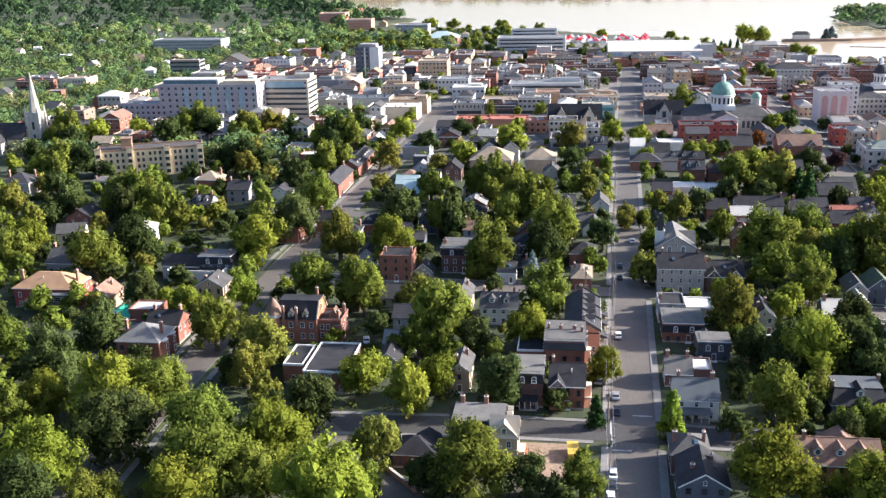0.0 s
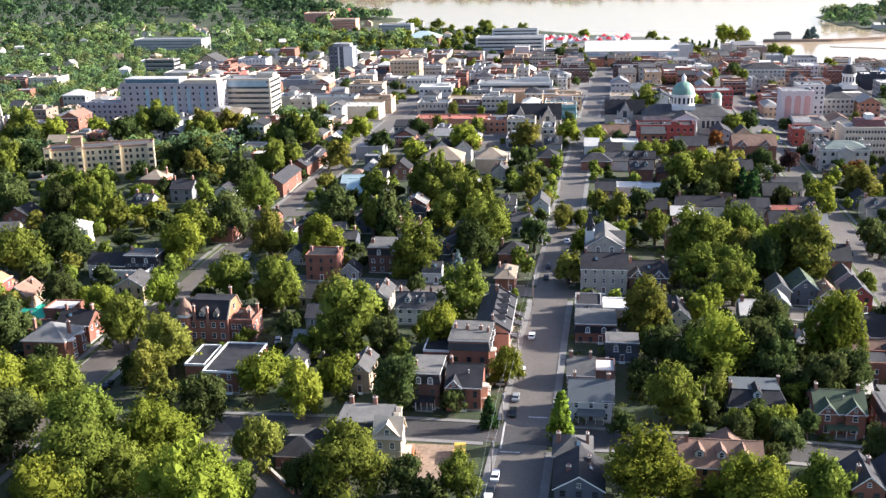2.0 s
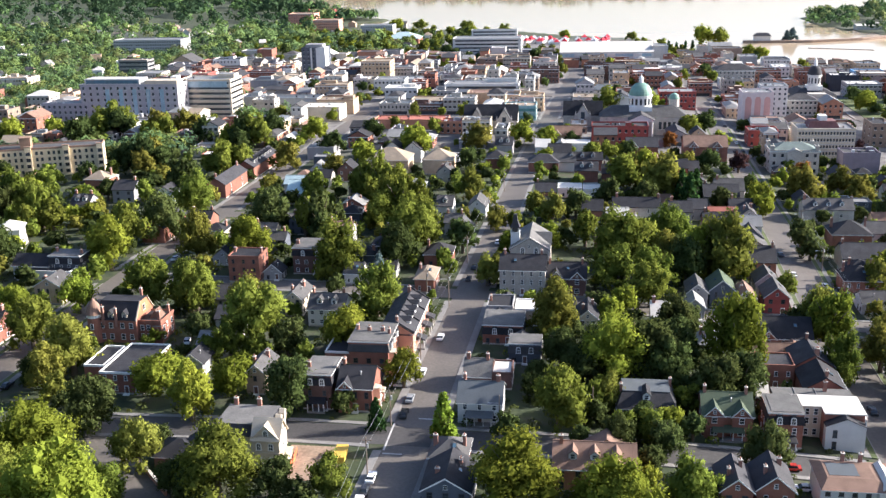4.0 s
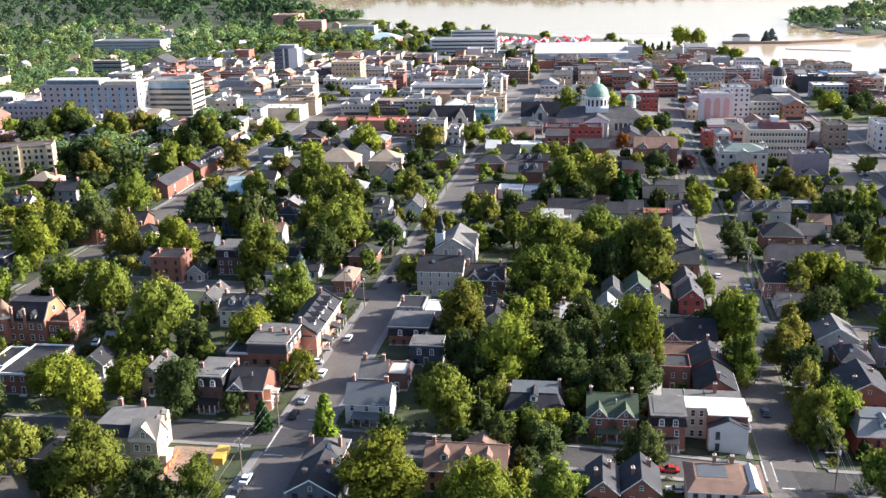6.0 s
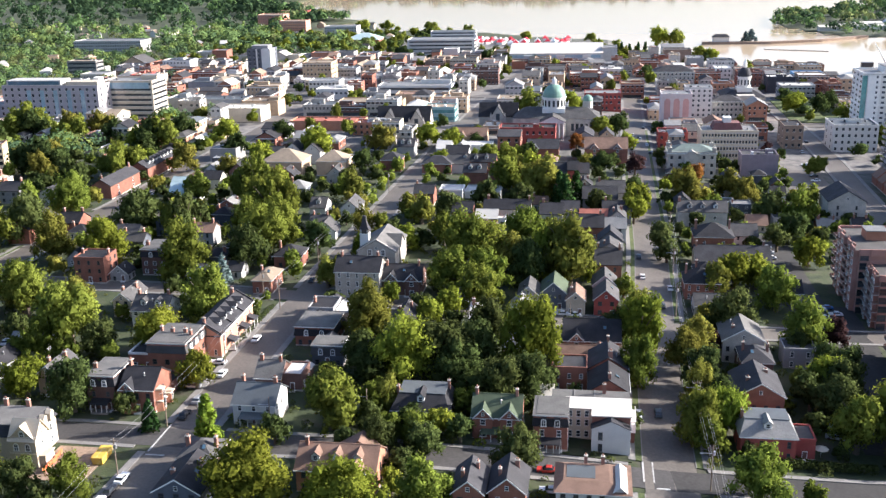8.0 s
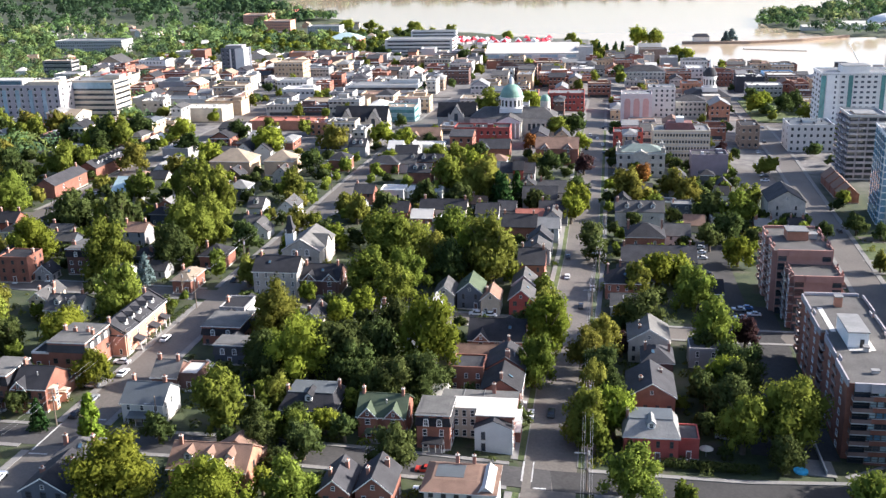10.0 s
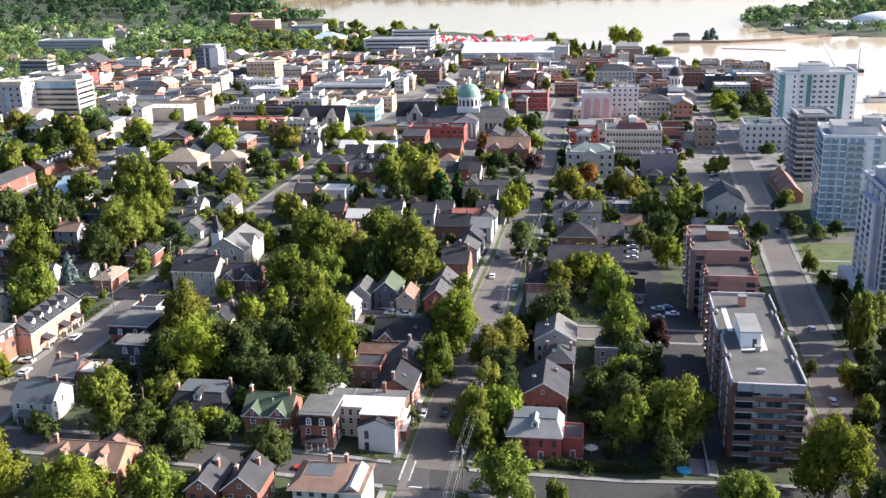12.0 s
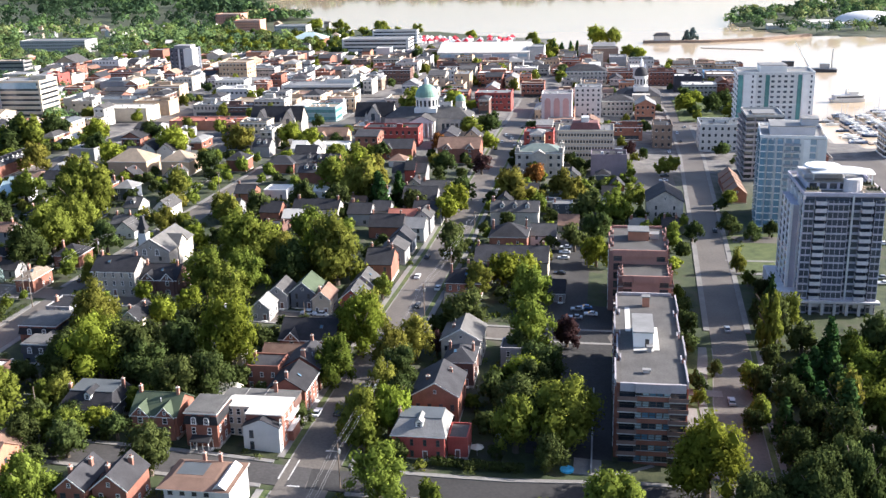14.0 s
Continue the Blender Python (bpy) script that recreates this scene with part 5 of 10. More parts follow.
    s.box(3.0, 1.2, -0.5, 9.8, 10.5, 6.0, 0)
    s.box(7.4, 0.2, -0.5, 10.3, 4.2, 5.0, 0)
    part("side_wing", s, brick, vh)
    s = Shape()
    s.box(3.1, 1.3, 6.0, 9.7, 10.4, 6.15, 0)
    s.box(7.5, 0.3, 5.0, 10.2, 1.15, 5.15, 0)
    for a in ((2.95, 1.1, 9.9, 1.35), (2.95, 10.3, 9.9, 10.55), (9.65, 1.35, 9.9, 10.3)):
        s.box(a[0], a[1], 5.9, a[2], a[3], 6.6, 1)
    part("wing_roof", s, [dark, brick], vh, "dark flat wing roof behind a brick parapet")
    s = Shape()
    s.hull([(5.4, 4.0, 6.1), (8.6, 4.0, 6.1), (8.6, 8.0, 6.1), (5.4, 8.0, 6.1)], [(6.9, 4.2, 8.6), (7.1, 4.2, 8.6), (7.1, 7.8, 8.6), (6.9, 7.8, 8.6)])
    part("roof_gable", s, ROOF["brown"][0], vh, "small brown gable over the wing")
    for u, z in ((-7.2, 1.9), (-4.6, 1.9), (-1.2, 1.9), (1.4, 1.9), (-7.2, 5.2), (-4.6, 5.2), (-1.2, 5.2), (1.4, 5.2)):
        part("window", window_mesh(1.2, 1.7, GLASS, TRIM), None, vh, at=pose(u, -0.02, z))
    for u in (4.2, 6.0):
        for z in (1.8, 4.4):
            part("window", window_mesh(1.1, 1.6, GLASS, TRIM), None, vh, at=pose(u, 1.18, z))
    for v in (2.0, 5.0, 8.5):
        for z in (1.8, 4.3):
            part("window", window_mesh(1.1, 1.6, GLASS, TRIM), None, vh, at=pose(10.32 if v < 4 else 9.82, v, z, 0, 0, 90))
    return vh


turreted_house(-80.0, 265.6)
house(-66.6, 232.9, 11.1, 19, 5.5, "flat", "brick", "dark", "parapet")
house(-76.2, 237.9, 5.3, 13, 5, "flat", "brick", "dark", "parapet")
house(-52.6, 244.6, 6.0, 8, 4, "gy", "grey", "dark", "")
house(-32.3, 235.7, 5.0, 11, 6, "gy", "tan", "grey", "chim")
house(-14.6, 229.0, 7.2, 11, 8.9, "man", "dkbrick", "dark", "chim,dorm,porch")
gothic = house(-5.2, 228.6, 8.4, 11, 6.4, "gx", "brick", "dark", "fgable,chim")
street_porch(gothic, 4.2, 2.5, 3.0, 5.6)
street_porch(gothic, 4.2, 7.0, 2.6, 3.0)
block = house(-6.2, 249.2, 10.4, 14, 9.3, "man", "brick", "grey", "chim")
street_porch(block, 5.2, 2.6, 3.4, 6.2)
for v in (2.6, 6.4, 10.2):
    sh = Shape()
    sh.box(5.0, v - 0.8, 7.2, 5.85, v + 0.8, 9.0, 0)
    sh.box(4.9, v - 0.95, 9.0, 6.0, v + 0.95, 9.2, 1)
    dormer = part("dormer", sh, [TRIM, ROOF["slate"][0]], block, "white street-side dormer")
    part("window", window_mesh(1.0, 1.3, GLASS, TRIM), None, dormer, at=pose(5.87, v, 8.05, 0, 0, 90))
part("chimney", chimney_mesh(2), None, block, "brick chimney with clay pots", at=pose(-1.2, 7.6, 9.2))
part("chimney", chimney_mesh(2), None, block, "brick chimney with clay pots", at=pose(2.4, 7.6, 9.2))
house(-15.3, 253.2, 7.1, 12, 4.5, "flat", "brick", "dark", "parapet")
house(-26.2, 282.8, 10.9, 10, 5.5, "gx", "white", "grey", "dorm,chim")
house(-38.3, 290.3, 5.5, 12, 5.5, "gy", "cream", "grey", "chim")
house(-63.8, 320.1, 10.6, 10, 8.7, "flat", "brick", "dark", "chim")
house(-55.0, 322.8, 6.1, 6, 3, "gy", "grey", "dark", "")
house(-43.5, 329.9, 12.5, 12, 9, "man", "dkbrick", "dark", "chim,dorm")
house(-26.7, 320.4, 6.0, 8, 4, "gx", "white", "grey", "")
house(-1.5, 340.2, 9.4, 10, 4.5, "hip", "brick", "dark", "chim", near=False)
house(-2.0, 314.1, 6.2, 12, 4.5, "hip", "brick", "tan", "chim")
house(-177.7, 446.3, 11.2, 10, 4, "flat", "cream", "tan", "", near=False)
house(-204.0, 373.8, 11.5, 11, 5.5, "gy", "brick", "dark", "chim", near=False)
house(-222.2, 432.0, 10.4, 10, 6.5, "man", "grey", "slate", "chim,dorm", near=False)
house(-262.6, 427.2, 13.6, 12, 6.5, "hip", "stone", "slate", "chim", near=False)
house(-160.7, 395.4, 8.1, 10, 6, "gx", "grey", "slate", "chim,dorm", near=False)
house(-153.6, 421.4, 10.0, 10, 6, "gx", "grey", "slate", "chim", near=False)
house(-134.2, 420.0, 9.2, 9, 5, "gy", "white", "slate", "", near=False)
house(-80.5, 439.9, 10.2, 9, 5, "gx", "white", "teal", "", near=False)
house(-73.9, 422.3, 11.0, 14, 5, "gx", "white", "teal", "", near=False)
house(-82.0, 371.7, 9.2, 10, 5, "hip", "brick", "dark", "dorm", near=False)
house(-50.9, 429.4, 5.4, 8, 6, "gy", "tan", "grey", "chim", near=False)
house(-46.2, 480.6, 20.0, 16, 7, "hip", "tan", "tan", "", near=False)
house(-22.3, 482.5, 14.5, 14, 7, "hip", "tan", "tan", "", near=False)
house(-49.6, 510.5, 8.1, 10, 7, "gy", "white", "dark", "", near=False)
house(-38.7, 507.9, 8.6, 10, 7, "gy", "white", "dark", "", near=False)
house(-8.1, 405.0, 6.5, 10, 5, "gx", "white", "grey", "dorm", near=False)
house(5.2, 404.7, 7.1, 12, 5, "gy", "white", "grey", "", near=False)
house(-1.2, 380.5, 7.0, 8, 5, "gx", "grey", "grey", "chim", near=False)
house(2.4, 376.5, 8.2, 8, 3.5, "gy", "white", "grey", "", near=False)
house(31.7, 429.4, 8.4, 9, 5.5, "gx", "brick", "slate", "chim", near=False)
house(41.6, 441.3, 10.3, 10.0, 4.0, "flat", "white", "white", "", near=False)
house(55.2, 445.1, 15.8, 10.1, 3.2, "flat", "white", "white", "", near=False)
house(32.2, 407.7, 8.7, 10, 4.5, "gx", "grey", "slate", "chim", near=False)
house(68.8, 409.5, 18.7, 9.1, 6.1, "gx", "stone", "dark", "chim", near=False)
house(51.4, 404.0, 8.0, 10.1, 5.0, "gx", "brick", "dark", "", near=False)
house(86.4, 411.2, 9.1, 10.3, 5.1, "gx", "grey", "slate", "chim", near=False)
house(65.8, 403.6, 5.6, 7.1, 3.2, "flat", "white", "white", "", near=False)
house(29.3, 314.5, 14.3, 11, 8.5, "gx", "stone", "dark", "chim")
house(43.1, 317.2, 12.2, 11.0, 5.6, "gx", "dkbrick", "dark", "fgable,fgab2,chim")
house(26.5, 273.5, 11.1, 12, 5.5, "man", "brick", "dark", "dorm")
house(24.4, 288.3, 7.6, 10, 5.5, "flat", "grey", "dark", "chim")
house(32.6, 289.2, 7.8, 9, 4.5, "flat", "cream", "white", "")
house(33.4, 260.9, 8.4, 7, 5.5, "man", "slateblue", "grey", "dorm")
house(22.6, 243.5, 6.6, 9, 3.9, "gx", "dkbrick", "felt", "chim")
house(28.6, 244.5, 5.0, 8, 4.2, "flat", "dkbrick", "white", "")
house(25.1, 225.3, 10.2, 10, 5.5, "gx", "white", "bluegrey", "chim,porch")
house(21.2, 199.1, 7.7, 9, 5, "hip", "dkbrick", "grey", "chim")
house(22.6, 185.6, 9.5, 12, 5.5, "gy", "slateblue", "dark", "chim")
house(91.3, 247.3, 4.8, 6.2, 3.1, "gx", "white", "white", "")
house(103.0, 280.3, 15.5, 12.5, 6.0, "gx", "brick", "dark", "fgable")
house(101.9, 271.8, 17.7, 6.2, 4.7, "gx", "brick", "brown", "")
house(79.1, 194.4, 6.1, 10.2, 6.1, "gy", "brick", "slate", "chim")
house(86.7, 196.1, 7.3, 10.3, 6.2, "gy", "brick", "slate", "chim")
house(142.9, 234.0, 12.2, 11.0, 5.9, "deck", "red", "ltgrey", "dorm,chim")
house(151.6, 236.8, 4.6, 7.6, 5.0, "flat", "red", "grey", "")
house(143.8, 252.6, 11.4, 14.4, 7.6, "gy", "brick", "slate", "chim")
house(146.5, 274.8, 7.9, 10.7, 7.0, "hip", "dkbrick", "slate", "chim")
house(144.9, 290.2, 11.2, 12.9, 7.0, "gy", "stone", "felt", "chim")
house(138.7, 324.0, 8.0, 8.5, 4.1, "gx", "white", "grey", "")
house(138.6, 339.6, 11.1, 11.7, 5.9, "hip", "brick", "dark", "chim")
house(151.9, 368.1, 25.9, 12.9, 5.9, "gx", "cream", "slate", "chim", near=False)
house(148.3, 394.7, 14.3, 12.9, 6.4, "hip", "brick", "dark", "chim", near=False)
house(160.9, 404.9, 9.8, 10.8, 5.5, "gx", "white", "grey", "", near=False)
house(147.5, 430.2, 19.7, 10.7, 7.0, "gx", "stone", "grey", "chim,dorm", near=False)
house(168.9, 347.0, 5.7, 9.8, 3.5, "gx", "grey", "dark", "")
house(107.2, 314.9, 7.3, 10.4, 5.8, "gy", "red", "grey", "fgab")
house(106.9, 330.4, 7.3, 9.4, 5.2, "gy", "grey", "grey", "")
house(108.2, 348.8, 9.0, 12.5, 6.3, "gx", "brick", "slate", "chim", near=False)
house(109.0, 368.6, 9.1, 9.4, 5.2, "gy", "grey", "grey", "chim", near=False)
house(109.4, 381.5, 8.8, 8.3, 5.2, "gy", "slateblue", "slate", "", near=False)
house(111.0, 396.9, 9.1, 9.4, 5.7, "gx", "white", "ltgrey", "", near=False)
house(91.1, 316.4, 7.7, 11.3, 5.8, "gy", "slateblue", "green", "fgab")
house(97.9, 313.4, 5.7, 9.3, 5.2, "gy", "cream", "brown", "chim")
house(83.4, 314.3, 6.2, 10.2, 5.1, "gy", "grey", "grey", "")
house(63.8, 316.8, 5.3, 8.1, 5.1, "gx", "grey", "grey", "")
house(81.5, 303.5, 5.8, 8.2, 4.1, "gy", "grey", "ltgrey", "")
house(49.8, 282.4, 6.0, 11.1, 5.6, "gy", "cream", "dark", "chim")
house(70.8, 290.8, 5.5, 9.1, 5.1, "gx", "slateblue", "white", "chim")
house(70.6, 411.1, 10.3, 10.2, 5.1, "gx", "stone", "dark", "", near=False)
house(209.8, 454.4, 15.2, 18.9, 10.0, "gy", "stone", "slate", "", near=False)
house(110.4, 450.9, 12.3, 12.5, 6.3, "gx", "grey", "grey", "chim", near=False)
house(112.5, 421.2, 11.5, 9.4, 6.3, "gx", "slateblue", "slate", "chim", near=False)
house(112.5, 409.9, 6.7, 9.4, 6.3, "gy", "grey", "grey", "chim", near=False)
house(103.2, 414.2, 10.9, 8.3, 4.2, "gx", "brick", "red", "", near=False)
house(61.2, 402.9, 8.5, 8.1, 3.5, "gx", "brick", "white", "", near=False)
house(93.7, 418.4, 7.3, 9.3, 5.2, "gx", "grey", "slate", "", near=False)
house(28.2, 488.7, 14.2, 10, 5, "hip", "brick", "slate", "chim", near=False)
house(46.6, 493.6, 19.2, 9.0, 6.0, "gx", "brick", "dark", "dorm,chim", near=False)
house(26.1, 526.8, 7.3, 10, 5, "gx", "white", "white", "", near=False)
house(42.5, 536.6, 15.5, 10.0, 5.0, "flat", "white", "white", "", near=False)
house(37.4, 551.1, 16.8, 12, 7, "gx", "tan", "brown", "chim,fgable", near=False)
house(77.0, 533.7, 16.1, 12.2, 6.1, "gx", "brick", "slate", "fgable,chim", near=False)
house(93.3, 484.5, 4.7, 10.3, 7.2, "gx", "red", "dark", "", near=False)
house(109.2, 536.2, 21.8, 14.6, 8.3, "gx", "brick", "brown", "fgable,fgab2,chim", near=False)
house(110.0, 581.5, 7.9, 10.4, 6.3, "gy", "tan", "slate", "", near=False)
house(-101.1, 375.6, 8.9, 10, 5, "gx", "brick", "dark", "chim", near=False)
house(-153.7, 518.6, 12.1, 12, 5, "flat", "cream", "tan", "", near=False)
house(-141.2, 495.2, 8.7, 9, 6, "flat", "brick", "white", "", near=False)
house(-88.5, 514.8, 14.2, 14, 6, "flat", "grey", "ltgrey", "", near=False)
house(5.1, 491.7, 9.7, 11, 6, "hip", "brick", "dark", "chim", near=False)
house(6.2, 526.7, 8.8, 10, 6, "gx", "grey", "slate", "dorm", near=False)
house(35.3, 508.5, 11.3, 11, 6, "gx", "white", "dark", "", near=False)
house(37.9, 491.7, 10.9, 10.0, 5.0, "gx", "white", "grey", "", near=False)
house(48.7, 470.5, 10.5, 10.1, 6.0, "gx", "brick", "slate", "dorm", near=False)
house(61.0, 471.8, 10.4, 10.1, 5.1, "gx", "brick", "dark", "chim", near=False)
house(105.8, 440.8, 14.5, 12.5, 5.7, "gx", "grey", "slate", "chim", near=False)
house(100.4, 396.4, 13.2, 11.4, 5.2, "gx", "brick", "dark", "chim", near=False)
house(92.8, 485.3, 16.0, 11.3, 5.7, "gx", "grey", "slate", "chim", near=False)

# ---- town centre blocks ----
building("hospital", -237.0, 612.8, 64.4, 18, 25.8, "mauve", "ltgrey", "flat", "grid")
building("hospital", -193.8, 630.7, 34.4, 22, 26.6, "cream", "ltgrey", "flat", "bands")
building("hospital", -281.0, 612.7, 31.9, 14, 13.8, "mauve", "ltgrey", "flat", "grid")
building("office_tower", -194.7, 897.8, 21.4, 20, 26.0, "slateblue", "grey", "flat", "grid")
building("courthouse", -344.5, 961.5, 24.4, 26, 8.8, "tan", "grey", "gy", "none")
building("office_building", -329.3, 665.9, 16.6, 14, 12.2, "stone", "white", "hip", "grid")
building("shop", -419.8, 787.1, 25.7, 20, 11.6, "cream", "tan", "flat", "grid")
building("office_building", -370.2, 907.7, 28.5, 15, 15.2, "dkgrey", "tan", "flat", "bands")
building("shop", -469.7, 817.1, 34.1, 14, 7.3, "brick", "dark", "flat", "grid")
building("school", -461.6, 1145.5, 82.7, 30, 14.3, "concrete", "ltgrey", "flat", "grid")
building("apartment_block", -370.1, 1482.1, 39.2, 30, 19.0, "salmon", "tan", "flat", "grid")
building("apartment_block", -315.7, 1410.4, 38.0, 25, 15.0, "salmon", "tan", "flat", "grid")
building("mill", -392.9, 1680.3, 47.1, 20, 11.9, "red", "tan", "flat", "none")
building("apartment_block", -223.9, 1316.9, 42.6, 25, 14.4, "concrete", "ltgrey", "flat", "grid")
building("hall", -171.7, 1212.1, 40.5, 30, 7.3, "brick", "teal", "hip", "none")
building("office_building", -57.1, 1079.2, 71.5, 30, 18.7, "white", "ltgrey", "flat", "bands")
building("office_building", -59.7, 1194.5, 52.6, 14, 17.4, "white", "ltgrey", "flat", "bands")
building("arena", 65.9, 1005.6, 89.2, 62, 11.9, "white", "white", "gx", "none")
building("arena_annex", 116.5, 1012.2, 15.3, 25, 15.6, "concrete", "ltgrey", "flat", "none")
building("office_building", -128.4, 849.1, 24.9, 22, 18.0, "tan", "tan", "flat", "grid")
building("shop", -84.8, 729.0, 23.8, 18, 9.4, "white", "white", "flat", "grid")
building("shop", -100.4, 766.0, 23.7, 16, 11.6, "white", "ltgrey", "flat", "grid")
building("parking_garage", -29.9, 760.5, 55.8, 22, 8.4, "white", "ltgrey", "flat", "bands")
building("shop", -49.7, 687.3, 44.3, 25, 5.0, "tan", "tan", "flat", "none")
building("shop", -23.1, 715.5, 24.7, 18, 7.2, "tan", "brown", "flat", "none")
building("mall", -56.9, 605.2, 44.5, 16, 5.2, "orange", "red", "flat", "none")
building("mall", -29.8, 589.8, 13.6, 12, 6.7, "orange", "red", "flat", "grid")
building("shop", -123.6, 635.2, 32.0, 20, 8.4, "cream", "white", "flat", "none")
building("shop", -117.7, 664.3, 25.3, 16, 9.1, "tan", "tan", "flat", "none")
building("shop", -151.4, 680.4, 35.0, 18, 8.2, "concrete", "bluegrey", "flat", "none")
building("shop", -177.7, 675.2, 18.7, 18, 9.7, "concrete", "bluegrey", "flat", "none")
building("brick_block", 66.6, 569.8, 30.8, 14.2, 8.9, "red", "dark", "flat", "grid")
building("pink_block", 153.6, 659.8, 18.9, 17.1, 21.0, "pink", "ltgrey", "flat", "none")
building("hotel", 172.0, 709.9, 17.5, 15.1, 19.4, "white", "ltgrey", "flat", "grid")
building("office_building", 173.7, 561.0, 29.5, 19.7, 17.9, "cream", "ltgrey", "flat", "fine")
building("brick_block", 146.9, 591.7, 16.4, 15.0, 9.0, "red", "grey", "flat", "grid")
building("warehouse", 186.0, 536.0, 18.0, 13.2, 11.1, "purple", "grey", "flat", "none")
building("customs_house", 151.4, 525.8, 23.6, 15.1, 11.5, "stone", "greengrey", "hip", "grid")
building("stone_terrace", 191.8, 717.8, 20.4, 15.2, 10.4, "stone", "slate", "hip", "grid")
building("stone_block", 216.8, 616.9, 10.8, 20.0, 12.9, "brown", "dark", "flat", "grid")
building("apartment_block", 249.3, 609.8, 24.4, 22.3, 15.0, "white", "bluegrey", "flat", "grid")
building("shop", 273.6, 870.1, 23.3, 15.8, 10.9, "blue", "ltgrey", "flat", "grid")
building("theatre", 247.4, 839.8, 21.3, 16.1, 11.8, "black", "white", "flat", "none")
building("stone_block", 167.4, 865.7, 32.4, 20, 10.1, "stone", "slate", "hip", "grid")
building("brick_block", 194.9, 873.3, 20.5, 15, 10.6, "brick", "dark", "flat", "grid")
building("brick_block", 228.3, 874.2, 19.5, 15.8, 11.5, "brick", "dark", "flat", "grid")
building("brick_block", 108.5, 705.1, 24.4, 18.4, 11.0, "red", "ltgrey", "flat", "grid")
building("shop", 130.6, 772.4, 16.7, 14.3, 10.3, "brick", "tan", "flat", "grid")
building("brick_block", 62.3, 869.1, 34.1, 15, 12.7, "dkbrick", "dark", "flat", "grid")
building("brick_block", 84.8, 941.8, 24.0, 15, 8.6, "brick", "tan", "flat", "grid")
building("glass_shop", 7.1, 637.7, 19.9, 16, 8.9, "teal", "tan", "flat", "bands")
building("shop", 11.8, 676.2, 16.5, 14, 10.1, "tan", "tan", "flat", "grid")
building("brick_block", 13.4, 845.1, 23.3, 14, 12.0, "dkbrick", "dark", "flat", "grid")
building("shop", -31.3, 967.3, 48.1, 25, 9.0, "brown", "tan", "flat", "none")
building("brick_block", -255.0, 779.2, 13.2, 18, 15.3, "red", "tan", "flat", "grid")
building("shop", -134.9, 723.8, 24.4, 16, 12.4, "tan", "tan", "flat", "grid")
building("waterfront_hotel", 181.1, 1073.9, 21.8, 20, 10.2, "white", "ltgrey", "gx", "none")
building("shop", -99.1, 819.2, 32.3, 16, 6.4, "white", "ltgrey", "flat", "none")
building("shop", -199.9, 950.1, 21.6, 20, 7.0, "tan", "tan", "flat", "none")
building("shop", -205.8, 786.1, 22.7, 16, 9.0, "grey", "bluegrey", "flat", "none")
building("shop", -214.2, 740.1, 15.0, 16, 9.8, "brick", "tan", "flat", "grid")
building("shop", -180.9, 739.9, 17.1, 14, 7.7, "cream", "slate", "gx", "none")

# ---- trees ----
tree(-114.4, 178.5, 8.6, 18.2, "y")
tree(-130.9, 211.5, 6.9, 14.6, "y")
tree(-134.5, 203.6, 6.2, 13.3, "g")
tree(-113.9, 211.3, 8.8, 18.6, "y")
tree(-103.5, 216.6, 7.7, 16.3, "g")
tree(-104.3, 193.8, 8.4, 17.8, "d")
tree(-85.2, 195.3, 9.0, 19.2, "g")
tree(-77.0, 180.2, 9.3, 19.8, "g")
tree(-68.2, 194.0, 8.0, 16.9, "y")
tree(-80.4, 170.0, 7.4, 15.8, "y")
tree(-95.1, 164.0, 7.3, 15.5, "g")
tree(-51.4, 172.7, 9.2, 19.5, "y")
tree(-112.0, 167.3, 7.5, 15.9, "d")
tree(-45.5, 180.6, 5.1, 10.9, "g")
tree(-68.9, 180.1, 6.5, 13.7, "g")
tree(-157.5, 240.7, 6.5, 14.7, "g")
tree(-136.3, 226.6, 8.4, 19.0, "d")
tree(-134.9, 250.3, 7.9, 17.8, "d")
tree(-104.0, 257.2, 7.1, 16.2, "g")
tree(-120.0, 276.6, 6.0, 13.5, "y")
tree(-166.3, 311.0, 8.6, 19.6, "g")
tree(-158.1, 326.7, 9.0, 20.4, "d")
tree(-205.8, 338.9, 7.3, 16.7, "y")
tree(-201.3, 319.5, 7.0, 15.8, "g")
tree(-139.1, 287.3, 6.2, 14.1, "d")
tree(-115.6, 329.4, 8.9, 20.2, "y")
tree(-105.9, 287.2, 6.1, 13.9, "y")
tree(-84.7, 243.0, 7.5, 17.0, "o")
tree(-87.4, 233.9, 5.5, 12.5, "o")
tree(-93.5, 237.7, 4.0, 8.5, "d")
tree(-128.6, 266.4, 3.3, 7.6, "d")
tree(-187.4, 392.7, 14.7, 26.5, "g")
tree(-166.3, 374.7, 10.8, 23.0, "g")
tree(-255.2, 459.6, 13.9, 25.8, "g")
tree(-291.9, 536.1, 14.4, 26.3, "g")
tree(-279.9, 547.2, 8.2, 18.5, "y")
tree(-244.2, 393.5, 7.3, 16.5, "o")
tree(-217.5, 374.5, 5.8, 13.1, "d")
tree(-218.6, 394.8, 7.2, 16.4, "d")
tree(-293.5, 500.6, 6.1, 13.7, "d")
tree(-218.5, 363.2, 6.3, 14.2, "o")
tree(-240.8, 425.7, 6.2, 14.1, "d")
tree(-224.1, 560.4, 14.8, 26.6, "g")
tree(-194.9, 554.6, 11.3, 23.4, "g")
tree(-165.4, 475.0, 12.5, 24.5, "d")
tree(-230.0, 532.6, 9.4, 21.4, "d")
tree(-262.6, 564.1, 6.7, 15.2, "y")
tree(-183.4, 571.0, 8.3, 18.8, "o")
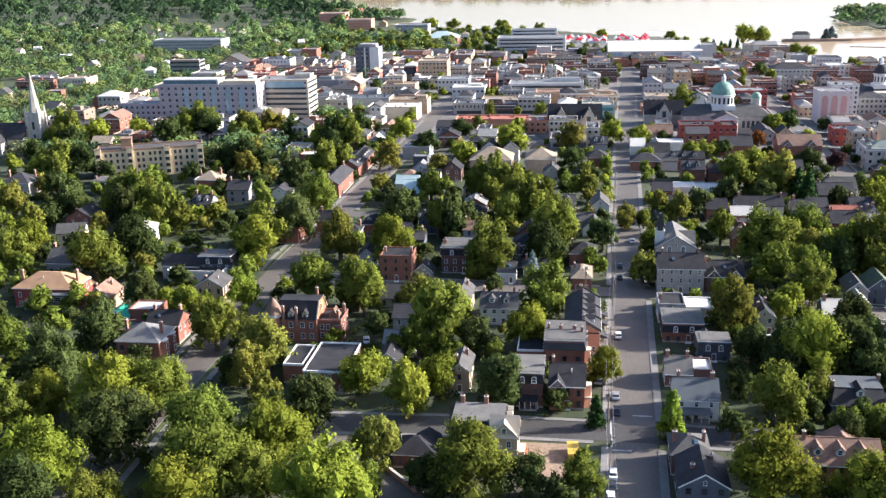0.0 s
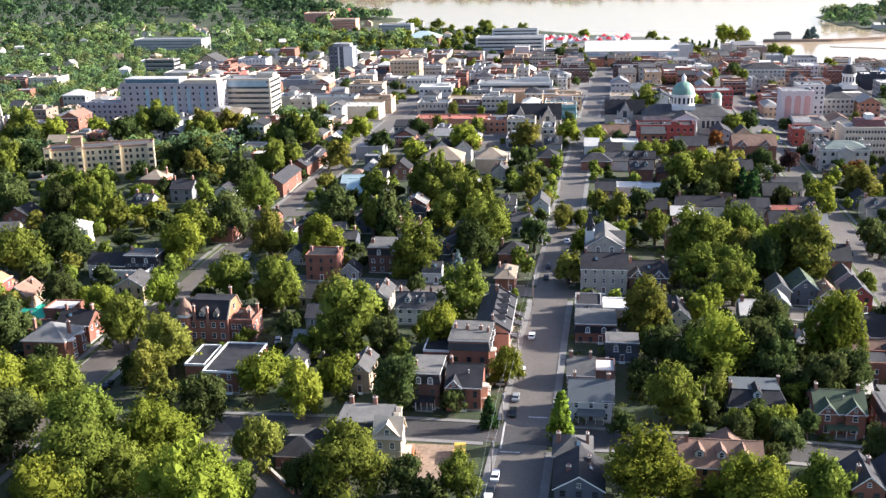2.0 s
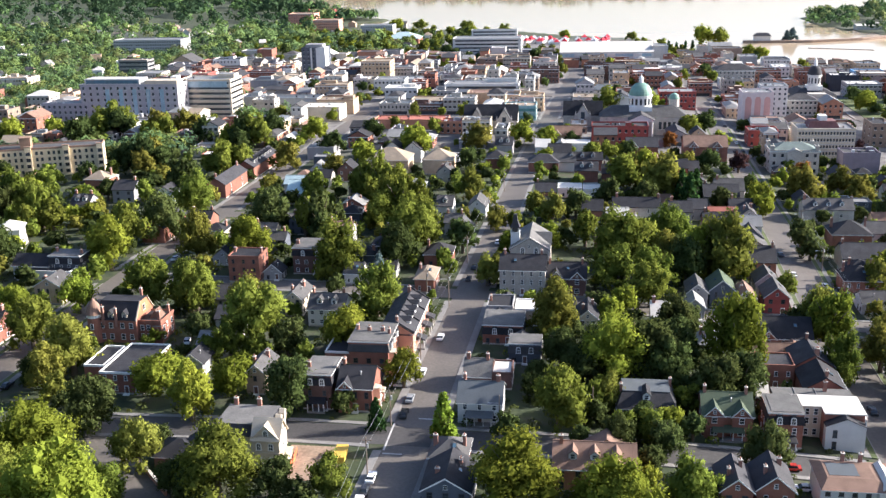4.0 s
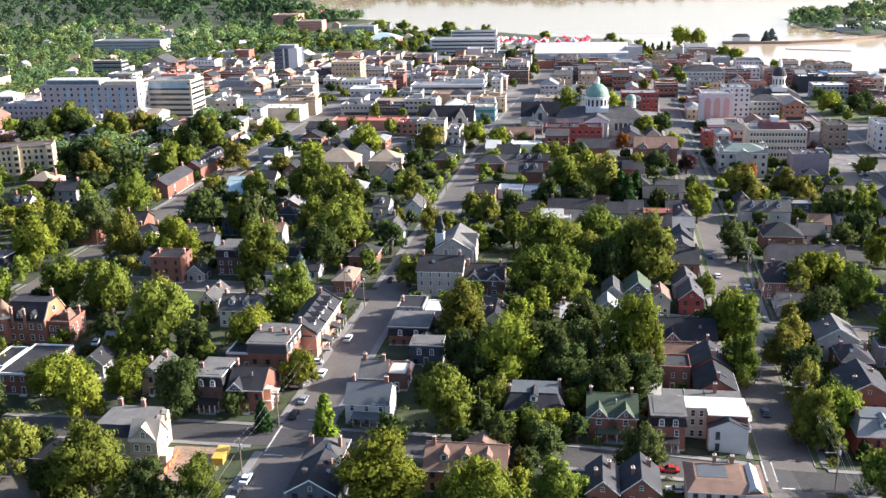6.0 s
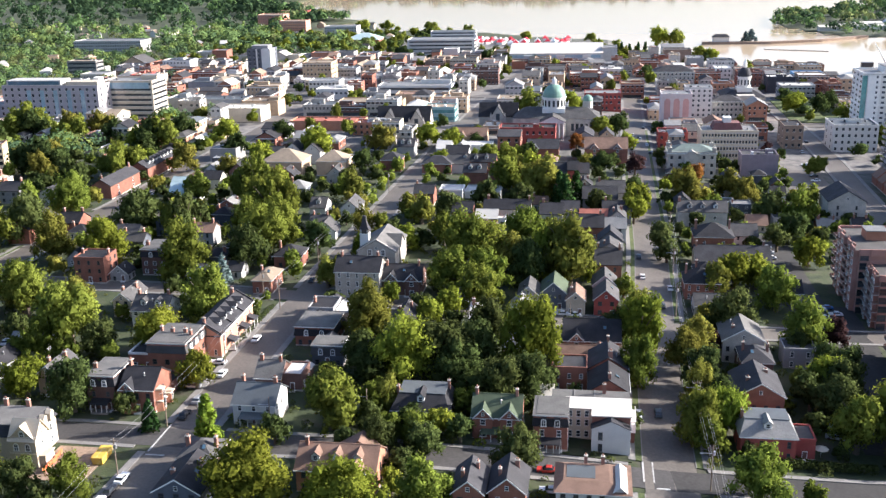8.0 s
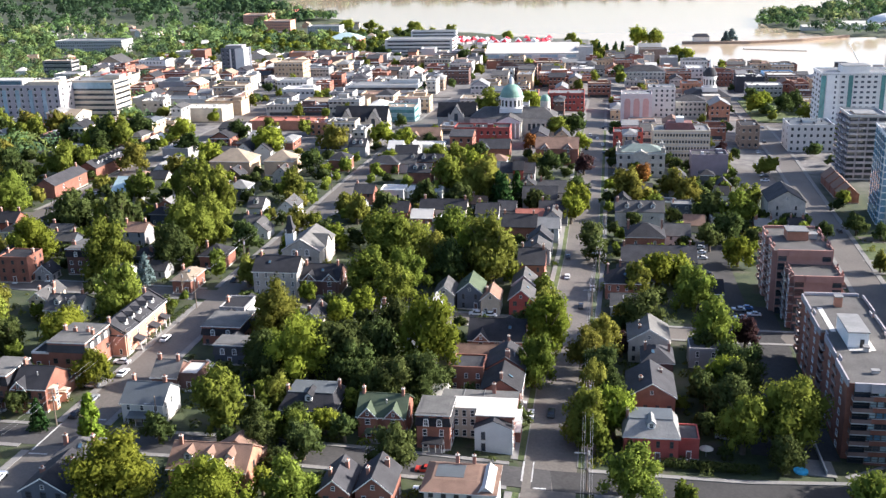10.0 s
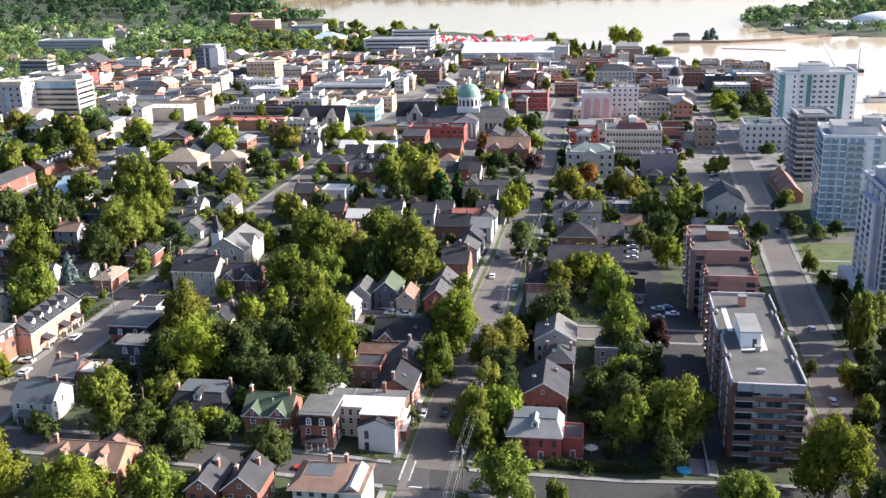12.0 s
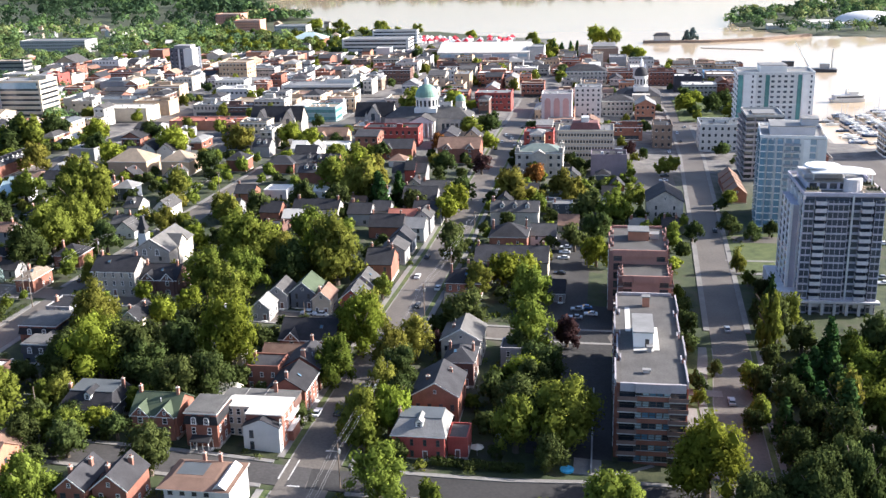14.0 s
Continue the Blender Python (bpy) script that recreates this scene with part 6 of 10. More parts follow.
tree(-179.7, 477.8, 7.0, 16.0, "d")
tree(-163.5, 549.1, 8.0, 18.1, "d")
tree(-137.5, 536.6, 13.9, 25.8, "g")
tree(-125.1, 471.6, 11.5, 23.6, "g")
tree(-127.2, 561.3, 8.1, 18.3, "d")
tree(-104.4, 561.6, 7.1, 16.0, "y")
tree(-98.0, 484.8, 7.3, 16.5, "o")
tree(-110.4, 395.6, 9.8, 22.0, "g")
tree(-111.4, 364.9, 8.6, 19.6, "d")
tree(-121.2, 357.0, 8.5, 19.3, "g")
tree(-131.4, 435.9, 8.9, 20.3, "d")
tree(-149.9, 438.3, 4.1, 9.4, "d")
tree(-162.5, 424.7, 4.6, 10.3, "d")
tree(-149.9, 385.9, 4.6, 10.5, "y")
tree(-188.7, 458.4, 4.9, 11.1, "d")
tree(-88.2, 341.6, 8.1, 18.4, "o")
tree(-69.9, 342.7, 8.1, 18.3, "y")
tree(-86.0, 294.2, 7.4, 16.9, "g")
tree(-70.9, 291.5, 8.4, 19.0, "g")
tree(-67.5, 287.5, 6.6, 18.0, "g")
tree(-50.0, 283.5, 6.7, 15.1, "o")
tree(-40.7, 263.7, 9.1, 20.7, "g")
tree(-34.2, 328.5, 8.6, 19.5, "g")
tree(-71.8, 376.7, 8.3, 18.9, "d")
tree(-51.4, 373.5, 10.8, 22.9, "d")
tree(-67.5, 425.7, 6.9, 15.6, "g")
tree(-38.4, 425.7, 12.6, 24.6, "g")
tree(-23.8, 389.6, 12.9, 24.9, "g")
tree(-10.8, 365.1, 7.9, 18.0, "g")
tree(-15.5, 338.1, 8.2, 18.6, "d")
tree(-12.9, 292.6, 7.7, 17.4, "g")
tree(-16.6, 266.6, 6.3, 14.3, "y")
tree(-61.0, 493.9, 7.0, 16.0, "y")
tree(-71.2, 474.6, 5.4, 12.4, "o")
tree(-84.9, 523.1, 6.6, 14.9, "d")
tree(-68.9, 561.5, 6.4, 14.4, "d")
tree(-38.9, 519.0, 8.8, 19.9, "y")
tree(-8.0, 534.3, 7.8, 17.6, "o")
tree(-7.4, 487.9, 6.0, 13.7, "d")
tree(0.1, 435.0, 6.4, 14.5, "o")
tree(5.7, 397.1, 2.9, 6.7, "d")
tree(-31.0, 260.5, 5.3, 12.0, "d")
tree(-46.0, 256.3, 5.6, 12.6, "g")
tree(-56.8, 233.1, 6.1, 12.9, "y")
tree(-43.0, 220.4, 6.7, 15.3, "y")
tree(-37.6, 234.8, 5.4, 12.3, "y")
tree(-21.3, 227.7, 6.8, 15.5, "d")
tree(-45.7, 196.3, 6.2, 13.1, "o")
tree(-64.9, 214.4, 6.7, 14.3, "d")
tree(-24.6, 187.6, 8.6, 17.0, "g")
tree(-12.3, 187.7, 4.6, 10.5, "d")
tree(-1.5, 188.2, 4.8, 10.9, "g")
tree(4.0, 243.2, 4.9, 11.1, "y")
tree(1.7, 219.9, 2.6, 8.2, "c")
tree(-6.5, 184.8, 3.4, 7.7, "d")
tree(-28.8, 184.4, 4.6, 10.4, "d")
tree(-34.5, 187.6, 4.0, 9.0, "d")
tree(18.4, 213.6, 3.5, 13.2, "f")
tree(37.3, 239.1, 3.6, 8.0, "d")
tree(43.5, 225.9, 6.5, 14.9, "g")
tree(32.6, 217.1, 3.6, 8.1, "d")
tree(57.0, 251.6, 8.9, 20.2, "y")
tree(72.6, 264.5, 7.2, 16.3, "d")
tree(36.0, 189.0, 8.8, 16.8, "y")
tree(55.4, 187.0, 8.1, 14.7, "y")
tree(57.7, 220.7, 3.8, 8.7, "g")
tree(64.2, 221.2, 4.4, 9.8, "g")
tree(39.9, 279.9, 7.6, 17.4, "o")
tree(60.4, 301.7, 4.8, 10.8, "y")
tree(42.9, 259.6, 5.4, 12.4, "d")
tree(52.2, 260.3, 5.9, 13.5, "d")
tree(51.5, 234.4, 4.0, 9.3, "g")
tree(48.4, 217.5, 2.5, 5.7, "d")
tree(35.7, 400.8, 5.4, 12.3, "o")
tree(35.8, 366.4, 5.0, 11.3, "y")
tree(28.6, 409.2, 4.6, 10.4, "o")
tree(19.4, 327.2, 4.5, 10.2, "o")
tree(21.8, 388.6, 4.0, 9.0, "g")
tree(48.8, 370.7, 6.2, 14.2, "g")
tree(58.9, 350.6, 8.6, 19.6, "g")
tree(59.4, 320.3, 6.9, 15.6, "g")
tree(68.9, 310.8, 7.0, 15.8, "g")
tree(70.3, 474.0, 6.8, 15.4, "g")
tree(82.0, 442.1, 10.2, 22.7, "o")
tree(91.3, 430.1, 5.7, 17.6, "c")
tree(86.9, 345.5, 11.5, 23.9, "y")
tree(75.5, 353.3, 5.9, 13.5, "d")
tree(44.8, 409.3, 5.9, 13.5, "d")
tree(58.9, 521.5, 4.6, 10.4, "g")
tree(68.8, 529.8, 4.7, 10.6, "d")
tree(27.4, 546.9, 6.1, 13.8, "y")
tree(33.0, 515.0, 3.4, 7.8, "d")
tree(54.5, 236.0, 4.5, 10.4, "o")
tree(64.2, 255.0, 8.6, 19.4, "d")
tree(81.1, 243.5, 6.9, 15.4, "d")
tree(87.6, 263.5, 7.4, 23.5, "y")
tree(95.3, 341.5, 10.2, 25.0, "o")
tree(82.0, 336.0, 6.4, 16.0, "d")
tree(75.4, 347.5, 6.5, 14.8, "o")
tree(78.5, 369.5, 7.8, 17.6, "g")
tree(67.1, 349.7, 8.5, 19.3, "g")
tree(69.9, 324.6, 7.2, 16.4, "g")
tree(-18.3, 323.1, 3.4, 10.4, "b")
tree(-11.6, 350.3, 9.2, 20.8, "g")
tree(5.2, 357.2, 6.1, 13.8, "d")
tree(17.4, 322.6, 4.8, 10.8, "o")
tree(22.9, 354.9, 4.8, 10.9, "y")
tree(14.8, 387.3, 4.8, 10.9, "o")
tree(40.8, 311.1, 3.2, 7.2, "y")
tree(56.0, 291.1, 4.9, 11.1, "y")
tree(116.6, 287.0, 7.6, 19.8, "y")
tree(113.0, 332.4, 4.0, 9.1, "g")
tree(116.4, 299.0, 6.0, 16.0, "o")
tree(87.2, 248.0, 5.8, 15.5, "d")
tree(132.1, 289.5, 5.6, 12.8, "o")
tree(150.8, 355.8, 6.6, 14.7, "y")
tree(143.4, 306.9, 7.5, 16.9, "d")
tree(143.1, 342.7, 5.6, 12.6, "o")
tree(129.6, 376.9, 5.1, 11.5, "d")
tree(87.6, 212.4, 5.8, 13.0, "d")
tree(73.7, 225.3, 3.4, 7.5, "d")
tree(127.8, 239.4, 5.4, 14.6, "g")
tree(130.2, 233.8, 4.2, 9.6, "g")
tree(134.4, 243.2, 5.2, 15.0, "y")
tree(62.7, 199.7, 2.5, 7.3, "y")
tree(70.9, 193.4, 6.2, 13.4, "g")
tree(61.9, 224.6, 4.1, 9.3, "d")
tree(68.6, 226.9, 3.4, 7.6, "y")
tree(56.4, 215.1, 4.4, 10.1, "d")
tree(66.7, 215.4, 4.5, 10.0, "d")
tree(69.9, 250.3, 6.5, 14.7, "d")
tree(47.8, 248.2, 5.6, 12.9, "d")
tree(73.5, 283.3, 6.3, 14.4, "d")
tree(99.0, 252.6, 2.5, 5.8, "d")
tree(129.6, 256.5, 4.8, 13.0, "o")
tree(134.6, 253.4, 5.2, 12.5, "d")
tree(131.6, 268.5, 5.0, 13.5, "d")
tree(138.0, 213.8, 6.2, 14.0, "g")
tree(149.1, 213.4, 3.5, 8.0, "g")
tree(114.6, 265.6, 5.2, 15.5, "g")
tree(128.3, 277.8, 5.6, 13.9, "o")
tree(137.5, 293.1, 3.2, 7.3, "p")
tree(176.4, 246.8, 9.0, 20.2, "g")
tree(172.6, 236.6, 4.6, 10.4, "d")
tree(163.8, 272.7, 5.3, 12.1, "y")
tree(157.4, 271.8, 3.9, 8.8, "g")
tree(164.4, 301.6, 7.3, 16.6, "g")
tree(173.9, 310.0, 4.4, 9.8, "p")
tree(161.7, 336.8, 7.3, 16.5, "g")
tree(158.5, 357.8, 6.2, 13.9, "y")
tree(181.5, 389.1, 5.8, 13.2, "y")
tree(173.1, 405.0, 5.2, 11.8, "d")
tree(187.0, 213.3, 6.6, 15.0, "g")
tree(207.4, 231.2, 9.0, 20.3, "y")
tree(209.8, 277.7, 2.2, 5.3, "g")
tree(224.2, 289.9, 3.9, 9.0, "g")
tree(223.9, 268.5, 4.2, 9.6, "g")
tree(128.0, 386.5, 5.7, 12.9, "d")
tree(169.7, 279.5, 6.0, 13.6, "d")
# Added dark tree, filling in for the deep shade round the tall one
tree(164.0, 258.4, 6.4, 14.0, "d")
tree(138.4, 232.6, 2.6, 5.7, "d")
tree(228.5, 221.5, 8.0, 18.0, "d")
tree(216.5, 218.5, 6.6, 15.5, "d")
tree(236.0, 262.5, 5.0, 13.0, "d")
tree(231.0, 275.0, 4.4, 11.5, "d")
tree(243.5, 277.0, 4.2, 14.0, "c")
tree(229.0, 247.0, 5.0, 12.0, "d")
tree(247.0, 283.0, 5.0, 12.0, "g")
# Second added dark tree in place of that shade
tree(166.8, 268.0, 6.0, 13.4, "d")
tree(75.9, 462.7, 11.7, 24.0, "o")
tree(64.6, 455.2, 8.5, 19.3, "g")
tree(95.5, 448.1, 4.9, 15.2, "c")
tree(104.8, 433.3, 5.7, 12.9, "d")
tree(13.6, 555.5, 6.8, 15.4, "y")
tree(121.2, 441.4, 6.2, 14.2, "y")
tree(143.6, 466.7, 8.0, 18.2, "o")
tree(151.2, 505.8, 5.4, 12.4, "r")
tree(165.2, 485.6, 6.2, 14.1, "o")
tree(105.7, 503.9, 6.0, 13.7, "d")
tree(120.5, 571.6, 5.6, 12.6, "y")
tree(123.4, 517.7, 5.6, 12.7, "p")
tree(106.0, 601.0, 6.5, 14.7, "g")
tree(116.5, 611.6, 7.2, 16.5, "d")
tree(51.6, 510.0, 5.6, 12.8, "g")
tree(57.6, 429.3, 6.2, 14.0, "d")
tree(41.3, 551.2, 4.3, 9.7, "d")
tree(137.2, 414.0, 3.2, 7.1, "d")
tree(78.7, 413.8, 3.2, 7.3, "d")
tree(65.4, 528.4, 4.1, 9.2, "g")
tree(93.8, 568.0, 4.3, 9.8, "r")
tree(176.9, 447.2, 7.1, 16.2, "d")
tree(188.4, 442.9, 7.0, 16.1, "g")
tree(197.1, 472.8, 5.5, 12.6, "g")
tree(181.7, 418.7, 6.3, 14.2, "d")
tree(171.0, 475.2, 6.1, 13.8, "o")
tree(191.3, 413.8, 4.4, 10.0, "d")
tree(213.9, 545.2, 4.3, 9.8, "g")
tree(197.9, 589.3, 3.7, 8.5, "p")
tree(204.8, 585.1, 3.1, 7.1, "d")
tree(88.7, 437.4, 5.2, 16.3, "c")
tree(72.7, 426.9, 5.7, 12.8, "d")
tree(29.3, 500.1, 5.0, 11.4, "y")
tree(119.6, 425.5, 5.6, 12.6, "y")
tree(121.0, 465.7, 5.6, 12.6, "d")
tree(72.9, 576.1, 5.1, 11.5, "d")
tree(86.0, 672.8, 8.0, 18.2, "y")
tree(61.7, 665.2, 8.0, 18.1, "g")
tree(245.1, 292.2, 4.6, 14.2, "c")
tree(254.2, 307.3, 5.5, 12.3, "g")
tree(228.5, 261.1, 3.8, 11.9, "c")
tree(240.8, 292.5, 4.0, 12.3, "c")
tree(255.1, 291.6, 5.7, 13.1, "g")
tree(241.6, 256.8, 6.1, 19.0, "c")
tree(232.7, 253.6, 3.5, 7.8, "g")
tree(235.5, 235.0, 6.8, 15.5, "d")
tree(244.8, 244.9, 5.8, 13.3, "d")
tree(226.9, 286.6, 4.6, 10.3, "d")
tree(231.7, 303.8, 4.1, 9.4, "d")
tree(215.6, 298.1, 2.2, 5.3, "d")
tree(219.4, 429.3, 3.9, 8.8, "d")
tree(235.2, 440.0, 4.6, 10.5, "d")
tree(240.3, 487.0, 3.7, 8.7, "g")
tree(232.6, 392.0, 3.7, 8.5, "o")
tree(250.9, 439.3, 3.3, 7.3, "d")
tree(219.2, 551.9, 4.7, 10.6, "g")
tree(238.8, 739.8, 7.0, 16.0, "y")
tree(247.4, 769.6, 5.6, 12.9, "y")
tree(264.5, 751.6, 7.1, 16.1, "d")
tree(255.8, 737.5, 6.9, 15.9, "d")
tree(243.3, 434.3, 3.7, 8.2, "d")
tree(235.7, 477.8, 3.1, 6.8, "d")
tree(249.9, 315.8, 3.9, 12.2, "c")
tree(242.5, 318.1, 4.7, 10.6, "d")
tree(235.2, 292.9, 4.0, 9.0, "d")
tree(237.7, 268.6, 4.2, 13.1, "c")
tree(252.2, 267.9, 5.6, 12.6, "g")
tree(221.1, 264.1, 3.3, 7.6, "d")

# ---- cars ----
car(161.2, 249.6, "s", 1, -12)
car(-63.0, 267.1, "w", 0, 14)
car(-52.4, 264.8, "b", 1, 8)
car(5.1, 197.6, "w", 0)
car(4.8, 192.5, "k", 0)
car(4.4, 188.0, "w", 0)
car(7.3, 251.8, "w", 0)
car(8.6, 276.0, "w", 0)
car(6.7, 227.8, "k", 0)
car(6.8, 236.0, "s", 0)
car(16.6, 370.2, "w", 0)
car(10.7, 327.8, "k", 0)
car(11.1, 340.0, "k", 0)
car(-97.4, 342.5, "w", 0)
car(-137.9, 248.5, "w", 1)
car(-134.2, 251.2, "k", 1)
car(-98.6, 233.9, "k", 0)
car(-96.1, 432.4, "w", 1)
car(-96.5, 440.7, "w", 1)
car(-53.8, 263.2, "b", 1)
car(-52.6, 265.8, "w", 1)
car(2.4, 243.7, "s", 1)
car(1.2, 247.0, "k", 1)
car(3.6, 258.9, "w", 1)
car(114.5, 249.0, "w", 0)
car(119.5, 251.0, "k", 0)
car(97.5, 312.8, "w", 1)
car(93.6, 312.6, "w", 1)
car(94.6, 208.4, "w", 1)
car(93.7, 216.7, "r", 1)
car(15.5, 332.6, "k", 0)
car(17.7, 325.2, "k", 0)
car(119.8, 379.4, "k", 0)
car(120.2, 356.7, "w", 0)
car(128.9, 347.6, "w", 0)
car(125.3, 329.0, "k", 0)
car(169.6, 408.7, "w", 1)
car(169.5, 402.0, "w", 1)
car(169.3, 394.8, "w", 1)
car(168.8, 376.5, "k", 1)
car(182.3, 443.5, "w", 1)
car(178.7, 343.8, "b", 1)
car(180.5, 338.3, "w", 1)
car(176.1, 341.6, "s", 1)
car(175.7, 334.0, "s", 1)
car(175.1, 324.1, "k", 1)
car(125.7, 621.7, "w", 0)
car(125.2, 600.0, "w", 0)
car(123.8, 579.7, "k", 0)
car(129.3, 616.2, "k", 0)
car(160.8, 254.1, "s", 1)
car(223.0, 333.5, "s", 0)
car(218.5, 281.1, "s", 0)
car(229.9, 445.1, "k", 0)
car(215.5, 571.5, "w", 1)
car(214.4, 557.7, "s", 1)
car(214.4, 544.6, "k", 1)
car(213.4, 534.5, "w", 1)
car(220.2, 606.2, "w", 0)
car(228.3, 636.9, "k", 0)
car(228.0, 664.0, "w", 0)
car(234.2, 683.9, "s", 0)
car(133.0, 596.5, "w", 0)
car(129.8, 611.9, "s", 0)
car(133.2, 649.3, "k", 0)
car(133.5, 573.1, "k", 0)
car(281.5, 383.1, "w", 1)
car(292.7, 431.9, "w", 1)
car(282.2, 389.3, "s", 1)


# ---- landmarks ----
def slab_tower(name, x, y, w, d, h, floors, label, wall, glass, columns, sides, balcony_cols=(), fins=(), side_balcony=False, trim=None, wf=0.8, hf=0.62, rail=None, blank=(), size=1.0, turn=0.0):
    """A tall block: core, a floor edge at every storey, glazing bay by bay, balconies with rails."""
    tw = thing(name, pose(x, y, land(x, y), 0, 0, turn) @ Matrix.Diagonal((size, size, size, 1)), label, "tower", "towers")
    fh = h / floors
    s = Shape()
    s.box(-w / 2 + 0.35, 0.35, -3, w / 2 - 0.35, d - 0.35, h)
    part("core", s, wall, tw)
    s = Shape()
    s.box(-w / 2, 0, -0.16, w / 2, d, 0.16)
    s.box(-w / 2 - 0.02, -0.02, 0.16, w / 2 + 0.02, 0.12, 0.5)
    s.box(w / 2 - 0.12, 0.12, 0.16, w / 2 + 0.02, d, 0.5)
    s.box(-w / 2 - 0.02, 0.12, 0.16, -w / 2 + 0.12, d, 0.5)
    edge = s.mesh("floor_edge", [trim or wall])
    bw = w / columns * 0.98
    s = Shape()
    s.box(-bw / 2, -1.5, -0.1, bw / 2, 0.1, 0.1, 0)
    s.box(-bw / 2, -1.5, 0.1, bw / 2, -1.42, 1.05, 1)
    s.box(-bw / 2, -1.42, 0.1, -bw / 2 + 0.08, 0.1, 1.05, 1)
    s.box(bw / 2 - 0.08, -1.42, 0.1, bw / 2, 0.1, 1.05, 1)
    bal = s.mesh("balcony", [trim or wall, rail or wall])
    for lv in range(floors):
        part("floor_edge", edge, None, tw, at=Matrix.Translation((0, 0, lv * fh + 0.1)))
        zc = (lv + 0.55) * fh
        for q in range(columns):
            u = (q - (columns - 1) / 2) * w / columns
            if q not in blank:
                part("window", pane_mesh(w / columns * wf, fh * hf, glass), None, tw, at=pose(u, 0.3, zc))
            if q in balcony_cols and lv:
                part("balcony", bal, None, tw, at=pose(u, 0.05, lv * fh + 0.1))
        for q in range(sides):
            u = (q - (sides - 1) / 2) * d / sides
            for side in ("l", "r"):
                if side == "r" and x > 215 and (q or x < 260):
                    continue
                part("window", pane_mesh(d / sides * wf * 0.75, fh * hf, glass), None, tw, at=face_pose(side, w, d, u, zc) @ pose(0, 0.3, 0))
                if side_balcony and lv and q % 2 == 0:
                    part("balcony", bal, None, tw, at=face_pose(side, w, d, u, lv * fh + 0.1) @ pose(0, 0.05, 0))
    for q, fw in fins:
        s = Shape()
        u = (q - columns / 2) * w / columns
        s.box(u - fw / 2, -0.28, -0.5, u + fw / 2, 0.4, h + 0.4)
        part("pier", s, TRIM, tw, "white vertical pier")
    r = Shape()
    r.box(-w / 2, 0, h, w / 2, d, h + 0.3, 0)
    parapet(tw, w, d, h + 0.2, 1.0, trim or wall)
    part("roof", r, ROOF["ltgrey"][0], tw)
    return tw


def roof_box(parent, x0, y0, x1, y1, z0, z1, wall, name="roof_house", label="rooftop plant house"):
    s = Shape()
    s.box(x0, y0, z0, x1, y1, z1, 0)
    s.box(x0 - 0.2, y0 - 0.2, z1, x1 + 0.2, y1 + 0.2, z1 + 0.25, 1)
    return part(name, s, [wall, ROOF["ltgrey"][0]], parent, label)


PALE = mat("pale_tower_concrete", (0.55, 0.53, 0.53), fine=2.5, var=0.14)
DULLPINK = mat("dull_pink_brick", (0.36, 0.2, 0.16), fine=7, var=0.2)
ROOFGREY = mat("grey_gravel_roof", (0.092, 0.086, 0.08), big=0.2, fine=4, var=0.3)


PALEBLIND = mat("pale_window_blinds", (0.3, 0.36, 0.36), rough=0.25, var=0.3, bump=0.0, spec=0.5, tint=0.25)
BALRAIL = mat("brown_balcony_rail", (0.17, 0.115, 0.1), rough=0.5, fine=6, var=0.25)


